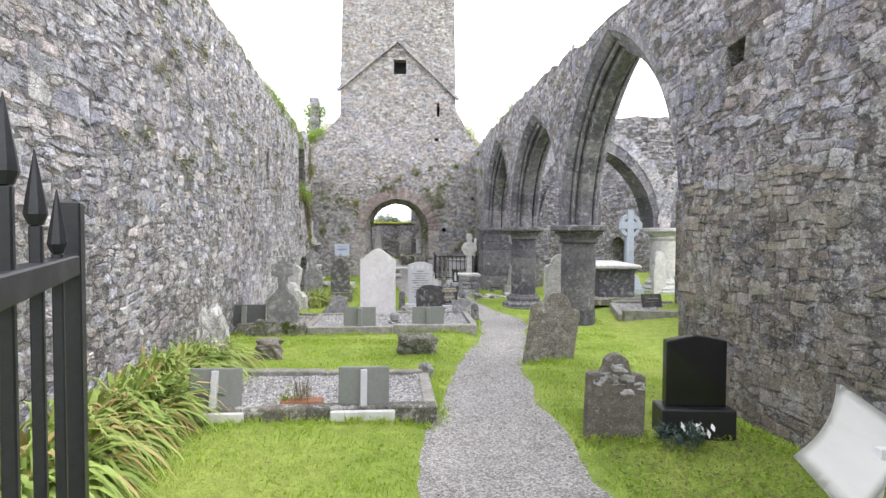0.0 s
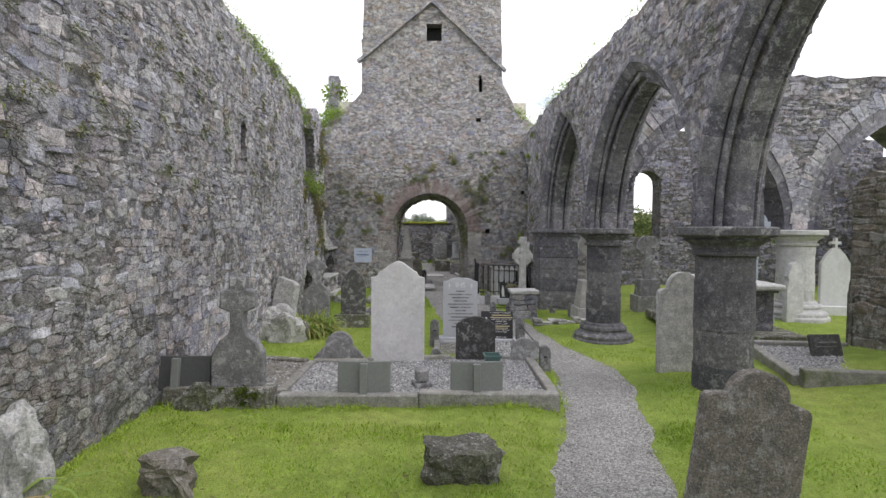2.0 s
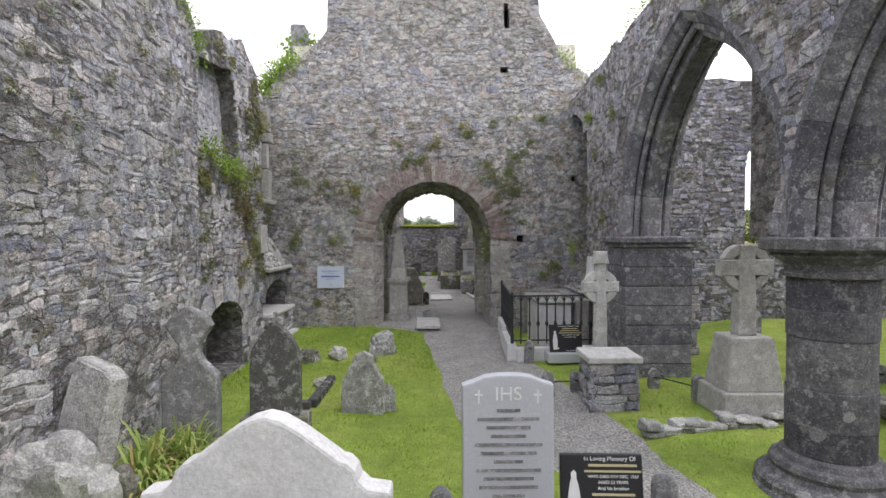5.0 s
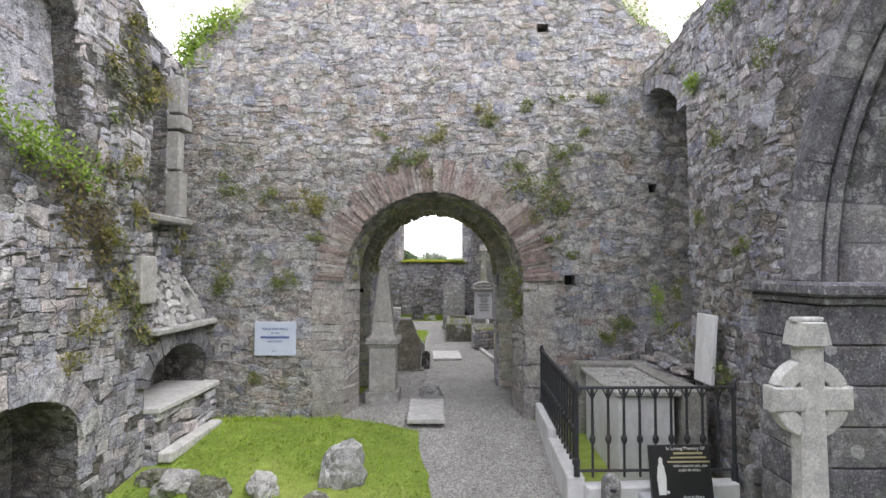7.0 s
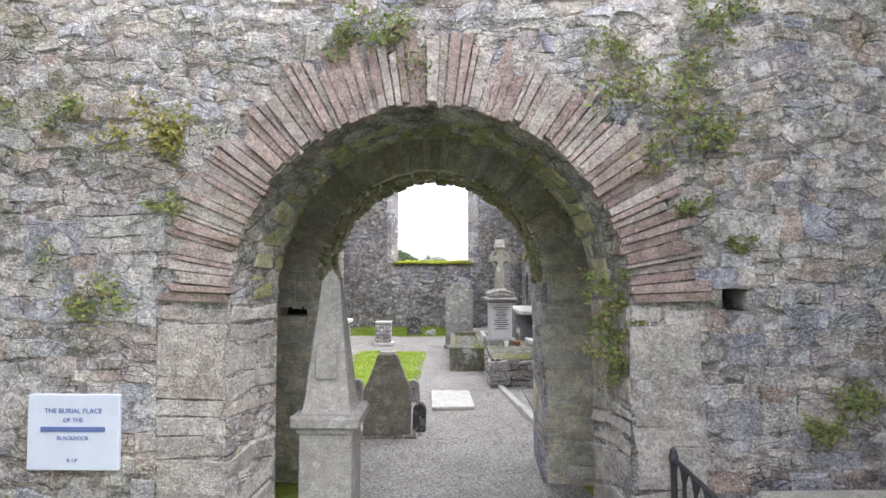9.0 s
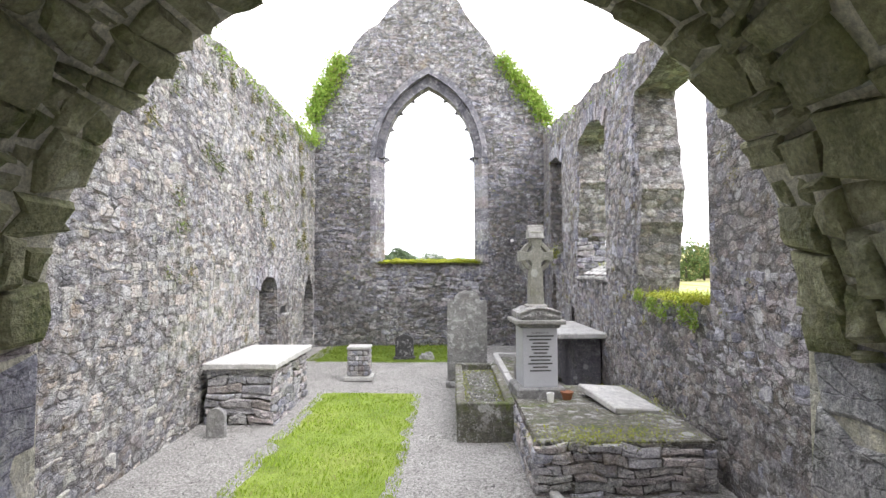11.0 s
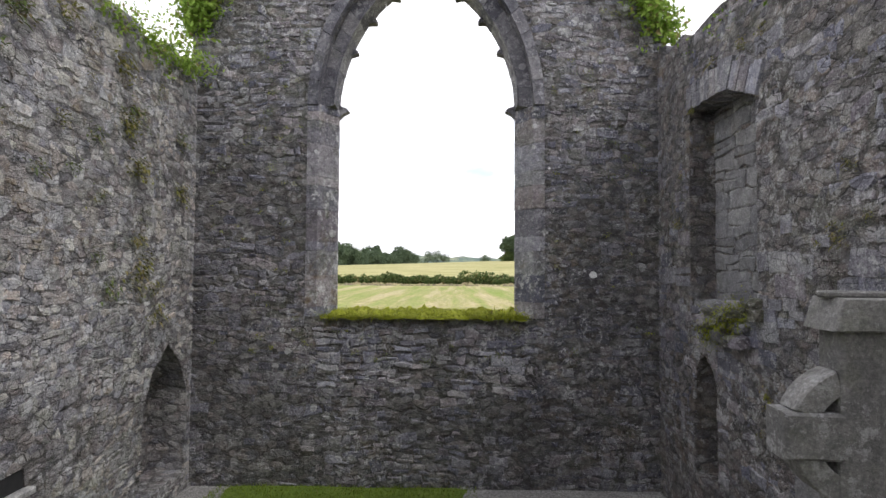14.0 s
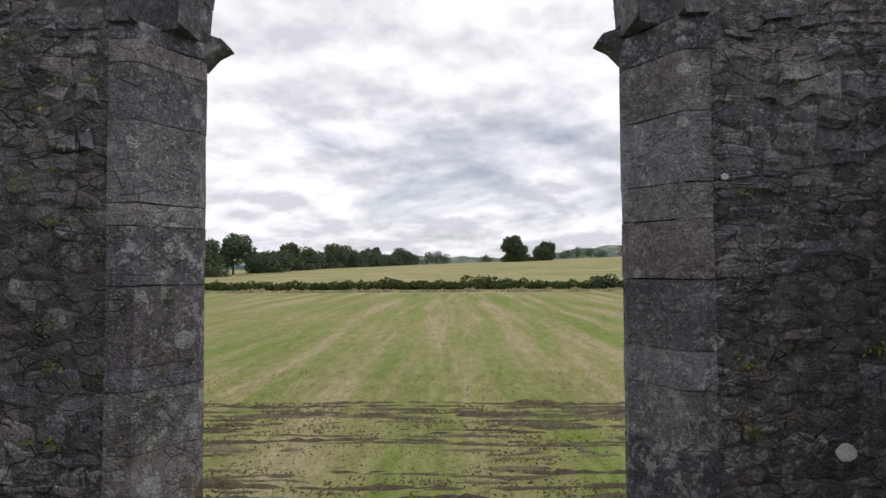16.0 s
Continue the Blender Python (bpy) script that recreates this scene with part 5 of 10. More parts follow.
# respond pier with its impost
resp = tagged(empty("pier", (2.75, 18.55, 0)), "square dark limestone pier with a moulded impost", "pier", "", "structure")
for i in range(7):
    part("ashlar_block", bm_box(1.0, 0.86, 0.285, (0.04, 0.0, 0.0 + 0.29 * i), 0.012), mat_dressed, resp)
part("impost", bm_join(bm_box(1.08, 0.94, 0.06, (0.04, 0, 2.03), 0.015), bm_box(1.2, 1.06, 0.1, (0.04, 0, 2.09), 0.02)), mat_dressed, resp, "moulded limestone impost")
stub = tagged(empty("wall_stub", (3.75, 19.6, 0)), "narrow broken stub of coursed rubble", "wall", "", "structure")
for i in range(13):
    part("stone", bm_box(0.4 + 0.06 * math.sin(i * 2.1), 0.6, 0.145, (0.03 * math.sin(i * 3.3), 0, 0.148 * i), 0.02, (0, 0, 2 * math.sin(i))), mat_rubble_dark, stub)

# ---- wall across the south aisle ----
pa = Plane((3.0, 15.4), (13.6, 15.75))
t1o, t1i = pointed(2.2, 1.98, SPR, 2.68), pointed(2.2, 1.72, SPR, 2.3)
t2o, t2i = pointed(6.15, 1.72, SPR, 2.62), pointed(6.15, 1.46, SPR, 2.28)
loop_a = [(0.0, 2.2)] + t1o + t2o[0:] + [(7.9, -0.4), (10.6, -0.4)] + ragged([(10.6, 5.3), (7, 5.45), (4, 5.45), (0.0, 5.3)], 0.05, 0.3, 14)
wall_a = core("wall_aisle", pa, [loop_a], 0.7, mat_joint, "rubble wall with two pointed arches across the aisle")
masonry(wall_a, pa, [loop_a], -0.1, 5.45, mat_rubble_dark, (0.05, 0.13), (0.1, 0.32), (-0.004, 0.02), seed=81, jit=1.6)
for k, (o, i) in enumerate(((t1o, t1i), (t2o, t2i))):
    order(wall_a, pa, o, i, 0.0, -0.6, mat_dressed, 20, 0.12, seed=82 + k)
    ring(wall_a, pa, o, (0.28, 0.4), mat_rubble, 40, -0.1, 0.02, "voussoir", 0.03, 84 + k, 0.012)

# ---- transept east wall ----
px = Plane((3.2, 21.5), (14.0, 21.5))
xu = lambda x: x - 3.2
win1 = [(xu(5.94), 1.98)] + [(xu(6.81), 1.98)] + rounded(xu(6.375), 0.435, 3.72, 0.4, 10)[::-1]
win2 = [(xu(10.45), 1.7), (xu(11.65), 1.7)] + rounded(xu(11.05), 0.6, 3.6, 0.5, 10)[::-1]
nich = [(xu(8.01), 0.7), (xu(8.65), 0.7)] + pointed(xu(8.33), 0.32, 1.45, 0.46, 6)[::-1]
loop_x = [(0, -0.4), (10.8, -0.4)] + ragged([(10.8, 5.2), (5, 5.45), (0, 5.4)], 0.06, 0.3, 15)
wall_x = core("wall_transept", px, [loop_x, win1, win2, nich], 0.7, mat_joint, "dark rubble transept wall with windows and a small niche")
backing(wall_x, px, xu(7.9), xu(8.75), 0.6, 2.0, 0.32, mat_mortar_dark, thick=0.2)
masonry(wall_x, px, [loop_x, win1, win2, nich], 0.0, 5.45, mat_rubble_transept, (0.05, 0.14), (0.08, 0.28), (-0.005, 0.012), 0.011, seed=86, jit=1.3, bare=lambda z: -0.4)
ring(wall_x, px, pointed(xu(8.33), 0.32, 1.45, 0.46, 6), 0.12, mat_dressed, 9, -0.1, 0.04, "niche_stone", 0.01, 87)

# free-standing wall fragment in the aisle
pf = Plane((6.05, 12.45), (6.0, 6.5))
loop_f = [(0, -0.3), (5.95, -0.3)] + ragged([(5.95, 3.3), (3.5, 3.25), (1.2, 3.15), (0.3, 3.05), (0, 2.85)], 0.08, 0.25, 16)
wall_f = core("wall_fragment", pf, [loop_f], 0.85, mat_fragment, "low ruined wall fragment with plants growing on top")
masonry(wall_f, pf, [loop_f], 0.0, 3.3, mat_fragment, (0.08, 0.2), (0.15, 0.45), (0.002, 0.016), seed=88)

# plain walls that close the aisle and the west end; the unseen west ones kept low to let light in
for nm, a, b, h in (("wall_aisle_south", (13.8, 21.6), (13.8, -2.0), 4.6), ("wall_west", (14.2, -2.0), (1.2, -2.0), 2.4), ("wall_west_north", (-1.4, -2.0), (-4.2, -2.0), 2.4)):
    pw = Plane(a, b)
    core(nm, pw, [[(0, -0.4), (pw.len, -0.4)] + ragged([(pw.len, h), (0, h)], 0.06, 0.4, 17)], 0.7, mat_mortar_dark, "plain grey rubble wall closing the ruined church")

# ---- chancel, north wall ----
pcn = Plane((-4.0, 24.5), (-4.52, 38.0))
cu = lambda y: (y - 24.5) * pcn.len / 13.5
dr = [(cu(33.0), -0.4)] + rounded(cu(33.57), 0.57, 2.0, 0.28, 12) + [(cu(34.14), -0.4)]
cnr = [(cu(36.6), 0.5), (cu(37.74), 0.5), (cu(37.74), 1.62), (cu(37.55), 2.0), (cu(37.22), 2.3), (cu(36.85), 2.0), (cu(36.66), 1.6)]
top_c = ragged([(0, 5.5), (5, 6.0), (9, 6.05), (12.3, 6.05), (pcn.len, 6.3)], 0.08, 0.3, 18)
loop_c = [(0, -0.4)] + dr + [(pcn.len, -0.4)] + top_c[::-1]
wall_c = core("wall_chancel_north", pcn, [loop_c, cnr], 0.85, mat_mortar, "grey rubble chancel wall with a doorway and corner recess", -0.003)
# darker mortar than the wall's; behind the door it stands in for indoor shade
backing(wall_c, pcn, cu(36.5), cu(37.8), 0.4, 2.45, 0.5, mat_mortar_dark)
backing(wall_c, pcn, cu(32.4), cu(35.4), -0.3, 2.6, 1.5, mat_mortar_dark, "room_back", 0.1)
# dressed jamb beside the doorway, with a bar hole
bar_hole = [(cu(34.4), 1.42), (cu(34.82), 1.45), (cu(34.8), 1.62), (cu(34.4), 1.6)]
shut = [(cu(34.15), -0.3), (cu(35.1), -0.3), (cu(35.05), 1.7), (cu(34.7), 2.05), (cu(34.15), 2.25)]
core("door_jamb", pcn, [shut, bar_hole], 0.04, mat_mortar_dark, "", 0.02, wall_c)
# black panel just under the face paints the bar hole's inner shade
backing(wall_c, pcn, cu(34.3), cu(34.9), 1.35, 1.7, -0.006, mat_void, "hole_back", 0.01)
part("bar_stone", worn(bm_box(0.16, 0.34, 0.06, tuple(pcn.at(cu(34.7), 1.39, 0.0)), 0.012), 0.008, 3), mat_boulder, wall_c)
masonry(wall_c, pcn, [loop_c, cnr, shut], 0.0, 6.2, mat_rubble_chancel, (0.05, 0.16), (0.07, 0.24), (-0.006, 0.007), 0.009, seed=91, single=(cu(28.5), cu(33.0), 1.1, 2.9), bare=lambda z: -0.3, jit=1.15, relief=5.0, rough=1.3)
ring(wall_c, pcn, rounded(cu(33.57), 0.57, 2.0, 0.28, 12), (0.2, 0.28), mat_rubble, 15, -0.2, 0.03, seed=92)

# ---- chancel, south wall ----
pcs = Plane((2.02, 38.0), (2.12, 24.5))
cv = lambda y: 38.0 - y
blind = [(cv(36.9), 2.95), (cv(35.5), 2.85), (cv(35.5), 4.95), (cv(36.0), 5.2), (cv(36.9), 5.22)]
wopen = [(cv(32.05), 2.3), (cv(32.05), 4.9), (cv(32.3), 5.1), (cv(32.9), 5.2), (cv(33.7), 5.12)] + ragged([(cv(33.95), 5.0), (cv(33.8), 4.2), (cv(33.92), 3.4), (cv(34.1), 2.9), (cv(34.0), 2.3)], 0.09, 0.16, 19)
wop2 = [(cv(30.55), 2.0), (cv(28.4), 2.0)] + ragged([(cv(28.4), 4.7), (cv(29.4), 5.1), (cv(30.5), 5.0)], 0.06, 0.3, 20) + ragged([(cv(30.55), 4.9), (cv(30.3), 3.5), (cv(30.55), 2.05)], 0.07, 0.2, 21)
aum = [(cv(36.85), 0.9), (cv(36.3), 0.9)] + pointed(cv(36.575), 0.275, 1.9, 0.42, 6)[::-1]
loop_v = [(0, -0.4), (13.5, -0.4)] + ragged([(13.5, 5.3), (9, 5.5), (5, 5.85), (1.2, 6.15), (0, 6.4)], 0.08, 0.3, 22)
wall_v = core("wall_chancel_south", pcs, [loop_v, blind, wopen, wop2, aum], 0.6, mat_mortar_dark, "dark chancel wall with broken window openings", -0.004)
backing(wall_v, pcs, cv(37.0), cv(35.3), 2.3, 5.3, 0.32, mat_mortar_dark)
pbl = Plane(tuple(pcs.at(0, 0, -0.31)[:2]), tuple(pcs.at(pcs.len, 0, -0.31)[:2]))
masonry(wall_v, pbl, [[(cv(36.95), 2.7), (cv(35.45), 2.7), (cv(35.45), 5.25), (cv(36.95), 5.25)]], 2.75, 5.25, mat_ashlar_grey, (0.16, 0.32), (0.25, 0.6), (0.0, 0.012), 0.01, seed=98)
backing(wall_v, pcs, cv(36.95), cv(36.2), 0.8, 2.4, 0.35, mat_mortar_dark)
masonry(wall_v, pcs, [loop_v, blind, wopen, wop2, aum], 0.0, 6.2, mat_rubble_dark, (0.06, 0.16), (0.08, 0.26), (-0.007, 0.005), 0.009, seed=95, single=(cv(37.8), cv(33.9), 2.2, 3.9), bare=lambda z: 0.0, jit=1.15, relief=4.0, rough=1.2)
for c in (((cv(36.9), 5.22), (cv(36.0), 5.2), (cv(35.45), 4.95)), ((cv(33.75), 5.05), (cv(32.9), 5.2), (cv(32.3), 5.1), (cv(32.05), 4.9))):
    ring(wall_v, pcs, list(c)[::1], (0.26, 0.36), mat_rubble_dark, 13, -0.3, 0.04, "voussoir", 0.02, 96)
for y in (34.02, 30.6):
    pj = Plane((2.05, y), (2.62, y))
    masonry(wall_v, pj, [[(0, 2.3), (0.57, 2.3), (0.57, 5.0), (0, 5.0)]], 2.35, 4.95, mat_rubble_dark, (0.05, 0.13), (0.1, 0.3), (0.0, 0.05), 0.012, int(y * 3), jit=1.2)

# ---- chancel, east wall and window ----
pw = Plane((-4.6, 37.88), (2.15, 37.88))
eu = lambda x: x + 4.6
WX = -1.243
wide = [(eu(WX - 1.52), 2.57), (eu(WX + 1.52), 2.57)] + pointed(eu(WX), 1.52, 5.6, 2.4, 16)[::-1]
slim_arc = pointed(eu(WX), 1.30, 5.62, 2.04, 16)
slim = [(eu(WX - 1.56), 2.5), (eu(WX + 1.56), 2.5)] + pointed(eu(WX), 1.56, 5.6, 2.45, 16)[::-1]
gab = ragged([(6.75, 6.5), (eu(2.1), 6.7), (eu(0.82), 8.45), (eu(-1.2), 11.2), (eu(-3.73), 8.5), (0.25, 7.3), (0, 6.7)], 0.09, 0.28, 24)
loop_w = [(0, -0.4), (6.75, -0.4)] + gab
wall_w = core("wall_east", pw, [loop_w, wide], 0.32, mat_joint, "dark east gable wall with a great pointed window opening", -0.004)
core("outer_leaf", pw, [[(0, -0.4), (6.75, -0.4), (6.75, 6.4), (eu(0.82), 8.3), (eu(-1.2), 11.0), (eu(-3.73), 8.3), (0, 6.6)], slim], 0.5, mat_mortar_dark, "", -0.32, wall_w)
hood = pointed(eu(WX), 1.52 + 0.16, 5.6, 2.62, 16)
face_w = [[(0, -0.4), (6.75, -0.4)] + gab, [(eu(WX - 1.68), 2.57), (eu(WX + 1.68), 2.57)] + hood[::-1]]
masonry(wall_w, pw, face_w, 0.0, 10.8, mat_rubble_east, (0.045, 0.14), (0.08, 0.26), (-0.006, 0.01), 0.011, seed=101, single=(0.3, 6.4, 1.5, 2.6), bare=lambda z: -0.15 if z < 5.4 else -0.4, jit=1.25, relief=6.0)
for i, (x, z, rad) in enumerate(((1.107, 3.213, 0.055), (0.5, 4.7, 0.02))):
    rim = [(rad * math.cos(q) * (1 + 0.25 * noise.noise((3 * math.cos(q), 3 * math.sin(q), i))), 0.85 * rad * math.sin(q) * (1 + 0.3 * noise.noise((4 * math.cos(q), 4 * math.sin(q), i + 9)))) for q in (k * math.tau / 22 for k in range(22))]
    bm = bm_slab(rim, 0.01, 0.002)
    bmesh.ops.translate(bm, vec=(x, 37.866, z), verts=bm.verts)
    part("lichen_patch", bm, mat_white_lichen, wall_w, "chalk-white crust of lichen")
# rougher, paler rubble under the sill
psl = Plane((-2.8, 37.868), (0.4, 37.868))
masonry(wall_w, psl, [[(0.1, 1.5), (3.1, 1.45), (3.2, 2.5), (0, 2.5)]], 1.5, 2.5, mat_rubble_dark, (0.05, 0.13), (0.09, 0.28), (0.0, 0.016), 0.014, seed=105, bare=lambda z: -0.2 if z > 1.9 else 0.25, jit=1.3)
JR = np.random.default_rng(3)
window = tagged(empty("window_1", (0, 0, 0)), "tall pointed window opening with broken tracery stubs", "window", "", "structure")
order(window, pw, hood, pointed(eu(WX), 1.52, 5.6, 2.4, 16), 0.05, -0.3, mat_dressed, 18, 0.05, "hood_stone", 103)
order(window, pw, pointed(eu(WX), 1.52, 5.6, 2.4, 16), slim_arc, -0.1, -0.34, mat_dressed, 20, 0.08, "arch_stone", 104)
for s in (-1, 1):
    z, i = 2.6, 0
    while z < 5.6:
        h = min(0.18 + 0.13 * ((i * 5) % 3) + 0.05 * math.sin(i * 4.1 + s), 5.62 - z)
        x0, x1 = eu(WX + s * 1.68), eu(WX + s * 1.3)
        e = 0.003
        sec = [(x0, 0.012), (eu(WX + s * 1.52), 0.012), (eu(WX + s * 1.5), -0.02), (eu(WX + s * 1.36), -0.24), (eu(WX + s * 1.32), -0.27), (x1, -0.3), (x1, -0.37), (eu(WX + s * 1.52), -0.78), (x0, -0.78)]
        sec = sec if s > 0 else sec
        v = [pw.at(a, zz, b) for zz in (z + e, z + h - e) for a, b in sec]
        m = len(sec)
        f = [tuple(range(m)), tuple(range(2 * m - 1, m - 1, -1))] + [(j, (j + 1) % m, m + (j + 1) % m, m + j) for j in range(m)]
        v = np.array(v) + JR.uniform(-0.003, 0.003, (len(v), 3))
        mesh_ob("jamb_stone", v, f, mat_jamb, window)
        z += h
        i += 1
    xa, xb = sorted((WX + s * 1.4, WX + s * 1.66))
    part("jamb_core", bm_box(xb - xa, 0.3, 3.06, ((xa + xb) / 2, 38.28, 2.56)), mat_mortar_dark, window)
    # broken cusps of the tracery
    for k, (f0, size) in enumerate(((0.0, 0.14), (0.36, 0.1), (0.58, 0.1), (0.78, 0.09))):
        j = f0 * 16
        p = np.array([np.interp(j, range(17), [q[0] for q in slim_arc[:17]]), np.interp(j, range(17), [q[1] for q in slim_arc[:17]])])
        p2 = np.array([np.interp(j + 0.4, range(17), [q[0] for q in slim_arc[:17]]), np.interp(j + 0.4, range(17), [q[1] for q in slim_arc[:17]])])
        t = (p2 - p) / np.hypot(*(p2 - p))
        nrm = np.array([t[1], -t[0]])
        if s > 0:
            p[0], t[0], nrm[0] = 2 * eu(WX) - p[0], -t[0], -nrm[0]
        poly = [p - t * size - nrm * 0.03, p - t * size * 0.35 + nrm * size * 0.35, p + nrm * size * (1.0 if k == 0 else 0.8), p + t * size * 0.3 + nrm * size * 0.75, p + t * size * 0.45 + nrm * size * 0.2, p + t * size * 0.9 - nrm * 0.03]
        v = [pw.at(a, b, d) for d in (-0.33, -0.46) for a, b in poly]
        m = len(poly)
        mesh_ob("cusp", v, [tuple(range(m)), tuple(range(2 * m - 1, m - 1, -1))] + [(q, (q + 1) % m, m + (q + 1) % m, m + q) for q in range(m)], mat_dressed, window)
for i in range(9):
    x = WX - 1.6 + 0.36 * i + 0.18
    part("sill_stone", bm_box(0.35, 0.8, 0.14, (x, 38.3, 2.46 + 0.015 * math.sin(i * 2.2)), 0.02, (2, 0, 0)), mat_rubble_east, window)

# ---- things: helpers ----
def thing(name, x, y, z=None, yaw=0.0, label="", cat="", group="", tip=(0, 0)):
    """An empty at the base of a thing; tip: degrees of lean back and sideways."""
    z = gz(x, y) if z is None else z
    ob = empty(name, (x, y, z), (tip[0], tip[1], yaw))
    return tagged(ob, label, cat, group)


def lettering(parent, text, size, at, mat, turn=(90, 0, 0), name="lettering"):
    cu_ = bpy.data.curves.new(name, "FONT")
    cu_.body, cu_.size, cu_.extrude = text, size, 0.0015
    cu_.align_x, cu_.align_y = "CENTER", "CENTER"
    cu_.materials.append(mat)
    ob = new(name, cu_)
    ob.parent = parent
    ob.matrix_local = pose(*at, *turn)
    return ob


def bars(parent, rows, mat, y, name="worn_line"):
    """Lines of writing that cannot be read: x, z, width, height."""
    for x, z, w, h in rows:
        part(name, bm_box(w, 0.004, h, (x, y, z)), mat, parent)


def arc(cx, cz, r, a0, a1, n=10, rz=None):
    rz = r if rz is None else rz
    return [(cx + r * math.cos(radians(a0 + (a1 - a0) * i / n)), cz + rz * math.sin(radians(a0 + (a1 - a0) * i / n))) for i in range(n + 1)]


def flip(half):
    """A whole outline from its right half, foot first and crown last."""
    left = [(-x, z) for x, z in half[::-1] if x > 1e-4]
    return [p for p in half] + left


def o_round(w, h, rise=0.25):
    a = w / 2
    return flip([(a, 0), (a, h - rise)] + [(a * math.cos(radians(t)), h - rise + rise * math.sin(radians(t))) for t in range(15, 91, 15)])


def o_shoulder(w, h, neck=0.62, drop=0.22):
    """Round head between square shoulders."""
    a, b = w / 2, w / 2 * neck
    return flip([(a, 0), (a, h - drop - 0.05)] + arc(a - 0.05, h - drop - 0.05, 0.05, 0, 90, 3) + [(b + 0.01, h - drop + 0.015)] + [(b * math.cos(radians(t)), h - drop + 0.02 + (drop - 0.02) * math.sin(radians(t))) for t in range(0, 91, 15)])


def o_ogee(w, h):
    """Pointed crown falling in a curve to small rounded shoulders."""
    a = w / 2
    return flip([(a, 0), (a, h * 0.83), (a * 0.99, h * 0.838), (a * 0.82, h * 0.845), (a * 0.75, h * 0.862), (a * 0.72, h * 0.885), (a * 0.66, h * 0.9), (a * 0.6, h * 0.905), (a * 0.45, h * 0.935), (a * 0.28, h * 0.968), (a * 0.12, h * 0.992), (0, h)])


def o_gable(w, h, rise=0.1):
    a = w / 2
    return flip([(a, 0), (a, h - rise), (0, h)])


def o_pointed(w, h, rise=0.5):
    a = w / 2
    return flip([(a, 0), (a, h - rise), (a * 1.02, h - rise + 0.03), (a * 0.9, h - rise * 0.62), (a * 0.6, h - rise * 0.28), (a * 0.28, h - rise * 0.08), (0.03, h), (0, h)])


def o_lobed(w, h):
    """A round head on small steps between rounded shoulders."""
    a = w / 2
    return flip([(a, 0), (a, h - 0.25), (a * 0.99, h - 0.205), (a * 0.93, h - 0.175), (a * 0.82, h - 0.165), (a * 0.72, h - 0.18), (a * 0.64, h - 0.16), (a * 0.62, h - 0.1), (a * 0.56, h - 0.085)] + [(a * 0.57 * math.cos(radians(t)), h - 0.1 + 0.1 * math.sin(radians(t))) for t in range(0, 91, 15)])


def o_curve(w, h):
    a = w / 2
    return flip([(a, 0), (a, h - 0.07), (a * 0.92, h - 0.06), (a * 0.75, h - 0.045), (a * 0.5, h - 0.012), (a * 0.2, h), (0, h)])


def headstone(x, y, outline, thick, mat, label, yaw=0.0, tip=(0, 0), z=None, wear=0.006, plinth=None, name="headstone", seed=1, pmat=None, group="headstones"):
    ob = thing(name, x, y, z, yaw, label, "headstone", group, tip)
    up = 0.0
    if plinth:
        w, d, h = plinth
        part("plinth", worn(bm_box(w, d, h + 0.12, (0, 0, -0.12), 0.012), wear * 0.6, seed + 3), pmat or mat, ob)
        up = h
    low = 0.0 if plinth else 0.15
    bm = bm_slab([(a, c - (low if c < 1e-6 else 0)) for a, c in outline], thick, 0.012, 2)
    if wear:
        worn(bm, wear, seed)
    bmesh.ops.translate(bm, vec=(0, 0, up), verts=bm.verts)
    part("slab", bm, mat, ob)
    return ob


def kerb_run(parent, pts, w, h, mat, seed=1, name="kerb_stone", length=1.3):
    """Kerb stones along a line of plan points."""
    for (x0, y0), (x1, y1) in zip(pts, pts[1:]):
        ln = math.hypot(x1 - x0, y1 - y0)
        n = max(1, round(ln / length))
        a = math.degrees(math.atan2(y1 - y0, x1 - x0))
        for i in range(n):
            f = (i + 0.5) / n
            x, y = x0 + (x1 - x0) * f, y0 + (y1 - y0) * f
            bm = bm_box(ln / n - 0.008, w, h + 0.15, (x, y, gz(x, y) - 0.15), 0.012, (0, 0.4 * math.sin(seed + i * 2.1), a))
            part(name, worn(bm, 0.004, seed + i), mat, parent)


def chips_bed(parent, x0, x1, y0, y1, z, mat_sheet, mat_bits, count, seed=1):
    """A bed of loose chippings: a sheet and the stones on it."""
    part("bed", bm_box(x1 - x0, y1 - y0, 0.2, ((x0 + x1) / 2, (y0 + y1) / 2, z - 0.2)), mat_sheet, parent)
    pebbles("gravel_fill", parent, np.random.default_rng(seed).uniform((x0, y0), (x1, y1), (count, 2)), lambda x, y: z, mat_bits, (0.008, 0.02), seed)


OCTA_V = np.array([(1, 0, 0), (-1, 0, 0), (0, 1, 0), (0, -1, 0), (0, 0, 1), (0, 0, -1)], float)
OCTA_F = np.array([(0, 2, 4), (2, 1, 4), (1, 3, 4), (3, 0, 4), (2, 0, 5), (1, 2, 5), (3, 1, 5), (0, 3, 5)])


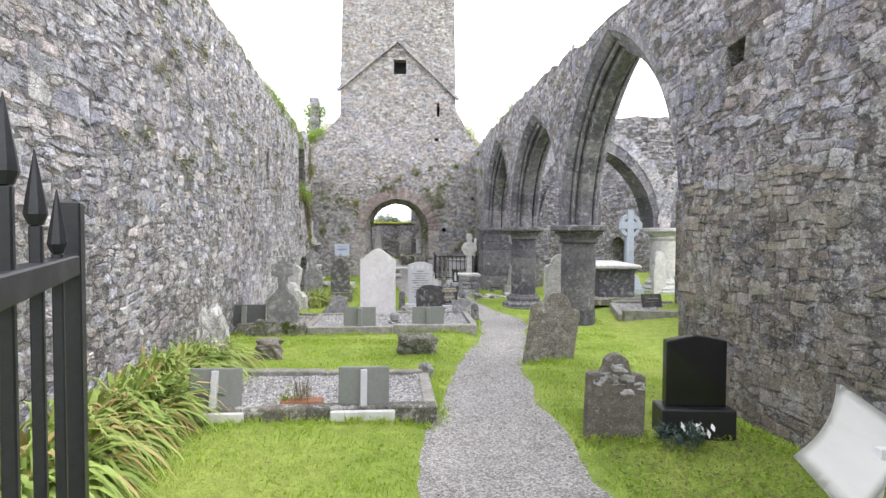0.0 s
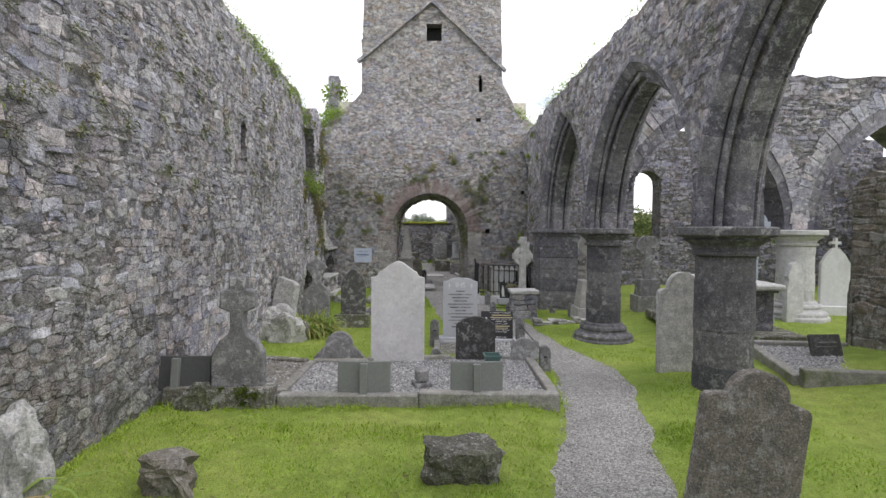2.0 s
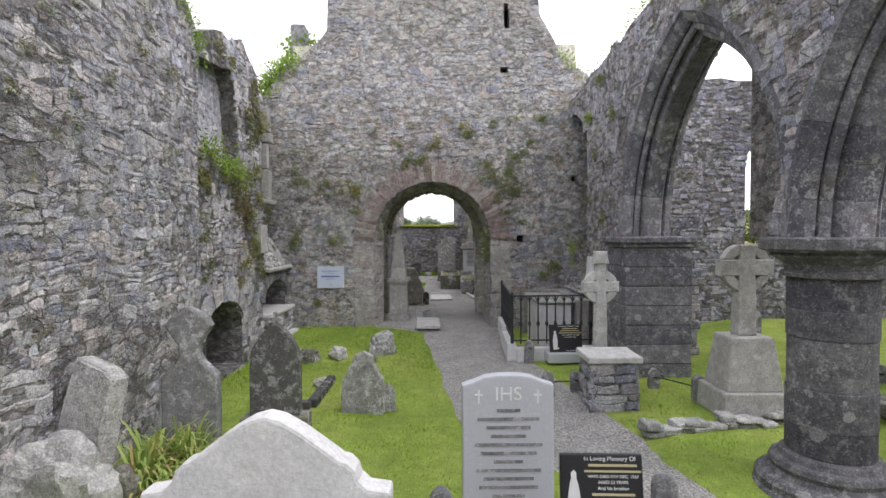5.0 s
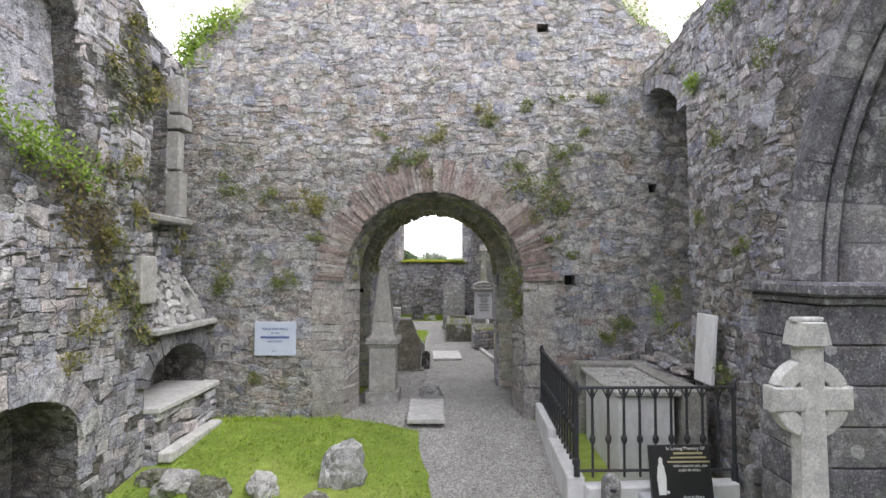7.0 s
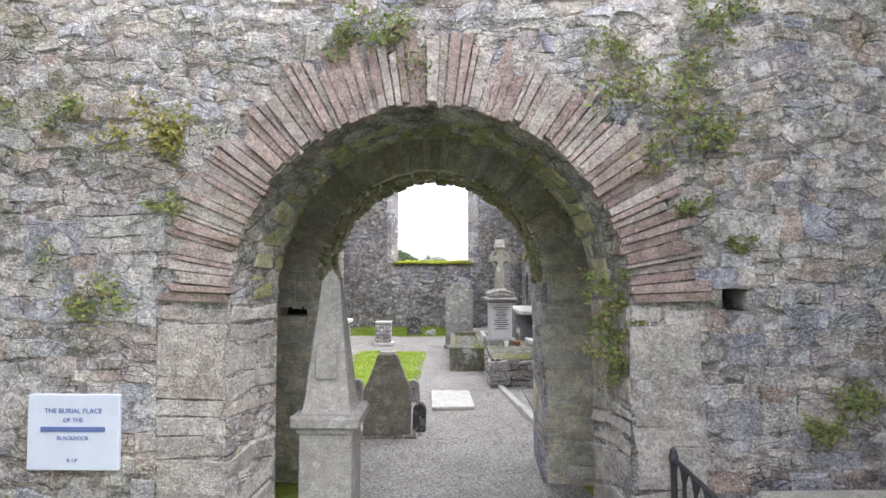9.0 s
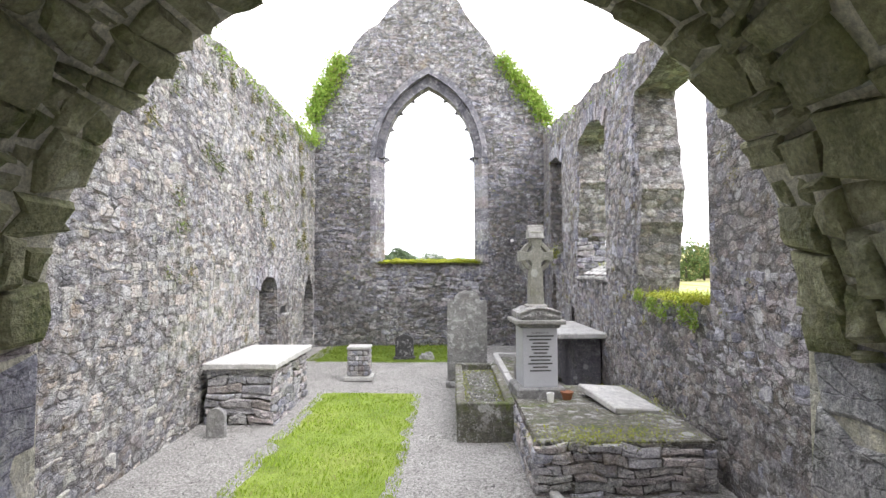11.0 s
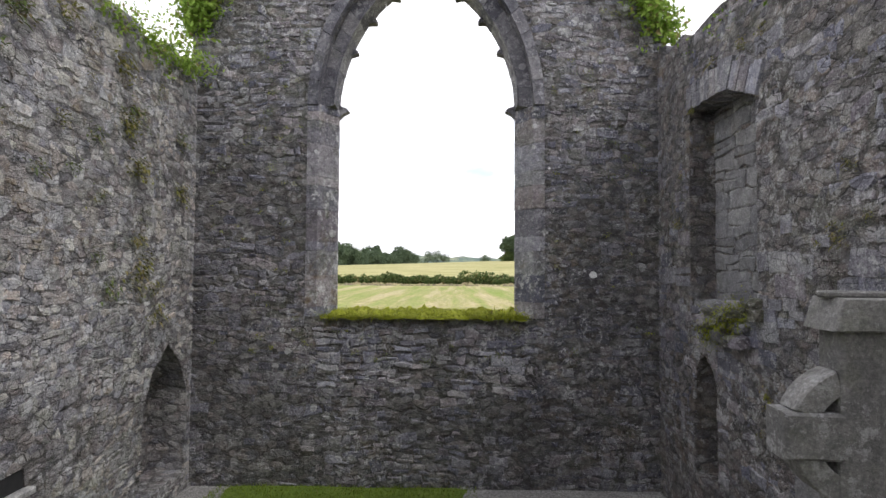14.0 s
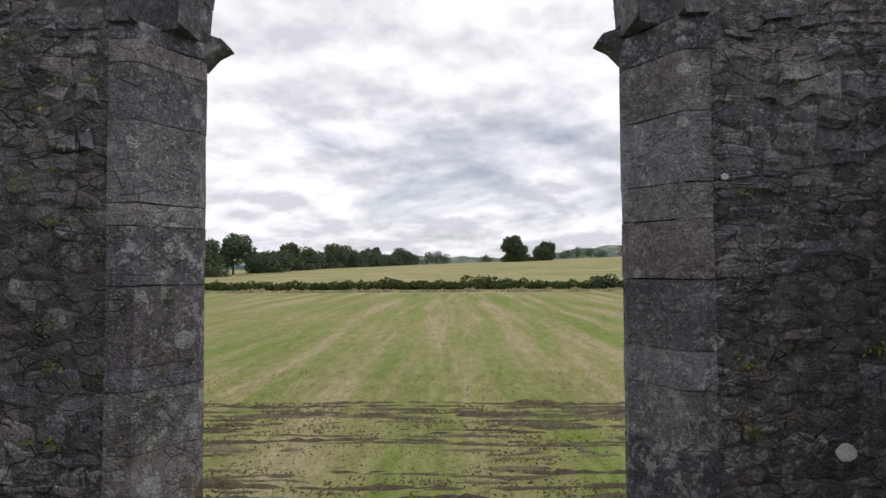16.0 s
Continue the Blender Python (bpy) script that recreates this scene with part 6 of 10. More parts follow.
def pebbles(name, parent, xy, height, mat, size, seed=1, label=""):
    r = np.random.default_rng(seed + 50)
    n = len(xy)
    s = r.uniform(*size, (n, 1, 1)) * r.uniform(0.6, 1.3, (n, 1, 3)) * (1, 1, 0.7)
    v = OCTA_V[None] * s + r.uniform(-0.25, 0.25, (n, 6, 3)) * s
    a = r.uniform(0, 2 * math.pi, n)
    c, d = np.cos(a)[:, None], np.sin(a)[:, None]
    v = np.stack([v[..., 0] * c - v[..., 1] * d, v[..., 0] * d + v[..., 1] * c, v[..., 2]], -1)
    v[..., 0] += xy[:, :1]
    v[..., 1] += xy[:, 1:]
    v[..., 2] += np.array([height(x, y) for x, y in xy])[:, None] + 0.004
    f = (OCTA_F[None] + 6 * np.arange(n)[:, None, None]).reshape(-1, 3)
    ob = mesh_ob(name, v.reshape(-1, 3).tolist(), f.tolist(), mat, parent)
    tagged(ob, label, "gravel" if label else "", "", "stuff")
    return ob


def box_part(name, parent, mat, sx, sy, sz, at, bevel=0.012, wear=0.0, seed=1, label="", turn=(0, 0, 0)):
    bm = bm_box(sx, sy, sz, at, bevel, turn)
    if wear:
        worn(bm, wear, seed)
    return part(name, bm, mat, parent, label)


def dry_stone(parent, x0, x1, y0, y1, z0, z1, mat, seed=1, hgt=(0.07, 0.14), wid=(0.15, 0.4), core_mat=None, sides="WSEN"):
    """A rubble-built block: a core and its face stones."""
    part("rubble_core", bm_box(x1 - x0 - 0.04, y1 - y0 - 0.04, z1 - z0, ((x0 + x1) / 2, (y0 + y1) / 2, z0)), core_mat or mat_mortar_dark, parent)
    runs = {"S": ((x0, y0), (x1, y0)), "E": ((x1, y0), (x1, y1)), "N": ((x1, y1), (x0, y1)), "W": ((x0, y1), (x0, y0))}
    for k, (a, b) in runs.items():
        if k in sides:
            pl = Plane(a, b)
            verts, faces = [], []
            r = np.random.default_rng(seed + ord(k))
            lp = [[(0, z0), (pl.len, z0), (pl.len, z1), (0, z1)]]
            for i, q in enumerate(lay_courses(lp, z0, z1, hgt, wid, r, 0.014)):
                pts, dep = stone_points(*q, r.uniform(0.0, 0.03), r)
                verts.append(plane_local(pl, parent, pts, dep))
                faces += [tuple(j + 18 * i for j in f) for f in STONE_FACES]
            ob = mesh_ob("facing", np.concatenate(verts), faces, mat, parent)
            tagged(ob, "", "", "", "stuff")


def plane_local(pl, parent, pts, dep):
    return pl.at(pts[:, 0], pts[:, 1], dep)


def celtic_outline(arm, span, top, cross_z):
    """Right half of a cross: foot, shaft, arm, head."""
    a = arm / 2
    return flip([(a * 1.25, 0), (a * 1.04, cross_z - a * 1.3), (a * 1.0, cross_z - a), (span / 2, cross_z - a), (span / 2, cross_z + a), (a, cross_z + a), (a * 0.95, top), (0, top)])


def celtic_cross(x, y, z, yaw, label, mat, height, base, arm=0.17, span=0.62, thick=0.15, ring_r=0.25, capped=False, cross_f=0.7, seed=1):
    """A ringed cross on a battered or stepped base. base: list of (width, depth, height, top width)."""
    ob = thing("celtic_cross", x, y, z, yaw, label, "grave cross", "celtic crosses")
    up = -0.1
    for i, (w, d, h, tw) in enumerate(base):
        bm = bm_box(w, d, h + (0.1 if i == 0 else 0), (0, 0, up))
        for v in bm.verts:
            if v.co.z > up + 0.01:
                v.co.x *= tw / w
                v.co.y *= tw / w
        bmesh.ops.bevel(bm, geom=bm.edges[:], offset=0.012, segments=1, affect="EDGES")
        part("base_block", worn(bm, 0.004, seed + i), mat, ob)
        up += h + (0.1 if i == 0 else 0)
    hgt = height - up
    cz = hgt * cross_f
    bm = bm_slab(celtic_outline(arm, span, hgt - (0.1 if capped else 0), cz), thick, 0.012, 1)
    bmesh.ops.translate(bm, vec=(0, 0, up), verts=bm.verts)
    part("cross", worn(bm, 0.003, seed), mat, ob)
    # the ring, a quarter between each pair of arms
    for q in range(4):
        lo, hi = math.degrees(math.asin(arm / 2 / ring_r)) * 0.9, 90 - math.degrees(math.asin(arm / 2 / ring_r)) * 0.9
        o = arc(0, cz, ring_r + 0.05, lo + 90 * q, hi + 90 * q, 8)
        i_ = arc(0, cz, ring_r - 0.06, hi + 90 * q, lo + 90 * q, 8)
        bm = bm_slab(o + i_, thick * 0.8, 0.008)
        bmesh.ops.translate(bm, vec=(0, 0, up), verts=bm.verts)
        part("ring_quarter", bm, mat, ob)
    if capped:
        t = up + hgt
        bm = bm_slab([(-arm * 0.72, t - 0.12), (arm * 0.72, t - 0.12), (arm * 0.5, t + 0.02), (-arm * 0.5, t + 0.02)], thick * 1.4, 0.006)
        part("cap", bm, mat, ob, "small house-shaped cap with carved slates")
        part("cap_ridge", bm_box(arm * 1.3, thick * 0.5, 0.03, (0, 0, t + 0.018), 0.008), mat, ob)
    return ob


def post(x, y, h=0.4, z=None, mat=None, w=0.15, name="grave_post", seed=1):
    ob = thing(name, x, y, z, 5 * math.sin(seed * 3), "short round-topped stone post beside a grave", "post", "grave posts", (2 * math.sin(seed), 2 * math.cos(seed * 2)))
    bm = bm_slab([(a, c - (0.15 if c < 1e-6 else 0)) for a, c in o_round(w, h, w * 0.62)], w * 0.72, 0.02, 2)
    part("shaft", worn(bm, 0.003, seed), mat or mat_head_grey, ob)
    part("rail_eye", bm_lathe([(0.0001, -0.012), (0.028, -0.01), (0.03, 0), (0.028, 0.01), (0.0001, 0.012)], 12, (0, -w * 0.36, h * 0.62)), mat_rail_iron, ob)
    return ob


def rod(name, a, b, r, mat, parent=None, label="", cat="", n=8):
    """A straight bar between two places."""
    d = Vector(b) - Vector(a)
    bm = bmesh.new()
    bmesh.ops.create_cone(bm, cap_ends=True, segments=n, radius1=r, radius2=r, depth=d.length)
    bmesh.ops.transform(bm, matrix=Matrix.Translation((Vector(a) + Vector(b)) / 2) @ d.to_track_quat("Z", "Y").to_matrix().to_4x4(), verts=bm.verts)
    ob = part(name, bm, mat, parent, label)
    if cat:
        tagged(ob, label, cat)
    return ob


def boulder(x, y, sx, sy, sz, seed, mat, label, name="boulder", z=None, yaw=0.0):
    ob = part(name, bm_rock(sx, sy, sz, seed, 4, 0.42), mat, None)
    ob.matrix_world = pose(x, y, (gz(x, y) if z is None else z) - 0.04 * sz, 0, 0, yaw)
    return tagged(ob, label, "stone", "loose stones")


# ---- nave: first grave plot, nearest the gate ----
plot_a = thing("grave_plot", 0, 0, 0, 0, "kerbed grave plot filled with grey chippings", "grave")
kerb_run(plot_a, [(-2.45, 5.27), (-0.03, 5.27)], 0.16, 0.12, mat_mossy, 1)
kerb_run(plot_a, [(-0.08, 5.35), (-0.11, 6.62)], 0.13, 0.12, mat_kerb, 2)
kerb_run(plot_a, [(-0.11, 6.66), (-2.45, 6.71)], 0.13, 0.12, mat_kerb, 3)
chips_bed(plot_a, -2.45, -0.13, 5.35, 6.62, 0.35, mat_chips, mat_chip_pebble, 2600, 4)
for x, lean in ((-2.1, -9), (-0.72, -6)):
    ob = thing("book_headstone", x, 5.27, 0.26, 0, "grey-green slate book memorial seen from behind, on a white base", "headstone", "book memorials")
    box_part("base", ob, mat_white_paint, 0.6, 0.22, 0.19, (0, 0, -0.04), 0.012, 0.002)
    for s in (-1, 1):
        bm = bm_box(0.24, 0.04, 0.37, (s * 0.12, 0, 0), 0.008)
        bmesh.ops.transform(bm, matrix=pose(0, 0.03, 0.15, lean, 0, s * 3), verts=bm.verts)
        part("leaf", bm, mat_slate_grey, ob)
    bm = bm_box(0.065, 0.06, 0.35, (0, -0.045, 0), 0.008)
    for v in bm.verts:
        if v.co.z > 0.2:
            v.co.y += 0.03
    bmesh.ops.transform(bm, matrix=pose(0, 0.03, 0.15, lean, 0, 0), verts=bm.verts)
    part("spine", bm, mat_grey_granite, ob, "pale stone spine")
trough = thing("plant_trough", -1.33, 5.46, 0.35, 2, "low terracotta trough with a sprouting plant", "planter")
box_part("trough", trough, mat_terracotta, 0.4, 0.16, 0.08, (0, 0, 0), 0.01)

# ---- nave: right-hand stones by the path ----
ob = thing("headstone", 1.5, 4.78, 0.22, -6, "squat brown headstone with a broken pitted crown", "headstone", "headstones", (-3, 2))
bm = bm_slab(flip([(0.25, -0.1), (0.255, 0.54), (0.25, 0.6), (0.2, 0.62), (0.14, 0.61), (0.11, 0.67), (0.1, 0.73), (0.06, 0.77), (0, 0.79)]), 0.15, 0.03, 2)
bmesh.ops.subdivide_edges(bm, edges=bm.edges[:], cuts=2, use_grid_fill=True)
part("slab", worn(bm, 0.01, 5), mat_head_brown, ob)
for i, (x, z, s) in enumerate(((-0.17, 0.57, 0.06), (-0.09, 0.62, 0.065), (0.02, 0.7, 0.075), (0.1, 0.62, 0.065), (0.18, 0.55, 0.055), (0.0, 0.58, 0.08), (0.09, 0.5, 0.055))):
    bm = bm_rock(s, 0.085, s * 0.8, 20 + i, 3, 0.6)
    bmesh.ops.translate(bm, vec=(x, -0.01, z - 0.06), verts=bm.verts)
    part("broken_lump", bm, mat_boulder, ob, "pitted white-lichened lump")
ob = headstone(2.26, 4.83, o_gable(0.53, 0.64, 0.05), 0.1, mat_black_granite, "polished black granite headstone with a low gabled top", -6, (0, 0), 0.31, 0, (0.64, 0.28, 0.21), pmat=mat_black_matt)
wreath = thing("wreath", 2.0, 4.58, 0.29, 0, "faded grey-green wreath lying on the grass", "wreath")
headstone(1.74, 7.83, o_shoulder(0.7, 1.0, 0.56, 0.2), 0.13, mat_head_pitted, "leaning brown headstone with round head and shoulders", -4, (-3, 9.0), 0.2, 0.008, seed=7)
headstone(2.98, 11.45, o_shoulder(0.66, 1.33, 0.62, 0.24), 0.12, mat_lichen_head, "tall grey lichened headstone with round shouldered head", 3, (-2, 0.5), 0.27, 0.006, seed=8)
boulder(4.3, 8.4, 0.19, 0.14, 0.58, 31, mat_boulder, "upright rough white-lichened stone", "standing_stone", 0.2)
board = thing("white_board", 2.5, 3.5, 0.0, 0, "curled white sheet on an added prop, shaped to fit the opening view", "board")
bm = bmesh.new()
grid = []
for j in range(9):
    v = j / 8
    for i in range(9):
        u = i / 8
        # foot edge and head edge, each from the free side to the wall side; corners placed to fit the camera's opening
        # view
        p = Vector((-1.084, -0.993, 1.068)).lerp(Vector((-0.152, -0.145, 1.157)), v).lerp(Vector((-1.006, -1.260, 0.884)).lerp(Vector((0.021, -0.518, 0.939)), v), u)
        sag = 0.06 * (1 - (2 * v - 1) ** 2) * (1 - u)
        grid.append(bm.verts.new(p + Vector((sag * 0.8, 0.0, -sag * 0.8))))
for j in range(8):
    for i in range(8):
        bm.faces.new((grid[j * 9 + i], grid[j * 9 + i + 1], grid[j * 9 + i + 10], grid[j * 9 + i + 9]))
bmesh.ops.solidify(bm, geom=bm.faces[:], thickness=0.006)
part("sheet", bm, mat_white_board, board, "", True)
# upright added under the sheet, below the camera's view
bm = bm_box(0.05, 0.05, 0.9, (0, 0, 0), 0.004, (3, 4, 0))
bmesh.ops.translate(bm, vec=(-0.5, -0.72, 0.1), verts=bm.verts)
part("prop", bm, mat_white_paint, board, "upright prop added to hold the sheet")

# ---- iron gate, open, at the west doorway ----
gate = thing("iron_gate", -0.5, 0.12, 0.0, 0, "open black iron gate with spear-topped bars", "gate")
ga, gb_ = Vector((-0.52, 0.1, 0)), Vector((-1.17, 1.66, 0))
gd = (gb_ - ga).normalized()
gang = math.degrees(math.atan2(gd.y, gd.x))
glen = (gb_ - ga).length
for nm, at_, w, h, z in (("hinge_stile", 0.03, 0.06, 2.12, 0.05), ("end_stile", glen - 0.03, 0.075, 2.09, 0.05)):
    p = ga + gd * at_ - Vector((-0.5, 0.12, 0))
    part(nm, bm_box(w, 0.05, h, (p.x, p.y, z), 0.004, (0, 0, gang)), mat_iron, gate)
for nm, z in (("top_rail", 1.96), ("middle_rail", 1.05), ("bottom_rail", 0.16)):
    p = ga + gd * glen / 2 - Vector((-0.5, 0.12, 0))
    part(nm, bm_box(glen, 0.045, 0.05, (p.x, p.y, z), 0.004, (0, 0, gang)), mat_iron, gate)
for i in range(7):
    f = glen - 0.2 * (i + 1)
    p = ga + gd * f - Vector((-0.5, 0.12, 0))
    topz = 2.02 + 0.06 * i
    bar = part("bar", bm_box(0.021, 0.021, topz - 0.1, (p.x, p.y, 0.1), 0.003, (0, 0, gang)), mat_iron, gate)
    bm = bm_lathe([(0.012, 0), (0.02, 0.02), (0.016, 0.05), (0.001, 0.14)], 8, (p.x, p.y, topz))
    part("spear", bm, mat_iron, bar)

# ---- nave: second plot and the stones round it ----
plot_b = thing("grave_plot", 0, 0, 0, 0, "wide double grave plot with stone kerbs and grey chippings", "grave")
kerb_run(plot_b, [(-3.35, 10.12), (-2.15, 10.14)], 0.2, 0.22, mat_mossy, 11)
kerb_run(plot_b, [(-2.12, 10.14), (1.02, 10.14)], 0.17, 0.13, mat_kerb, 12)
kerb_run(plot_b, [(0.97, 10.2), (0.97, 12.0)], 0.12, 0.13, mat_kerb, 13)
kerb_run(plot_b, [(0.98, 12.02), (-1.3, 11.86), (-1.32, 11.72), (-2.1, 11.7)], 0.12, 0.12, mat_kerb, 14)
kerb_run(plot_b, [(-2.13, 10.24), (-2.1, 11.68)], 0.12, 0.13, mat_kerb, 15)
kerb_run(plot_b, [(-2.2, 11.75), (-3.3, 12.0)], 0.14, 0.1, mat_mossy, 16)
chips_bed(plot_b, -2.06, 0.9, 10.24, 11.72, 0.28, mat_chips, mat_chip_pebble, 3600, 17)
chips_bed(plot_b, -1.3, 0.9, 11.7, 11.94, 0.28, mat_chips, mat_chip_pebble, 500, 18)
chips_bed(plot_b, -3.3, -2.2, 10.25, 11.8, 0.27, mat_mossy, mat_chip_pebble, 500, 19)
for x, y, z, w, mat, lean in ((-1.17, 10.18, 0.3, 0.6, mat_slate_grey, -6), (0.1, 10.18, 0.3, 0.6, mat_slate_grey, -6), (-3.24, 10.12, 0.36, 0.74, mat_slate_dark, -8)):
    ob = thing("book_headstone", x, y, z - 0.02, 0, "dark slate book memorial on the plot kerb, seen from behind", "headstone", "book memorials")
    for s in (-1, 1):
        bm = bm_box(w * 0.49, 0.045, 0.38, (s * w * 0.25, 0, 0), 0.008)
        bmesh.ops.transform(bm, matrix=pose(0, 0, 0.0, lean, 0, s * 3), verts=bm.verts)
        part("leaf", bm, mat, ob)
    bm = bm_box(0.085, 0.07, 0.36, (0, -0.05, 0), 0.008)
    bmesh.ops.transform(bm, matrix=pose(0, 0, 0.0, lean, 0, 0), verts=bm.verts)
    part("spine", bm, mat_slate_grey, ob)
vase = thing("stone_vase", -0.53, 10.55, 0.28, 20, "small square stone flower vase on the chippings", "vase")
part("vase_body", bm_box(0.15, 0.15, 0.17, (0, 0, 0.05), 0.03), mat_head_grey, vase)
part("vase_foot", bm_box(0.2, 0.2, 0.05, (0, 0, 0), 0.01), mat_head_grey, vase)
# cross-topped headstone with its head knocked crooked
ob = thing("cross_headstone", -2.56, 10.16, 0.3, 4, "grey limestone headstone with a short cross on top", "headstone", "headstones")
part("plinth", worn(bm_box(0.72, 0.34, 0.34, (0, 0, -0.25), 0.02), 0.01, 3), mat_mossy, ob)
half = [(0.28, 0.05), (0.28, 0.46), (0.2, 0.6), (0.1, 0.68), (0.075, 0.74), (0.075, 0.92), (0.19, 0.97), (0.18, 1.15), (0.09, 1.18), (0.085, 1.31), (0.0, 1.31)]
part("slab", worn(bm_slab(flip(half), 0.16, 0.015), 0.006, 4), mat_head_grey, ob)

headstone(-0.92, 11.82, o_ogee(0.76, 1.44), 0.09, mat_white_marble, "tall white marble headstone with a pointed ogee top", 0.5, (-1, 0), 0.22, 0.003, (0.86, 0.2, 0.04), seed=9)
headstone(-1.78, 11.95, flip([(0.36, 0), (0.36, 0.2), (0.33, 0.22), (0.3, 0.27), (0.27, 0.28), (0.24, 0.33), (0.21, 0.33)] + [(0.2 * math.cos(radians(t)), 0.36 + 0.2 * math.sin(radians(t))) for t in range(0, 91, 15)]), 0.11, mat_head_grey, "low grey headstone with a domed stepped top", 2, (-3, 0), 0.1, 0.004, seed=10)
headstone(0.2, 11.9, flip([(0.285, 0), (0.285, 0.6), (0.25, 0.64), (0.22, 0.65), (0.2, 0.68), (0.1, 0.72), (0, 0.73)]), 0.1, mat_head_dark, "dark slate headstone streaked with white lichen", -3, (-2, 0), 0.17, 0.003, seed=11)
ob = headstone(0.9, 11.85, flip([(0.14, 0), (0.17, 0.07), (0.2, 0.2), (0.19, 0.32), (0.21, 0.42), (0.16, 0.46), (0.12, 0.43), (0.06, 0.48), (0, 0.48)]), 0.08, mat_head_grey, "small shield-shaped grey headstone", -8, (-4, 0), 0.12, 0.003, seed=12)
flower_pot = thing("flower_box", 0.38, 11.25, 0.28, 3, "tapered grey-green plastic flower box", "planter")
bm = bm_box(0.2, 0.2, 0.22, (0, 0, 0), 0.0)
for v in bm.verts:
    if v.co.z < 0.05:
        v.co.x *= 0.78
        v.co.y *= 0.78
top_face = max(bm.faces, key=lambda f: f.calc_center_median().z)
bmesh.ops.inset_individual(bm, faces=[top_face], thickness=0.012)
bmesh.ops.translate(bm, vec=(0, 0, -0.05), verts=top_face.verts)
part("box", bm, mat_plastic, flower_pot)
part("rim", bm_join(bm_box(0.23, 0.018, 0.025, (0, 0.105, 0.2), 0.004), bm_box(0.23, 0.018, 0.025, (0, -0.105, 0.2), 0.004), bm_box(0.018, 0.2, 0.025, (0.105, 0, 0.2), 0.004), bm_box(0.018, 0.2, 0.025, (-0.105, 0, 0.2), 0.004)), mat_plastic, flower_pot)

# the grey granite stone with its carved emblem, and the black one beside it
plot_c = thing("grave_plot", 0, 0, 0, 0, "narrow railed grave plot with mossy chippings", "grave")
kerb_run(plot_c, [(-0.36, 12.2), (-0.36, 14.0)], 0.1, 0.09, mat_kerb, 21)
kerb_run(plot_c, [(1.12, 12.1), (1.12, 14.0)], 0.12, 0.1, mat_kerb, 22)
chips_bed(plot_c, 0.45, 1.06, 12.1, 13.9, 0.14, mat_chips, mat_chip_pebble, 900, 23)
chips_bed(plot_c, -0.3, 0.45, 12.1, 13.7, 0.13, mat_mossy, mat_chip_pebble, 300, 24)
ob = headstone(0.05, 13.82, o_curve(0.62, 1.06), 0.1, mat_grey_granite, "pale grey granite headstone with worn white lettering", 1, (-1, 0), 0.06, 0, (0.76, 0.26, 0.17), seed=14)
lettering(ob, "IHS", 0.13, (0, -0.053, 1.1), mat_letter_white)
for s in (-1, 1):
    part("cross_mark", bm_join(bm_box(0.012, 0.004, 0.09, (s * 0.2, -0.052, 1.04)), bm_box(0.055, 0.004, 0.012, (s * 0.2, -0.052, 1.09))), mat_letter_white, ob)
bars(ob, [(0, 0.98 - 0.058 * i, w, 0.022) for i, w in enumerate((0.16, 0.42, 0.3, 0.24, 0.46, 0.38, 0.2, 0.44, 0.34, 0.4, 0.22, 0.3))], mat_head_grey, -0.053)
bars(ob, [(0, 0.1, 0.6, 0.018), (0, 0.06, 0.34, 0.016)], mat_letter_white, -0.133)


def black_tablet(x, y, z, w, h, lines, label, yaw=0):
    """A tilted black memorial tablet with a plain figure, lettering and bars for names."""
    t = thing("memorial_tablet", x, y, z, yaw, label, "headstone", "memorial tablets")
    part("base", worn(bm_box(w + 0.12, 0.3, 0.16, (0, 0.02, -0.1), 0.01), 0.003, 4), mat_grey_granite, t)
    slab = part("slab", bm_box(w, 0.05, h, (0, 0, 0.05), 0.006, (-10, 0, 0)), mat_black_matt, t)
    face = empty("face", (0, 0, 0))
    bpy.data.objects.remove(face)
    tilt = lambda zz: (-0.028 - 0.0) + (zz) * math.tan(radians(10))
    fig = -w * 0.34
    bm = bm_slab([(-0.035, 0.05), (0.035, 0.05), (0.045, 0.2), (0.03, 0.3), (0.018, 0.33), (0.02, 0.37), (0, 0.39), (-0.02, 0.37), (-0.018, 0.33), (-0.03, 0.3), (-0.045, 0.2)], 0.004, 0)
    bmesh.ops.transform(bm, matrix=pose(fig, -0.03, 0.06, -10, 0, 0) @ Matrix.Scale(h / 0.5, 4), verts=bm.verts)
    part("emblem", bm, mat_letter_white, t, "pale upright emblem")
    for i in range(6):
        bm = bm_lathe([(0.0001, -0.002), (0.014, -0.002), (0.014, 0.002), (0.0001, 0.002)], 7)
        bmesh.ops.transform(bm, matrix=pose(fig - 0.02 + 0.018 * i, -0.024 + 0.012, 0.1 + 0.012 * ((i * 5) % 3), 80, 0, 0), verts=bm.verts)
        part("flower_mark", bm, mat_letter_white, t)
    for text, cx, zz, size in lines:
        yy = tilt(zz - 0.05) - 0.0015
        if isinstance(text, str):
            lettering(t, text, size, (cx, yy, zz), mat_letter_white, (80, 0, 0))
        else:
            bm = bm_box(text, 0.004, size * 0.55, (cx, yy, zz - size * 0.27), 0, (-10, 0, 0))
            part("worn_line", bm, mat_letter_gold, t)
    return t


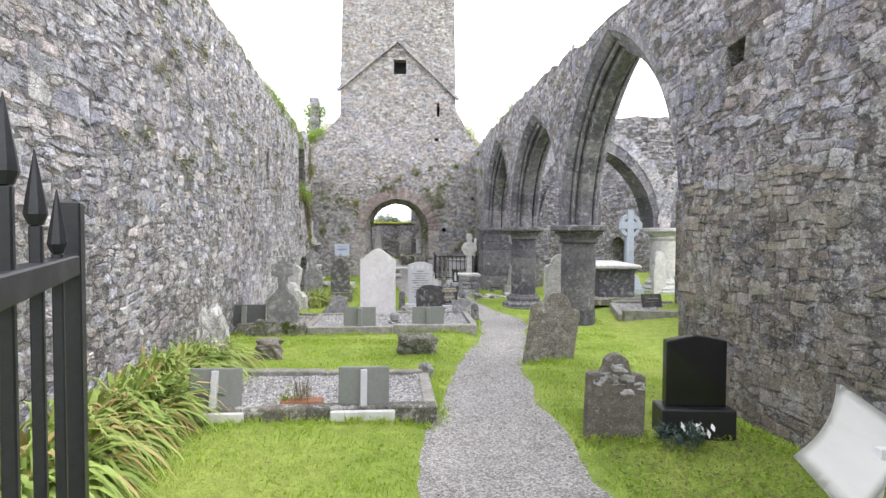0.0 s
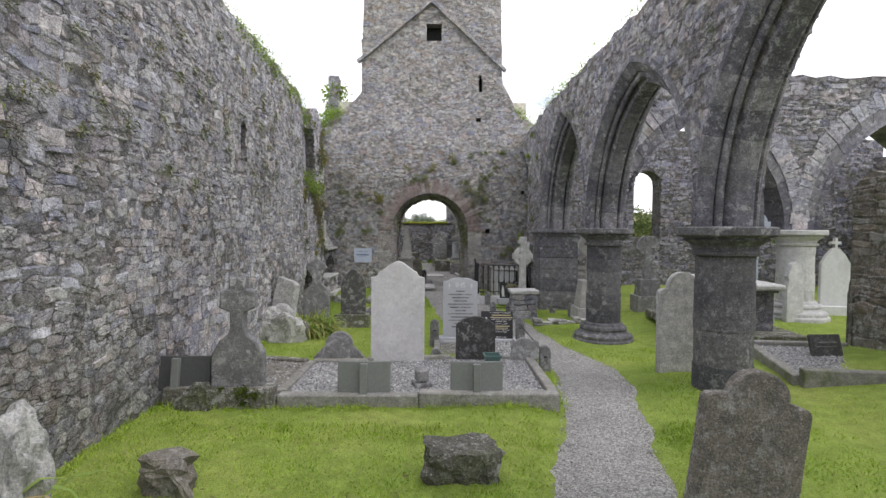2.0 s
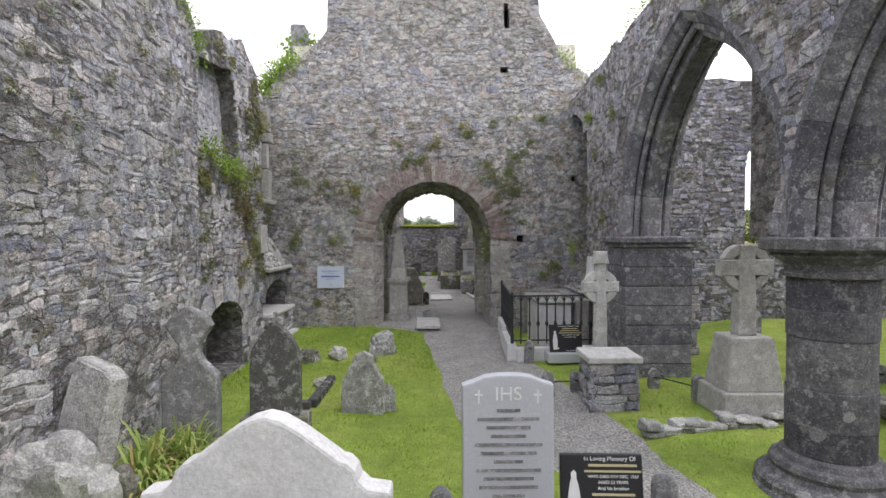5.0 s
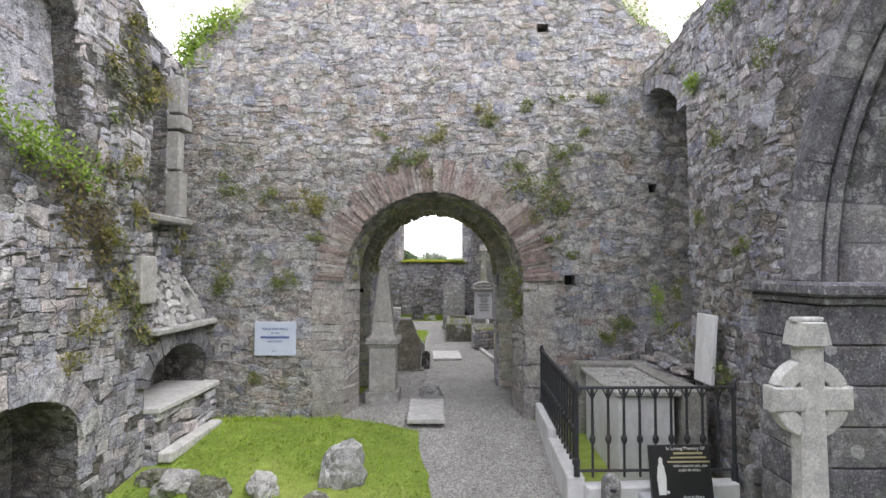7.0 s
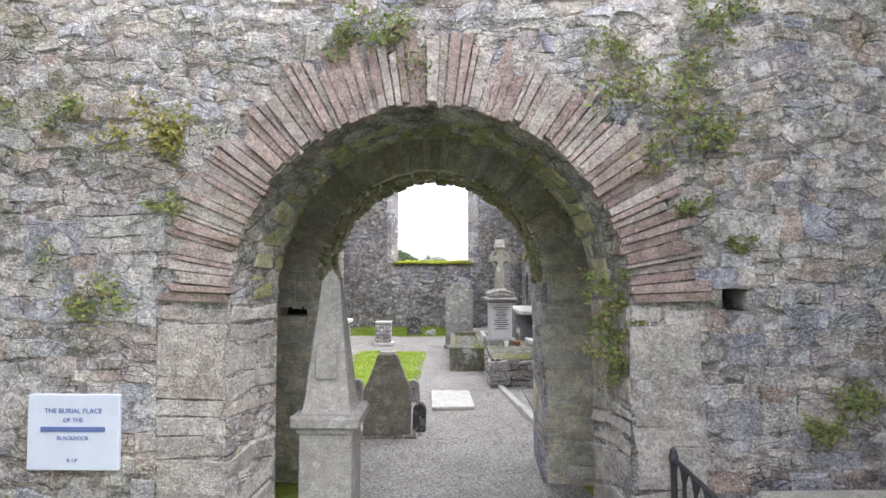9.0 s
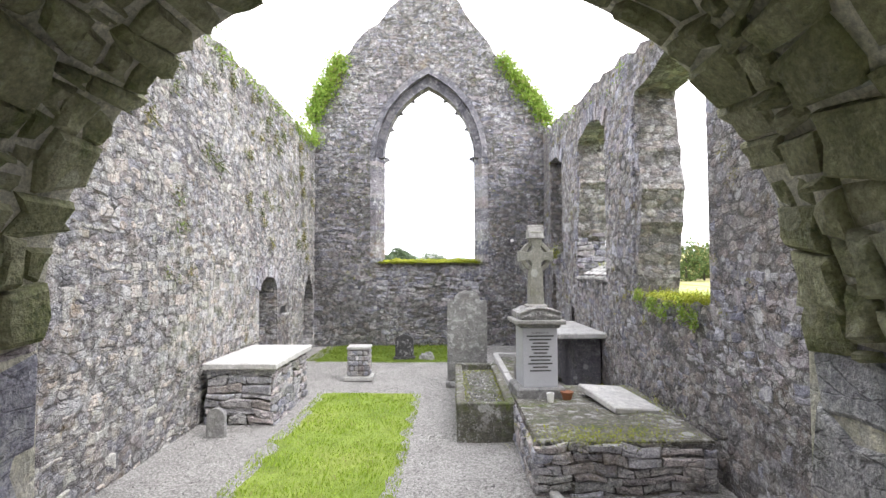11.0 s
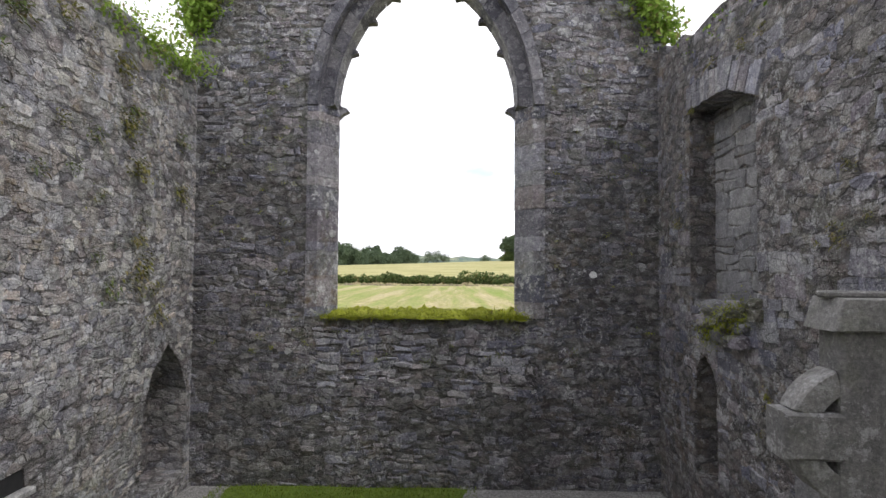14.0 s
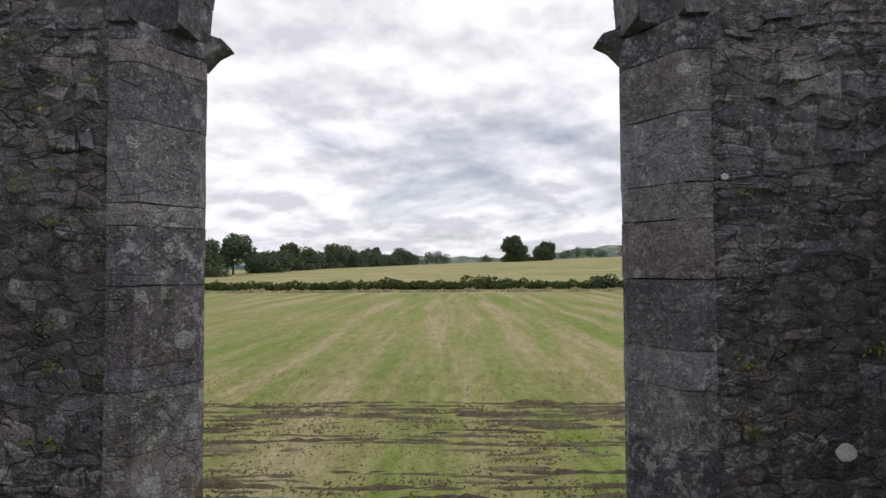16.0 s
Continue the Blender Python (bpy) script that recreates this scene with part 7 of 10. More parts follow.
black_tablet(0.73, 13.92, 0.12, 0.58, 0.5, [("In Loving Memory Of", 0.06, 0.52, 0.042), (0.34, 0.08, 0.475, 0.03), (0.4, 0.08, 0.435, 0.026), ("WHO DIED 5TH DEC. 1967", 0.08, 0.4, 0.03), ("AGED 53 YEARS", 0.08, 0.362, 0.03), ("And his brother", 0.08, 0.322, 0.034), (0.3, 0.08, 0.28, 0.03), (0.24, 0.08, 0.245, 0.026), ("DIED 27TH NOV. 1965", 0.08, 0.212, 0.03), ("AGED 58 YEARS", 0.08, 0.178, 0.03), ("Rest In Peace", 0.08, 0.085, 0.034)], "black memorial tablet with white lettering and an etched emblem", -2)
for i, (x, y, h, z) in enumerate(((1.2, 11.85, 0.4, 0.1), (-0.37, 12.3, 0.24, 0.12), (-0.42, 13.7, 0.5, 0.06), (1.14, 13.85, 0.5, 0.08), (1.0, 17.3, 0.36, 0.04), (2.52, 17.6, 0.3, 0.06), (2.83, 16.95, 0.36, 0.08), (5.2, 17.05, 0.3, 0.25), (1.02, 19.1, 0.34, 0.12), (2.33, 19.15, 0.38, 0.14), (1.42, 17.5, 0.3, 0.05))):
    post(x, y, h, z, None, 0.16 if i < 4 else 0.15, seed=i + 1)
rod("grave_rail", (1.19, 11.93, 0.38), (1.15, 13.8, 0.44), 0.012, mat_rail_iron, None, "thin rusted iron rail between two grave posts", "rail")
rod("grave_rail", (2.55, 17.55, 0.25), (2.85, 17.0, 0.27), 0.01, mat_rail_iron, None, "thin rusted iron rail between two grave posts", "rail")
rod("grave_rail", (1.05, 17.3, 0.26), (1.4, 17.48, 0.22), 0.01, mat_rail_iron, None, "thin rusted iron rail between two grave posts", "rail")
rod("grave_rail", (2.4, 19.1, 0.35), (2.75, 17.8, 0.18), 0.01, mat_rail_iron, None, "thin rusted iron rail leaning from a grave post", "rail")

# loose stones in the grass
for x, y, w, d, h, yaw, k, nm, lb in ((-0.15, 8.3, 0.54, 0.3, 0.31, 3, 41, "boulder", "squared block of mossy stone lying in the grass"), (-2.29, 8.05, 0.34, 0.24, 0.33, -4, 42, "marker_stone", "small dark squared stone set in the grass")):
    blk = thing(nm, x, y, gz(x, y) - 0.04, yaw, lb, "stone")
    bm = bm_box(w, d, h, (0, 0, 0), 0.05, (0, 0, 0), 0.03, 2)
    part("block", worn(worn(worn(bm, 0.07, k, 4.0), 0.05, k + 7, 9.0), 0.025, k + 5, 20.0), mat_mossy if k == 41 else mat_head_brown, blk)
boulder(-2.82, 7.25, 0.2, 0.17, 0.42, 43, mat_pale_boulder, "leaning white-lichened boulder against the wall plants", z=0.45)
boulder(-0.08, 6.84, 0.08, 0.07, 0.12, 44, mat_boulder, "small pale stone at the plot corner", "loose_stone", 0.28)
boulder(-2.95, 10.0, 0.2, 0.1, 0.24, 45, mat_mossy, "rounded stub of a buried headstone", "marker_stone", 0.14)

# leaning slab and boulder at the north wall
ob = thing("leaning_slab", -3.46, 14.55, 0.05, -14, "pale carved slab leaning on the wall behind a boulder", "slab", "", (-8, 9))
part("slab", worn(bm_slab([(-0.24, -0.1), (0.24, -0.1), (0.21, 1.06), (0.1, 1.12), (-0.22, 1.16)], 0.2, 0.02), 0.012, 6), mat_pale_boulder, ob)
boulder(-3.3, 14.15, 0.42, 0.24, 0.5, 47, mat_pale_boulder, "broad white-lichened boulder beneath the wall", z=0.0)
boulder(-2.98, 14.35, 0.16, 0.12, 0.3, 48, mat_mossy, "mossy rubble lump beside the boulder", "loose_stone", 0.0)
ob = thing("cross_headstone", -2.93, 15.52, 0.0, 6, "grey headstone with a broken diamond-shaped cross head", "headstone", "headstones")
half = [(0.27, -0.15), (0.27, 0.84), (0.12, 0.98), (0.09, 1.06), (0.09, 1.14), (0.22, 1.34), (0.17, 1.42), (0.0, 1.53)]
part("slab", worn(bm_slab(flip(half), 0.15, 0.015), 0.006, 14), mat_head_grey, ob)
ob = headstone(-2.22, 15.95, o_pointed(0.54, 0.98, 0.42), 0.12, mat_head_dark, "dark pointed headstone on a mossy kerb base", 2, (-1, 0), 0.03, 0.003, (0.7, 0.3, 0.26), seed=15, pmat=mat_mossy)
part("finial", bm_join(bm_box(0.04, 0.04, 0.16, (0, 0, 1.22), 0.006), bm_box(0.12, 0.04, 0.04, (0, 0, 1.28), 0.006)), mat_head_grey, ob)
grave = thing("grave_kerb", 0, 0, 0, 0, "low dark stone kerb round a sunken grave", "grave")
kerb_run(grave, [(-2.85, 17.0), (-2.1, 17.0), (-2.1, 18.2)], 0.12, 0.1, mat_head_dark, 31)
headstone(-1.42, 16.86, flip([(0.27, 0), (0.26, 0.42), (0.2, 0.47), (0.17, 0.56), (0.14, 0.6), (0.12, 0.7), (0, 0.76)]), 0.14, mat_boulder, "rough whitened headstone with a crumbling top", -5, (-2, 1), 0.02, 0.016, seed=16)
boulder(-1.12, 16.95, 0.1, 0.08, 0.22, 49, mat_boulder, "small pale stone at a headstone's foot", "loose_stone")
boulder(-1.55, 19.85, 0.25, 0.2, 0.29, 50, mat_boulder, "pale pointed boulder in the grass by the tower", z=0.0)
for i, (x, y, s) in enumerate(((-3.45, 19.75, 0.17), (-3.15, 19.6, 0.2), (-2.75, 19.45, 0.22), (-2.28, 19.6, 0.19), (-1.68, 19.38, 0.11), (-2.2, 18.0, 0.14), (-2.6, 17.7, 0.13))):
    boulder(x, y, s, s * 0.7, s * 0.6, 60 + i, mat_boulder if i % 2 else mat_mossy, "grey lichened stone edging the grass", "loose_stone", yaw=40 * i)
# shelf and kerb of the tomb recess
shelf = thing("tomb_shelf", 0, 0, 0, 0, "stone bench slab inside an arched tomb recess", "bench")
part("shelf_slab", worn(bm_box(0.75, 1.62, 0.07, (-3.98, 20.9, 0.68), 0.012), 0.008, 5), mat_slab, shelf)
dry_stone(shelf, -4.0, -3.66, 20.1, 21.6, 0.1, 0.68, mat_rubble, 5, sides="SE")
part("foot_stone", worn(bm_box(0.16, 1.3, 0.12, (-3.55, 20.75, 0.15), 0.015), 0.01, 6), mat_slab, shelf)

# plaque on the tower wall
plq = thing("wall_plaque", -2.83, 21.585, 1.09, 0, "pale blue plaque with dark blue capitals on the tower wall", "plaque")
part("plate", bm_box(0.57, 0.03, 0.46, (0, 0, 0), 0.004), mat_plaque, plq)
for text, z, size in (("THE BURIAL PLACE", 0.36, 0.042), ("OF THE", 0.305, 0.036), ("BLACKROCK", 0.195, 0.034), ("R I P", 0.06, 0.034)):
    lettering(plq, text, size, (0, -0.017, z), mat_letter_blue)
bars(plq, [(0, 0.235, 0.4, 0.03)], mat_letter_blue, -0.017)

# slabs in the path and the obelisk under the tower
for i, (x, y, w, d, yaw) in enumerate(((-0.755, 21.8, 0.5, 1.1, 2),)):
    ob = part("ledger_slab", worn(bm_box(w, d, 0.07, (0, 0, -0.03), 0.012), 0.006, i), mat_slab, None)
    ob.matrix_world = pose(x, y, gz(x, y) + 0.055, 0, 0, yaw)
    tagged(ob, "worn grey flat slab set in the gravel path", "slab", "path slabs")
boulder(-0.72, 22.75, 0.16, 0.1, 0.13, 71, mat_head_grey, "low grey stone lying on the gravel", "loose_stone")
obl = thing("obelisk", -1.45, 22.5, 0.28, 0, "grey limestone obelisk memorial on a square pedestal", "obelisk")
for nm, w, z, h, b in (("foot", 0.5, -0.1, 0.26, 0.012), ("die", 0.4, 0.16, 0.66, 0.01), ("moulding", 0.44, 0.82, 0.04, 0.008), ("cornice", 0.52, 0.86, 0.1, 0.02)):
    part(nm, bm_box(w, w, h, (0, 0, z), b), mat_cross, obl)
bm = bm_lathe([(0.262, 0.96), (0.25, 1.0), (0.1, 1.94), (0.012, 2.04)], 4, phase=math.pi / 4)
bmesh.ops.bevel(bm, geom=[e for e in bm.edges if abs(e.verts[0].co.z - e.verts[1].co.z) > 0.3], offset=0.01, segments=1, affect="EDGES")
part("spire", worn(bm, 0.003, 3, 3), mat_cross, obl)
bm = bm_slab(o_round(0.16, 0.3, 0.08), 0.012, 0.004)
bmesh.ops.transform(bm, matrix=pose(0, -0.175, 1.22, 7.2, 0, 0), verts=bm.verts)
part("carved_panel", bm, mat_cross, obl, "small round-headed carved panel")

# ---- railed tomb at the tower's foot ----
rail = thing("tomb_railing", 0, 0, 0, 0, "black wrought iron railing on a white painted kerb", "railing")
kerb_run(rail, [(0.75, 19.25), (0.82, 21.6)], 0.16, 0.3, mat_white_paint, 41, "kerb_block")
kerb_run(rail, [(0.82, 19.22), (2.25, 19.32)], 0.16, 0.22, mat_white_paint, 42, "kerb_block")


def railing(a, b, z0, z1, n, first):
    a, b = Vector(a), Vector(b)
    for i in range(first, n + 1):
        p = a.lerp(b, i / n)
        big = i in (0, n)
        bar = part("baluster", bm_lathe([(0.012, z0), (0.012, z0 + 0.3), (0.028, z0 + 0.33), (0.03, z0 + 0.36), (0.014, z0 + 0.39), (0.012, z1 - 0.08), (0.02, z1 - 0.05), (0.012, z1)] if not big else [(0.03, z0 - 0.05), (0.03, z0 + 0.1), (0.02, z0 + 0.12), (0.02, z1 - 0.05), (0.03, z1), (0.02, z1 + 0.05), (0.004, z1 + 0.07)], 8, (p.x, p.y, 0)), mat_rail_iron, rail)
    for nm, z in (("top_rail", z1), ("low_rail", z0 + 0.06)):
        rod(nm, (a.x, a.y, z), (b.x, b.y, z), 0.014, mat_rail_iron, rail)
    # small arches between the bars under the top rail
    for i in range(n):
        p, q = a.lerp(b, i / n), a.lerp(b, (i + 1) / n)
        m = (p + q) / 2
        for s, e in ((p, m), (q, m)):
            rod("scroll", (s.x, s.y, z1 - 0.11), ((s.x * 0.35 + e.x * 0.65), (s.y * 0.35 + e.y * 0.65), z1 - 0.012), 0.007, mat_rail_iron, rail, n=6)


railing((0.76, 19.26, 0), (0.83, 21.58, 0), 0.42, 1.18, 15, 0)
railing((0.76, 19.26, 0), (2.24, 19.32, 0), 0.36, 1.18, 10, 1)
tomb = thing("chest_tomb", 1.6, 20.46, 0.1, 1, "whitewashed chest tomb with a dirty stone top inside railings", "tomb")
box_part("chest", tomb, mat_white_paint, 0.58, 1.26, 0.86, (0, 0, 0), 0.01, 0.004)
box_part("top_slab", tomb, mat_grimy, 0.68, 1.38, 0.05, (0, 0, 0.88), 0.012, 0.006, label="weathered top slab with grit and stains")
box_part("back_ledge", tomb, mat_kerb, 0.92, 0.2, 0.98, (0.08, 0.84, 0), 0.02, 0.008)
box_part("side_ledge", tomb, mat_kerb, 0.22, 1.5, 0.96, (0.47, 0.0, 0), 0.02, 0.01)
pebbles("grit", tomb, np.random.default_rng(15).normal((0.05, 0.0), (0.13, 0.4), (160, 2)).clip((-0.3, -0.62), (0.3, 0.62)), lambda x, y: 0.932, mat_pebble, (0.005, 0.014), 15)
rub = thing("rubble_heap", 2.45, 20.9, 0.0, 0, "sloping heap of fallen rubble filling the foot of the wall niche", "rubble")
bm = bm_box(0.78, 1.25, 1.4, (0.14, 0.02, 0.0), 0.05)
for v in bm.verts:
    if v.co.z > 1.0:
        v.co.z += 0.5 * v.co.x + 0.1 * v.co.y
part("packed_core", worn(bm, 0.02, 3), mat_joint, rub)
rr = random.Random(5)
for i in range(70):
    a, b = rr.uniform(-0.26, 0.42), rr.uniform(-0.62, 0.6)
    top = 1.34 + 0.5 * a + 0.1 * b
    k = rr.uniform(0.07, 0.14)
    flat = 0.32
    if i > 34:
        a, top, k, flat = -0.26, 0.62 + 0.085 * ((i - 35) // 5) + rr.uniform(-0.02, 0.02), rr.uniform(0.09, 0.13), 0.42
        b = -0.5 + 0.25 * ((i - 35) % 5) + rr.uniform(-0.06, 0.06)
    bm = bm_rock(k * rr.uniform(0.7, 1.0), k * rr.uniform(1.0, 1.6), k * flat, 200 + i, 2, 0.4)
    bmesh.ops.translate(bm, vec=(a, b, top - 0.02), verts=bm.verts)
    part("fallen_stone", bm, mat_rubble_tower, rub)
black_tablet(1.62, 19.0, 0.22, 0.54, 0.46, [("In Loving Memory Of", 0.05, 0.48, 0.04), (0.26, 0.07, 0.44, 0.03), (0.32, 0.07, 0.405, 0.026), (0.38, 0.07, 0.37, 0.026), ("WHO DIED 8TH JAN. 2004", 0.08, 0.335, 0.026), ("AGED 78 YEARS", 0.07, 0.3, 0.028), ("Rest In Peace", 0.09, 0.085, 0.034)], "black memorial tablet on a grey base before the railing", 3)
wp = thing("leaning_board", 2.2, 19.82, 1.12, -88, "tall white tablet leaning on the rubble wall", "tablet")
part("tablet", bm_box(0.36, 0.035, 0.7, (0, 0, 0), 0.005, (-4, 0, 0)), mat_white_paint, wp)

# ---- crosses and tombs in the aisle ----
cairn = thing("cairn", 1.66, 16.85, 0.0, 0, "square rubble-built plinth with a broken flat slab on top", "plinth")
dry_stone(cairn, -0.28, 0.28, -0.26, 0.26, -0.1, 0.68, mat_rubble_dark, 8)
part("cap_slab", worn(bm_box(0.66, 0.6, 0.08, (0, 0, 0.68), 0.012), 0.01, 7), mat_slab, cairn)
celtic_cross(1.74, 17.5, -0.05, 4, "pale grey ringed celtic cross with a small roofed cap", mat_slab, 2.0, [(0.6, 0.5, 0.34, 0.52), (0.4, 0.34, 0.3, 0.24)], 0.145, 0.5, 0.11, 0.185, True, 0.68, 1)
celtic_cross(3.2, 16.6, 0.2, 0, "weathered celtic cross on a battered limestone base", mat_cross, 1.9, [(0.82, 0.7, 0.2, 0.78), (0.66, 0.55, 0.62, 0.5)], 0.19, 0.62, 0.16, 0.24, False, 0.75, 2)
celtic_cross(4.75, 17.2, 0.2, -3, "dark celtic cross on a stepped square base", mat_head_grey, 1.85, [(0.66, 0.6, 0.4, 0.64), (0.5, 0.45, 0.4, 0.46)], 0.17, 0.5, 0.15, 0.2, False, 0.78, 3)
celtic_cross(6.1, 15.2, 0.3, 4, "pale blue-grey celtic cross on a tapered base", mat_blue_grey, 2.42, [(0.7, 0.6, 0.18, 0.66), (0.6, 0.5, 0.36, 0.4)], 0.2, 0.72, 0.16, 0.28, False, 0.76, 4)
headstone(8.4, 15.95, flip([(0.3, 0), (0.3, 0.95), (0.26, 1.0), (0.2, 1.12), (0.08, 1.26), (0.03, 1.28), (0.03, 1.36), (0.1, 1.36), (0.1, 1.42), (0.03, 1.42), (0.03, 1.5), (0, 1.5)]), 0.1, mat_white_paint, "white marble headstone with a little cross on its gable", -8, (0, 0), 0.36, 0, (0.74, 0.3, 0.18), seed=17)
headstone(7.0, 15.2, flip([(0.2, 0), (0.2, 0.7), (0.16, 0.85), (0.19, 0.95), (0.1, 1.2), (0, 1.25)]), 0.12, mat_pale_ashlar, "pale scroll-topped headstone beside the white column", 10, (0, 0), 0.3, 0.004, seed=18)
headstone(6.02, 17.35, o_curve(0.68, 0.6), 0.1, mat_black_granite, "polished black headstone on a pale plinth", 8, (0, 0), 0.2, 0, (0.9, 0.4, 0.1), pmat=mat_grey_granite)
headstone(4.2, 18.3, o_round(0.4, 0.95, 0.2), 0.1, mat_head_grey, "small grey round-topped headstone by the transept", 0, (0, 0), 0.2, 0.004, seed=19)
headstone(5.4, 18.6, o_round(0.42, 0.85, 0.2), 0.1, mat_head_grey, "low grey round-topped headstone by the transept", 4, (0, 0), 0.25, 0.004, seed=20)
chest = thing("table_tomb", 5.2, 14.6, 0.28, -6, "dark limestone chest tomb with a broad moulded top slab", "tomb")
box_part("chest", chest, mat_dressed, 0.9, 2.1, 0.72, (0, 0, 0.1), 0.01, 0.003)
box_part("top_slab", chest, mat_slab, 1.15, 2.4, 0.1, (0, 0, 0.86), 0.025, 0.004, label="pale worn top slab")
box_part("cornice", chest, mat_dressed, 1.02, 2.22, 0.06, (0, 0, 0.81), 0.015)
for s in (-1, 1):
    for f in (-0.5, 0.5):
        box_part("side_panel", chest, mat_dressed, 0.03, 0.9, 0.5, (s * 0.455, f * 1.0, 0.2), 0.006)
box_part("plinth", chest, mat_dressed, 1.25, 2.6, 0.14, (0, 0, -0.02), 0.015, 0.006)
step = thing("tomb_step", 5.1, 14.65, 0.3, -3, "long mossy stone step beside the chest tomb", "step")
box_part("step_slab", step, mat_mossy, 1.7, 3.1, 0.16, (0, 0, -0.05), 0.015, 0.01)
drywall = thing("low_wall", 2.6, 16.05, 0.0, 12, "tumbled line of flat dry-laid stones in the grass", "wall")
dr_ = random.Random(3)
for i in range(30):
    tier, f = i // 10, (i % 10) / 9
    bm = bm_box(dr_.uniform(0.16, 0.3), dr_.uniform(0.14, 0.24), dr_.uniform(0.05, 0.08), (-0.8 + 1.75 * f + dr_.uniform(-0.04, 0.04), dr_.uniform(-0.05, 0.05), 0.01 + 0.068 * tier + dr_.uniform(-0.01, 0.01)), 0.015, (dr_.uniform(-5, 5), dr_.uniform(-5, 5), dr_.uniform(-12, 12)), 0.02)
    if tier < 2 or i % 3:
        part("stone", bm, mat_boulder if i % 3 else mat_mossy, drywall)
    else:
        bm.free()
flat = part("flat_stone", worn(bm_box(0.6, 0.3, 0.08, (0, 0, -0.03), 0.012), 0.015, 5), mat_slab, None)
flat.matrix_world = pose(3.9, 13.6, gz(3.9, 13.6) + 0.02, 0, 0, 24)
tagged(flat, "pale flat stone half sunk in the lawn", "stone")
plot_d = thing("grave_plot", 0, 0, 0, 0, "kerbed plot of grey chippings with a leaning dark tablet", "grave")
kerb_run(plot_d, [(3.95, 10.45), (5.6, 10.2)], 0.13, 0.12, mat_kerb, 51)
kerb_run(plot_d, [(3.95, 10.5), (4.5, 12.35)], 0.13, 0.12, mat_kerb, 52)
kerb_run(plot_d, [(4.5, 12.4), (5.9, 12.3)], 0.13, 0.12, mat_kerb, 53)
bm = bm_slab([(0, 0), (1, 0), (1, 1), (0, 1)], 0.1, 0)
for v in bm.verts:
    u, w, d = v.co.x, v.co.z, v.co.y
    v.co = Vector((4.05 + 0.5 * w + 1.5 * u - 0.15 * u * w, 10.5 + 1.8 * w - 0.2 * u, 0.42 + (0 if d > 0 else -0.25)))
part("bed", bm, mat_chips, plot_d)
pebbles("gravel_fill", plot_d, np.array([(4.05 + 0.5 * b + 1.5 * a, 10.5 + 1.8 * b - 0.2 * a) for a, b in np.random.default_rng(5).random((1500, 2))]), lambda x, y: 0.42, mat_chip_pebble, (0.008, 0.02), 6)
tab = thing("grave_tablet", 5.12, 11.62, 0.4, 4, "small dark slate tablet tilted on the grave", "tablet")
part("tablet", bm_box(0.46, 0.05, 0.32, (0, 0, 0), 0.008, (-18, 0, 0)), mat_head_dark, tab)
bars(tab, [(0, 0.2, 0.26, 0.02), (0, 0.14, 0.3, 0.02)], mat_head_grey, 0.012)
headstone(6.2, 12.55, o_shoulder(0.5, 1.1, 0.6, 0.2), 0.12, mat_head_dark, "dark headstone standing against the wall fragment", 60, (0, 0), 0.3, 0.005, seed=21)

# ---- chancel ----
gravel_y = lambda y: gz(-1, y) + 0.03
dk = headstone(-1.32, 25.05, flip([(0.3, 0), (0.3, 0.56), (0.24, 0.66), (0.12, 0.98), (0, 0.98)]), 0.13, mat_head_brown, "dark mossy headstone with sloping shoulders, seen from behind", 4, (-2, 0), 0.16, 0.004, (0.72, 0.3, 0.12), seed=24)
part("top_chip", worn(bm_box(0.2, 0.12, 0.06, (0, 0, 1.08), 0.012), 0.01, 3), mat_slab, dk, "pale weathered top")
for i, (x, y) in enumerate(((-1.92, 25.5), (-0.94, 25.35), (-2.05, 27.05), (-1.12, 27.05))):
    post(x, y, 0.36, gravel_y(y), mat_head_dark if i < 2 else mat_head_grey, 0.17, seed=30 + i)
rod("grave_rail", (-1.92, 25.5, 0.42), (-2.03, 27.0, 0.42), 0.011, mat_rail_iron, None, "bent rusty rail between grave posts on the gravel", "rail")
rod("grave_rail", (-0.95, 25.4, 0.42), (-1.12, 27.0, 0.42), 0.011, mat_rail_iron, None, "bent rusty rail between grave posts on the gravel", "rail")
for i, (x, y, s) in enumerate(((-2.2, 25.6, 0.12), (-2.35, 25.9, 0.1), (-2.12, 25.25, 0.14), (-2.5, 26.2, 0.08))):
    boulder(x, y, s, s * 0.7, s * 0.5, 90 + i, mat_boulder, "broken piece of white stone on the gravel", "loose_stone", yaw=50 * i)
ob = part("ledger_slab", worn(bm_box(0.66, 1.12, 0.06, (0, 0, -0.03), 0.012), 0.004, 9), mat_slab, None)
ob.matrix_world = pose(-0.52, 27.08, gravel_y(27) + 0.02, 0, 0, 3)
tagged(ob, "pale square slab lying flush in the gravel", "slab", "path slabs")
plot_e = thing("grave_plot", 0, 0, 0, 0, "long kerbed plot of pale gravel beside the raised beds", "grave")
kerb_run(plot_e, [(0.36, 28.0), (0.72, 24.9)], 0.1, 0.1, mat_slab, 61)
chips_bed(plot_e, 0.72, 2.0, 25.0, 27.9, gravel_y(26.5) + 0.04, mat_gravel, mat_pebble, 1500, 62)
bed2 = thing("raised_bed", 0, 0, 0, 0, "raised rubble-walled grave bed covered in moss", "grave")
dry_stone(bed2, 0.18, 1.95, 28.02, 30.6, 0.1, 0.7, mat_rubble, 31, sides="WS")
part("bed_soil", worn(bm_box(1.74, 2.5, 0.05, (1.07, 29.3, 0.68), 0.01), 0.02, 4), mat_mossy, bed2)
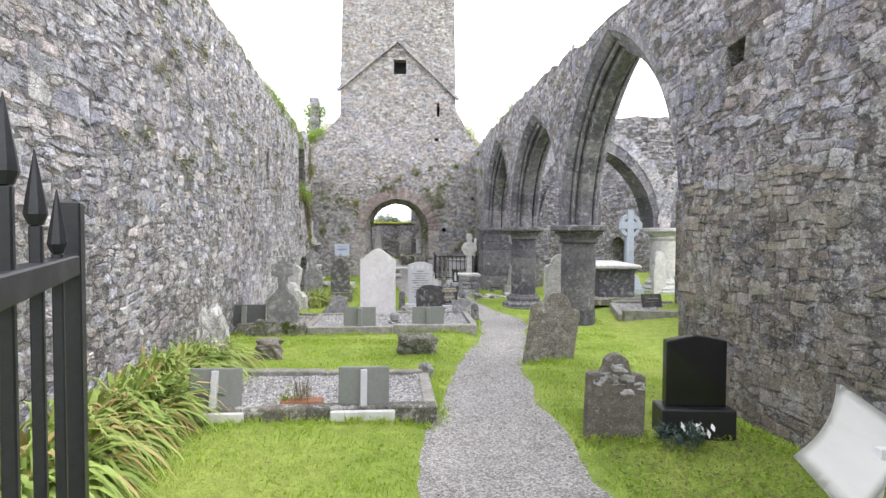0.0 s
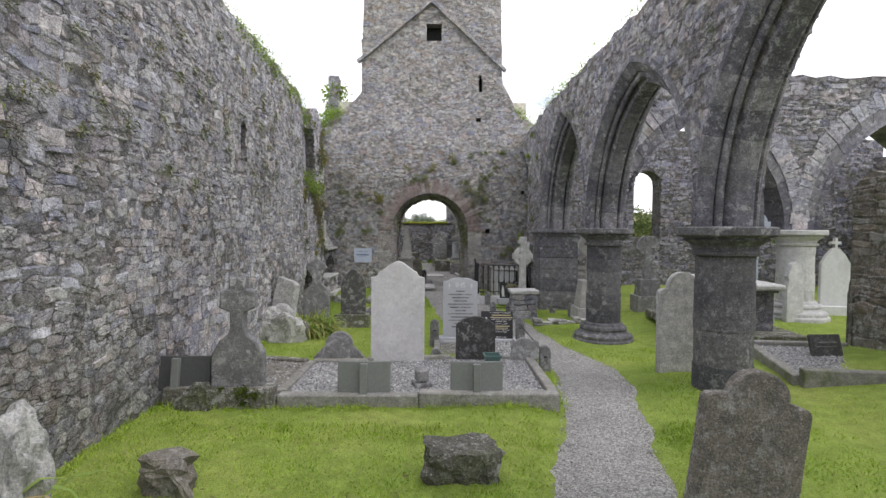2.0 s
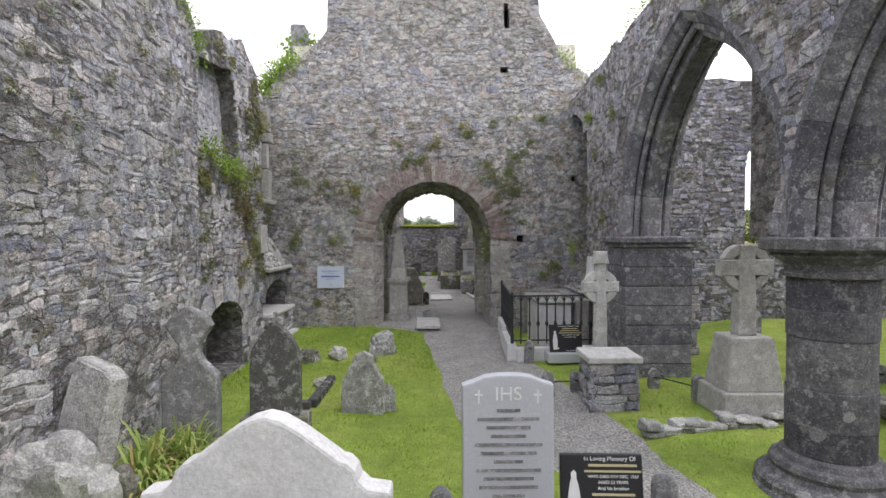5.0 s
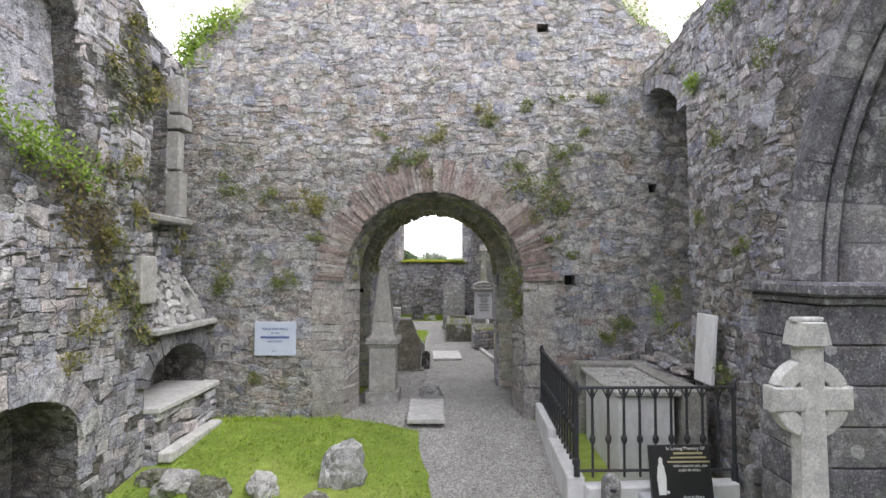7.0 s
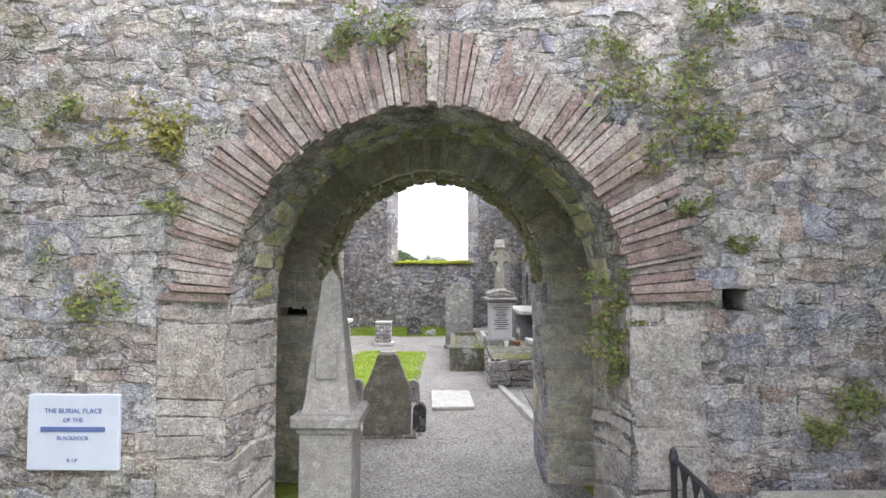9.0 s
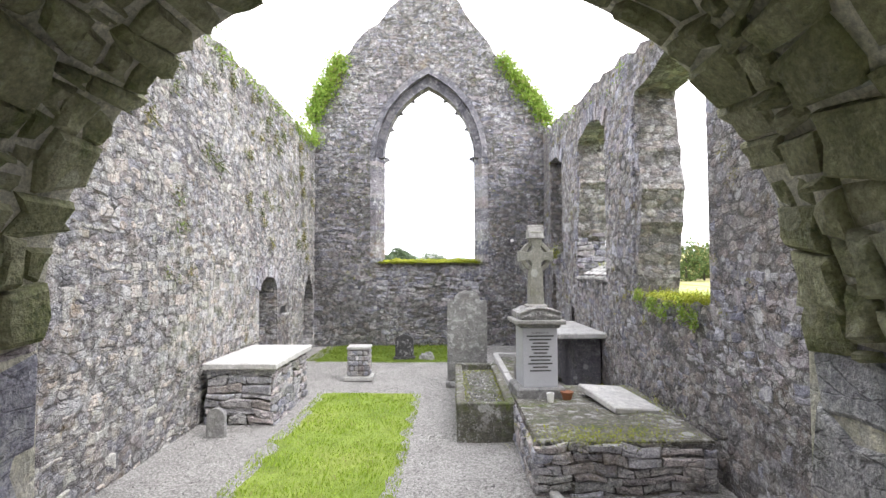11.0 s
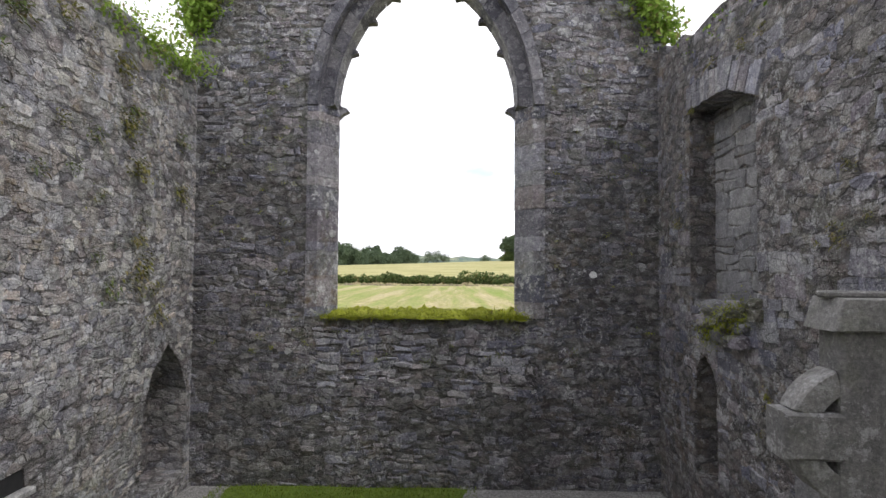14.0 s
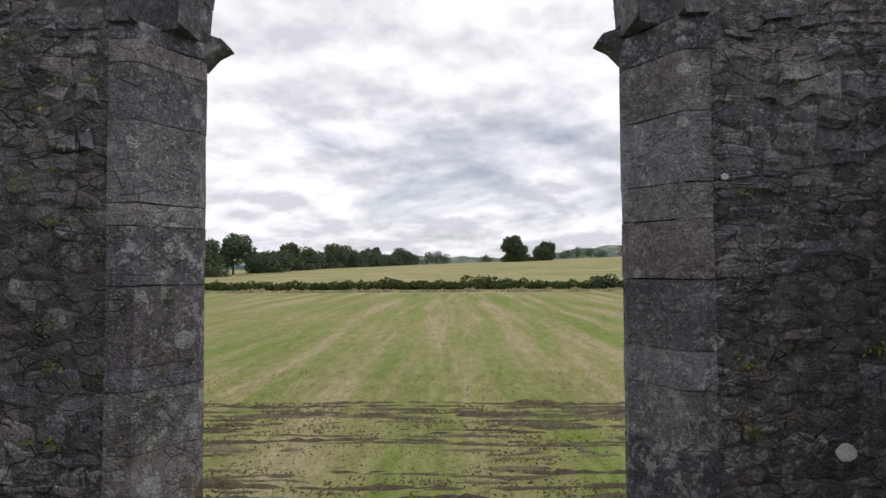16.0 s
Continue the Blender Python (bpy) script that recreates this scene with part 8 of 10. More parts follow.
bed1 = thing("raised_bed", 0, 0, 0, 0, "raised concrete-walled grave bed with mossy gravel", "grave")
for nm, a in (("bed_wall", (0.72, 0.12, 0.6, (-0.19, 29.68, 0.1))), ("bed_wall", (0.12, 2.8, 0.6, (-0.5, 31.05, 0.1))), ("bed_wall", (0.12, 2.8, 0.6, (0.14, 31.05, 0.1))), ("bed_wall", (0.72, 0.12, 0.62, (-0.19, 32.4, 0.1)))):
    box_part(nm, bed1, mat_mossy, a[0], a[1], a[2], a[3], 0.015, 0.008)
part("bed_soil", worn(bm_box(0.6, 2.6, 0.1, (-0.18, 31.0, 0.52), 0.01), 0.02, 5), mat_mossy, bed1)
pebbles("gravel_fill", bed1, np.random.default_rng(9).uniform((-0.42, 29.8), (0.06, 32.2), (500, 2)), lambda x, y: 0.63, mat_chip_pebble, (0.008, 0.02), 9)
lid = thing("fallen_slab", 1.45, 29.5, 0.74, 12, "grey slab lying tilted on the raised bed", "slab", "", (4, 6))
part("slab", worn(bm_box(0.62, 1.0, 0.08, (0, 0, 0), 0.015), 0.006, 6), mat_slab, lid)
cup = thing("plastic_cup", 0.62, 29.55, 0.72, 0, "small white plastic cup beside the pedestal", "cup")
part("cup", bm_lathe([(0.035, 0), (0.05, 0.12), (0.052, 0.125), (0.045, 0.122), (0.032, 0.02)], 14), mat_white_board, cup)
fp = thing("flower_pot", 0.86, 29.7, 0.71, 0, "small terracotta pot on the mossy bed", "planter")
part("pot", bm_lathe([(0.05, 0), (0.075, 0.1), (0.085, 0.1), (0.085, 0.12), (0.06, 0.118)], 14), mat_terracotta, fp)

# pedestal cross
def ringed_outline(foot, neck, tip, span, top, cz):
    """Slender cross with arms that swell towards their ends, and hollow armpits."""
    n, t, e = neck / 2, tip / 2, span / 2
    side = [(foot / 2, 0), (foot / 2 * 0.86, cz - 0.24), (n * 1.25, cz - 0.2), (n * 1.0, cz - 0.155), (n * 0.94, cz - 0.12), (n * 1.05, cz - 0.085), (n * 1.5, cz - n * 0.86), (e * 0.66, cz - n * 0.84), (e * 0.8, cz - t * 0.95), (e, cz - t)]
    return flip(side + [(x, 2 * cz - z) for x, z in side[:1:-1]] + [(n * 1.3, cz + 0.24), (n * 1.3, top), (0, top)])


ped = thing("pedestal_cross", 0.525, 30.05, 0.68, 4, "tall carved memorial pedestal bearing a ringed stone cross", "grave cross", "celtic crosses")
box_part("foot", ped, mat_head_grey, 0.64, 0.64, 0.26, (0, 0, -0.08), 0.02, 0.003)
bm = bm_box(0.46, 0.48, 0.78, (0, 0, 0.18), 0.008)
part("die", bm, mat_grey_granite, ped, "smooth pale inscribed block")
box_part("bed_mould", ped, mat_head_grey, 0.54, 0.55, 0.06, (0, 0, 0.95), 0.02)
box_part("cornice", ped, mat_cross, 0.66, 0.66, 0.06, (0, 0, 1.0), 0.012, 0.003)
bm = bm_slab([(-0.27, 0), (0.27, 0), (0.28, 0.09), (0.17, 0.145), (0.0, 0.18), (-0.17, 0.145), (-0.28, 0.09)], 0.56, 0.01)
bmesh.ops.translate(bm, vec=(0, 0, 1.06), verts=bm.verts)
part("pediment", worn(bm, 0.004, 3), mat_lichen_head, ped, "carved pediment cap spotted with lichen")
# rolled border and leaves on the pediment's front
edge_pts = [(-0.27 + 0.54 * i / 16, 0.105 + 0.062 * math.cos((i / 16 - 0.5) * math.pi)) for i in range(17)]
for (xa, za), (xb, zb) in zip(edge_pts, edge_pts[1:]):
    rod("border_roll", (xa, -0.285, 1.045 + za), (xb, -0.285, 1.045 + zb), 0.013, mat_lichen_head, ped, n=6)
for i in range(13):
    k = abs(i - 6) / 6
    bm = bm_rock(0.022, 0.014, 0.02 + 0.018 * (1 - k), 120 + i, 2, 0.4)
    bmesh.ops.rotate(bm, matrix=Matrix.Rotation(radians(25 * (1 if i % 2 else -1)), 3, "Y"), verts=bm.verts)
    bmesh.ops.translate(bm, vec=(-0.2 + 0.0333 * i, -0.286, 1.09 + 0.03 * (1 - k)), verts=bm.verts)
    part("carved_leaf", bm, mat_lichen_head, ped)
lettering(ped, "IN MEMORY OF", 0.033, (0, -0.242, 0.885), mat_letter_dark)
bars(ped, [(0, 0.835 - 0.046 * i, w, 0.02) for i, w in enumerate((0.36, 0.29, 0.2, 0.25))], mat_letter_dark, -0.241)
bars(ped, [(0, 0.66 - 0.046 * i, w, 0.02) for i, w in enumerate((0.22, 0.18, 0.3, 0.26, 0.32, 0.2, 0.28))], mat_letter_dark, -0.241)
box_part("cross_foot", ped, mat_cross, 0.27, 0.24, 0.05, (0, 0, 1.2), 0.015)
hgt = 1.0
bm = bm_slab(ringed_outline(0.2, 0.13, 0.145, 0.46, hgt, 0.66), 0.16, 0.01)
bmesh.ops.translate(bm, vec=(0, 0, 1.24), verts=bm.verts)
part("cross", worn(bm, 0.003, 7), mat_cross_mossy, ped)
for q in range(4):
    bm = bm_slab(arc(0, 0.66, 0.205, 14 + 90 * q, 76 + 90 * q, 10) + arc(0, 0.66, 0.15, 74 + 90 * q, 16 + 90 * q, 10), 0.11, 0.008)
    bmesh.ops.translate(bm, vec=(0, 0, 1.24), verts=bm.verts)
    part("ring_quarter", bm, mat_cross_mossy, ped)
bm = bm_box(0.21, 0.2, 0.15, (0, 0, 2.15))
for v in bm.verts:
    if v.co.z > 2.2:
        v.co.y *= 0.25
        v.co.x *= 0.92
part("cap", bm, mat_cross, ped, "house-shaped cap carved with slates")
part("cap_ridge", bm_box(0.22, 0.05, 0.035, (0, 0, 2.29), 0.01), mat_cross, ped)
part("cap_eaves", bm_box(0.225, 0.215, 0.02, (0, 0, 2.138), 0.006), mat_cross, ped)
for s in (-1, 1):
    for j in range(2):
        for i in range(4):
            part("carved_slate", bm_box(0.044, 0.012, 0.066, (-0.072 + 0.048 * i + (0.012 if j else -0.006), s * (0.098 - 0.034 * j), 2.158 + 0.066 * j), 0.003, (s * 27, 0, 0)), mat_cross, ped)

celtic_cross(0.92, 32.78, 0.2, -4, "tall grey celtic cross with roofed cap on a battered base", mat_cross_dark, 2.96, [(0.74, 0.68, 0.38, 0.72), (0.6, 0.54, 0.82, 0.36)], 0.2, 0.66, 0.17, 0.25, True, 0.675, 6)
plot_f = thing("grave_plot", 0, 0, 0, 0, "kerbed grave of dark gravel behind the tall cross", "grave")
kerb_run(plot_f, [(0.5, 32.5), (0.45, 36.0), (1.65, 35.9)], 0.12, 0.12, mat_slab, 71)
for i in range(6):
    part("flagstone", worn(bm_box(0.54, 0.86, 0.08, (0.78 + 0.55 * (i % 2), 33.65 + 0.88 * (i // 2), 0.2), 0.012), 0.012, 72 + i), mat_mossy, plot_f)
tt = thing("table_tomb", 1.72, 33.25, 0.2, 2, "flat-topped table tomb against the south wall", "tomb")
box_part("chest", tt, mat_dressed, 0.5, 1.8, 0.98, (0.04, 0.0, 0), 0.01, 0.003)
box_part("top_slab", tt, mat_slab, 0.86, 2.25, 0.1, (-0.1, 0, 0.98), 0.02, 0.005, label="broad worn top slab")
headstone(-0.33, 32.75, o_lobed(0.74, 1.66), 0.12, mat_head_streaked, "tall grey lichen-streaked headstone with shouldered head", 1, (-1, 0), 0.2, 0.005, (0.8, 0.3, 0.14), seed=25)
lt = thing("wall_slab", 1.96, 34.6, 0.9, 90, "pale pointed slab fixed to the dark wall", "slab")
part("slab", bm_slab([(-0.2, 0.1), (0, 0), (0.22, 0.12), (0.24, 0.75), (-0.22, 0.72)], 0.05, 0.01), mat_head_grey, lt)
pil = thing("brick_pillar", -2.46, 33.45, gravel_y(33.4), 2, "short square pillar of small rough stones with slab ends", "pillar")
part("base_slab", bm_box(0.56, 0.46, 0.08, (0, 0, 0), 0.008), mat_slab, pil)
part("core", bm_box(0.38, 0.3, 0.5, (0, 0, 0.08)), mat_mortar_dark, pil)
for r_ in range(5):
    for c_ in range(4):
        w = 0.095 + 0.02 * math.sin(r_ * 3 + c_ * 2.2)
        bm = bm_box(w, 0.05, 0.088, (-0.148 + 0.098 * c_ + (0.012 if r_ % 2 else -0.012), -0.165, 0.09 + 0.1 * r_), 0.016, (0, 0, 0), 0.006)
        part("stone", bm, mat_rubble, pil)
    for s in (-1, 1):
        for c_ in range(3):
            part("stone", bm_box(0.05, 0.1, 0.088, (s * 0.2, -0.11 + 0.11 * c_, 0.09 + 0.1 * r_), 0.016, (0, 0, 0), 0.006), mat_rubble, pil)
part("cap_slab", bm_box(0.46, 0.38, 0.06, (0, 0, 0.6), 0.012), mat_slab, pil)
ob = headstone(-1.76, 35.7, flip([(0.22, 0), (0.22, 0.42), (0.19, 0.46), (0.1, 0.5), (0.05, 0.52), (0, 0.55)]), 0.1, mat_head_dark, "small dark headstone on a broken plinth", 0, (-2, 0), 0.18, 0.004, (0.52, 0.24, 0.13), seed=26)
boulder(-1.22, 35.65, 0.17, 0.09, 0.15, 130, mat_boulder, "pale broken stone on the shaded grass", "loose_stone", yaw=-20)
sill = thing("sill_rubble", 2.35, 33.0, 2.3, 0, "sloping bed of pale broken stones on the window sill", "rubble")
rs = random.Random(8)
bm = bm_box(0.64, 2.0, 0.3, (0, 0.02, -0.14))
for v in bm.verts:
    if v.co.z > 0:
        v.co.z = 0.06 + 0.5 * v.co.x
part("packed_core", worn(bm, 0.012, 3), mat_joint, sill)
for i in range(5):
    q = -0.95
    while q < 0.95:
        w = rs.uniform(0.13, 0.3)
        xx = -0.25 + 0.125 * i
        bm = worn(bm_box(0.118, w - 0.012, 0.07, (0, 0, 0), 0.016, (0, -27 + rs.uniform(-5, 5), rs.uniform(-6, 6)), 0.008), 0.008, int(q * 100) + i)
        bmesh.ops.translate(bm, vec=(xx, q + w / 2, 0.03 + 0.5 * xx + rs.uniform(-0.01, 0.014)), verts=bm.verts)
        part("sill_stone", bm, mat_pale_boulder if rs.random() < 0.7 else mat_boulder, sill)
        q += w
ledge = thing("ledge_rubble", 2.0, 36.0, 2.6, 0, "mossy broken rubble ledge below the blind window", "rubble")
for i in range(34):
    bm = bm_rock(rs.uniform(0.06, 0.12), rs.uniform(0.08, 0.17), rs.uniform(0.05, 0.09), 480 + i, 2, 0.5)
    q = rs.uniform(-0.55, 0.5)
    bmesh.ops.translate(bm, vec=(rs.uniform(-0.06, 0.14), q, rs.uniform(-0.12, 0.3) - 0.12 * q), verts=bm.verts)
    part("loose_stone", bm, mat_rubble_dark if i % 3 else mat_mossy, ledge)
tl = thing("table_tomb", 0, 0, 0, 0, "rubble-built table tomb with a pale stone top", "tomb")
dry_stone(tl, -4.12, -3.16, 30.36, 32.12, 0.05, 1.0, mat_rubble, 51, sides="SE")
part("top_slab", worn(bm_box(1.06, 1.9, 0.09, (-3.62, 31.24, 1.0), 0.015), 0.012, 8), mat_slab, tl, "broad pale slab with pits and stains")
headstone(-3.72, 29.8, o_round(0.24, 0.46, 0.12), 0.09, mat_head_grey, "tiny round-topped grey headstone before the tomb", 2, (0, 0), 0.14, 0.003, seed=27)
floor_in = part("room_floor", bm_box(2.0, 4.0, 0.06, (-5.4, 34.0, 0.2)), mat_earth, None)
tagged(floor_in, "bare earth floor inside the dark doorway", "floor", "", "structure")

# ---- plants ----
def leaf_mesh(name, base, lead, length, width, droop, mat, parent=None, segs=3):
    """Many arching pointed leaves: base points, first directions, lengths, widths and droop."""
    n = len(base)
    lead = lead / np.linalg.norm(lead, axis=1, keepdims=True)
    side = np.cross(lead, (0, 0, 1.0)) + np.array((1e-4, 2e-4, 0))
    side /= np.linalg.norm(side, axis=1, keepdims=True)
    rows = []
    for s in range(segs + 1):
        f = s / segs
        mid = base + lead * (length * f)[:, None]
        mid[:, 2] -= droop * length * f * f
        w = width * (0.7 + 0.6 * f if f < 0.4 else 1.1 * (1 - f) / 0.6) * 0.5
        rows += [mid] if s == segs else [mid - side * w[:, None], mid + side * w[:, None]]
    k = 2 * segs + 1
    v = np.stack(rows, 1).reshape(-1, 3)
    unit = [(2 * s, 2 * s + 1, 2 * s + 3, 2 * s + 2) for s in range(segs - 1)] + [(2 * segs - 2, 2 * segs - 1, 2 * segs)]
    o = (np.arange(n) * k).tolist()
    faces = [tuple(i + b for i in f) for b in o for f in unit]
    return mesh_ob(name, v.tolist(), faces, mat, parent)


def leaflets(name, at, size, mat, parent=None, seed=1, flat=0.0, up=None):
    """Small diamond leaves set every way round the points."""
    r = np.random.default_rng(seed)
    n = len(at)
    a = r.normal(size=(n, 3))
    if up is not None:
        a = a * (1 - flat) + np.array(up) * flat * 2
    a /= np.linalg.norm(a, axis=1, keepdims=True)
    b = np.cross(a, r.normal(size=(n, 3)))
    b /= np.linalg.norm(b, axis=1, keepdims=True)
    c = np.cross(a, b)
    s = size * r.uniform(0.6, 1.35, n)
    s = s[:, None]
    v = np.stack([at - b * s, at - c * s * 0.45 + a * s * 0.12, at + b * s, at + c * s * 0.45 + a * s * 0.12], 1).reshape(-1, 3)
    f = (np.arange(n)[:, None] * 4 + np.array((0, 1, 2, 3))).tolist()
    return mesh_ob(name, v.tolist(), f, mat, parent)


PR = np.random.default_rng(77)


def fountain(name, x, y, z, n, length, spread, mat, label, cat, group="", droop=(0.5, 1.0), width=0.022, lean=(0, 0), rad=0.12):
    """A clump of arching strap leaves from one root."""
    ob = thing(name, x, y, z, 0, label, cat, group)
    a = PR.uniform(0, 2 * math.pi, n)
    t = PR.uniform(0.1, 1, n) * spread
    base = np.stack([np.cos(a) * PR.uniform(0, rad, n), np.sin(a) * PR.uniform(0, rad, n), PR.uniform(-0.03, 0.04, n)], 1)
    lead = np.stack([np.cos(a) * t + lean[0], np.sin(a) * t + lean[1], np.ones(n)], 1)
    leaf_mesh("leaves", base, lead, PR.uniform(0.6, 1.15, n) * length, PR.uniform(0.6, 1.2, n) * width, PR.uniform(*droop, n), mat, ob, 5)
    return ob


# strap-leaved plants along the north wall
for i in range(13):
    f = i / 12
    x, y = -2.82 - 0.12 * f + PR.uniform(-0.1, 0.14), 3.7 + 3.2 * f
    fountain("strap_plant", x, y, gz(x, y) - 0.02, 150, 1.3 + 0.02 * f, 0.55, mat_strap, "arching clump of strap leaves, green with dry tips, by the wall", "plant", "wall border plants", (0.6, 1.15), 0.05, (0.3, -0.12), 0.24)
for x, y, k in ((-2.55, 5.2, 0.62), (-2.58, 5.8, 0.6), (-2.6, 4.6, 0.6)):
    fountain("strap_plant", x, y, gz(x, y), 90, k * 1.15, 0.8, mat_strap, "low arching clump of strap leaves beside the grave kerb", "plant", "wall border plants", (0.6, 1.1), 0.028, (0.3, -0.1), 0.16)
for i, (x, y, k) in enumerate(((-3.0, 14.9, 0.9), (-2.75, 15.1, 0.9), (-2.9, 14.6, 0.75), (-2.6, 14.9, 0.7))):
    ob = fountain("strap_plant", x, y, gz(x, y), 130, k * 1.3, 0.7, mat_strap, "drooping strap-leaved clump beside the boulder", "plant", "wall border plants", (0.5, 1.0), 0.03, (0.25, -0.1))
fl = fountain("garden_flower", 3.5, 16.9, gz(3.5, 16.9), 24, 0.3, 0.6, mat_strap, "small plant with red flowers by the cross", "plant", "", (0.3, 0.7), 0.014)
leaflets("flower", np.array((0, 0, 0.26)) + PR.normal(size=(16, 3)) * 0.05, 0.025, mat_red_flower, fl, 4)
sp = fountain("trough_plant", -1.33, 5.46, 0.405, 46, 0.3, 0.45, mat_dryplant, "spiky brown sprout growing from the trough", "plant", "", (0.0, 0.25), 0.008)
leaflets("leaf", np.array((-0.14, 0, 0.05)) + PR.normal(size=(60, 3)) * (0.05, 0.03, 0.03), 0.02, mat_topgreen, sp, 5)
for x, y, k in ((-2.75, 6.9, 0.75), (-2.6, 7.15, 0.6), (-2.95, 7.0, 0.8), (-2.5, 6.95, 0.45)):
    fountain("strap_plant", x, y, gz(x, y), 120, k * 1.1, 0.7, mat_drystrap, "browned clump of strap leaves against the leaning boulder", "plant", "wall border plants", (0.6, 1.1), 0.026, (0.2, -0.15), 0.16)
# the wreath's needles and its ribbon
a = PR.uniform(0, 2 * math.pi, 320)
rr_ = 0.13 + PR.normal(size=320) * 0.025
at = np.stack([np.cos(a) * rr_, np.sin(a) * rr_, 0.05 + PR.uniform(-0.04, 0.07, 320)], 1)
leaf_mesh("needles", at, np.stack([np.cos(a) + PR.normal(size=320) * 0.7, np.sin(a) + PR.normal(size=320) * 0.7, PR.uniform(0.0, 1.2, 320)], 1), PR.uniform(0.05, 0.1, 320), np.full(320, 0.014), PR.uniform(0, 0.4, 320), mat_wreath, wreath, 2)
part("wreath_ring", bm_join(*[bm_rock(0.045, 0.045, 0.05, 300 + i, 1, 0.3) for i in range(1)]), mat_wreath, wreath)
leaflets("ribbon", np.array((0.16, 0.05, 0.08)) + PR.normal(size=(26, 3)) * (0.06, 0.04, 0.025), 0.035, mat_letter_white, wreath, 6)


# ---- ferns and ivy on walls ----
def wall_tuft(name, x, y, z, nrm, size, mat, label, n=None, hang=0.5, group="wall plants"):
    """A cushion of small leaves rooted in a joint: nrm points out of the wall."""
    ob = thing(name, x, y, z, 0, label, "plant", group)
    n = n or int(90 + 1500 * size * size + 400 * size)
    nr = np.array((nrm[0], nrm[1], 0.0))
    tn = np.array((-nrm[1], nrm[0], 0.0))
    k = 5
    hub = tn * PR.normal(size=(k, 1)) * size * 0.42 + np.array((0, 0, 1)) * (PR.normal(size=(k, 1)) * 0.3 - 0.25 * hang) * size
    pick = PR.integers(0, k, n)
    at = hub[pick] + tn * PR.normal(size=(n, 1)) * size * 0.2 + np.array((0, 0, 1)) * PR.normal(size=(n, 1)) * size * 0.17 + nr * np.abs(PR.normal(size=(n, 1))) * size * 0.16
    leaflets("leaves", at, 0.013 + 0.022 * size, mat, ob, int(1000 * abs(x)) + int(100 * z), 0.4, (nrm[0], nrm[1], 0.4))
    m = 8
    leaf_mesh("stalk", np.zeros((m, 3)), nr * PR.uniform(0.3, 1, (m, 1)) + tn * PR.normal(size=(m, 1)) + np.array((0, 0, 1)) * PR.normal(size=(m, 1)) * 0.6, PR.uniform(0.3, 0.7, m) * size, np.full(m, 0.006), PR.uniform(0, 0.8, m), mat, ob, 2)
    return ob


TOWER_TUFTS = [(-1.0, 3.84, 0.3), (-1.2, 3.78, 0.2), (-2.39, 3.15, 0.34), (-2.25, 3.22, 0.22), (-3.39, 3.47, 0.26), (-3.65, 2.09, 0.3), (-2.67, 2.2, 0.26), (-3.1, 0.82, 0.16), (0.86, 3.25, 0.42), (0.78, 3.53, 0.3), (0.03, 4.53, 0.22), (0.15, 4.36, 0.16), (-0.55, 4.16, 0.24), (0.69, 4.62, 0.14), (1.12, 3.9, 0.2), (1.3, 4.02, 0.14), (1.45, 4.2, 0.14), (0.49, 3.73, 0.16), (-2.3, 2.75, 0.12), (1.27, 2.46, 0.1), (1.15, 4.7, 0.12), (-1.32, 4.13, 0.12), (0.95, 2.7, 0.14), (1.7, 4.75, 0.2), (-2.95, 3.3, 0.2), (1.9, 1.55, 0.22), (1.75, 1.35, 0.16)]
for i, (x, z, k) in enumerate(TOWER_TUFTS):
    wall_tuft("wall_fern", x, float(pt.at(tx(x), z, 0.02)[1]), z, (0, -1), k, mat_wallgrass if i in (2, 10, 12, 3) else mat_fern, "green fern tuft rooted in the tower masonry")
for i in range(6):
    wall_tuft("ivy_sprig", 0.5 + PR.uniform(-0.06, 0.06), 21.7, 1.7 + 0.11 * i, (-0.5, -0.8), 0.16, mat_fern, "trailing ivy on the archway jamb", hang=0.9)
for x, y, z, k in ((2.2, 20.9, 2.0, 0.3), (2.2, 20.4, 2.05, 0.22), (2.24, 19.9, 2.9, 0.16), (2.26, 19.6, 3.6, 0.2), (2.27, 19.2, 2.5, 0.16), (2.3, 20.1, 4.4, 0.26), (2.32, 18.8, 4.2, 0.2), (2.3, 19.5, 4.9, 0.22), (2.26, 19.5, 1.3, 0.2)):
    wall_tuft("wall_fern", x, y, z, (-1, 0), k, mat_fern if k < 0.25 else mat_topgreen, "small fern rooted in the south wall joints")


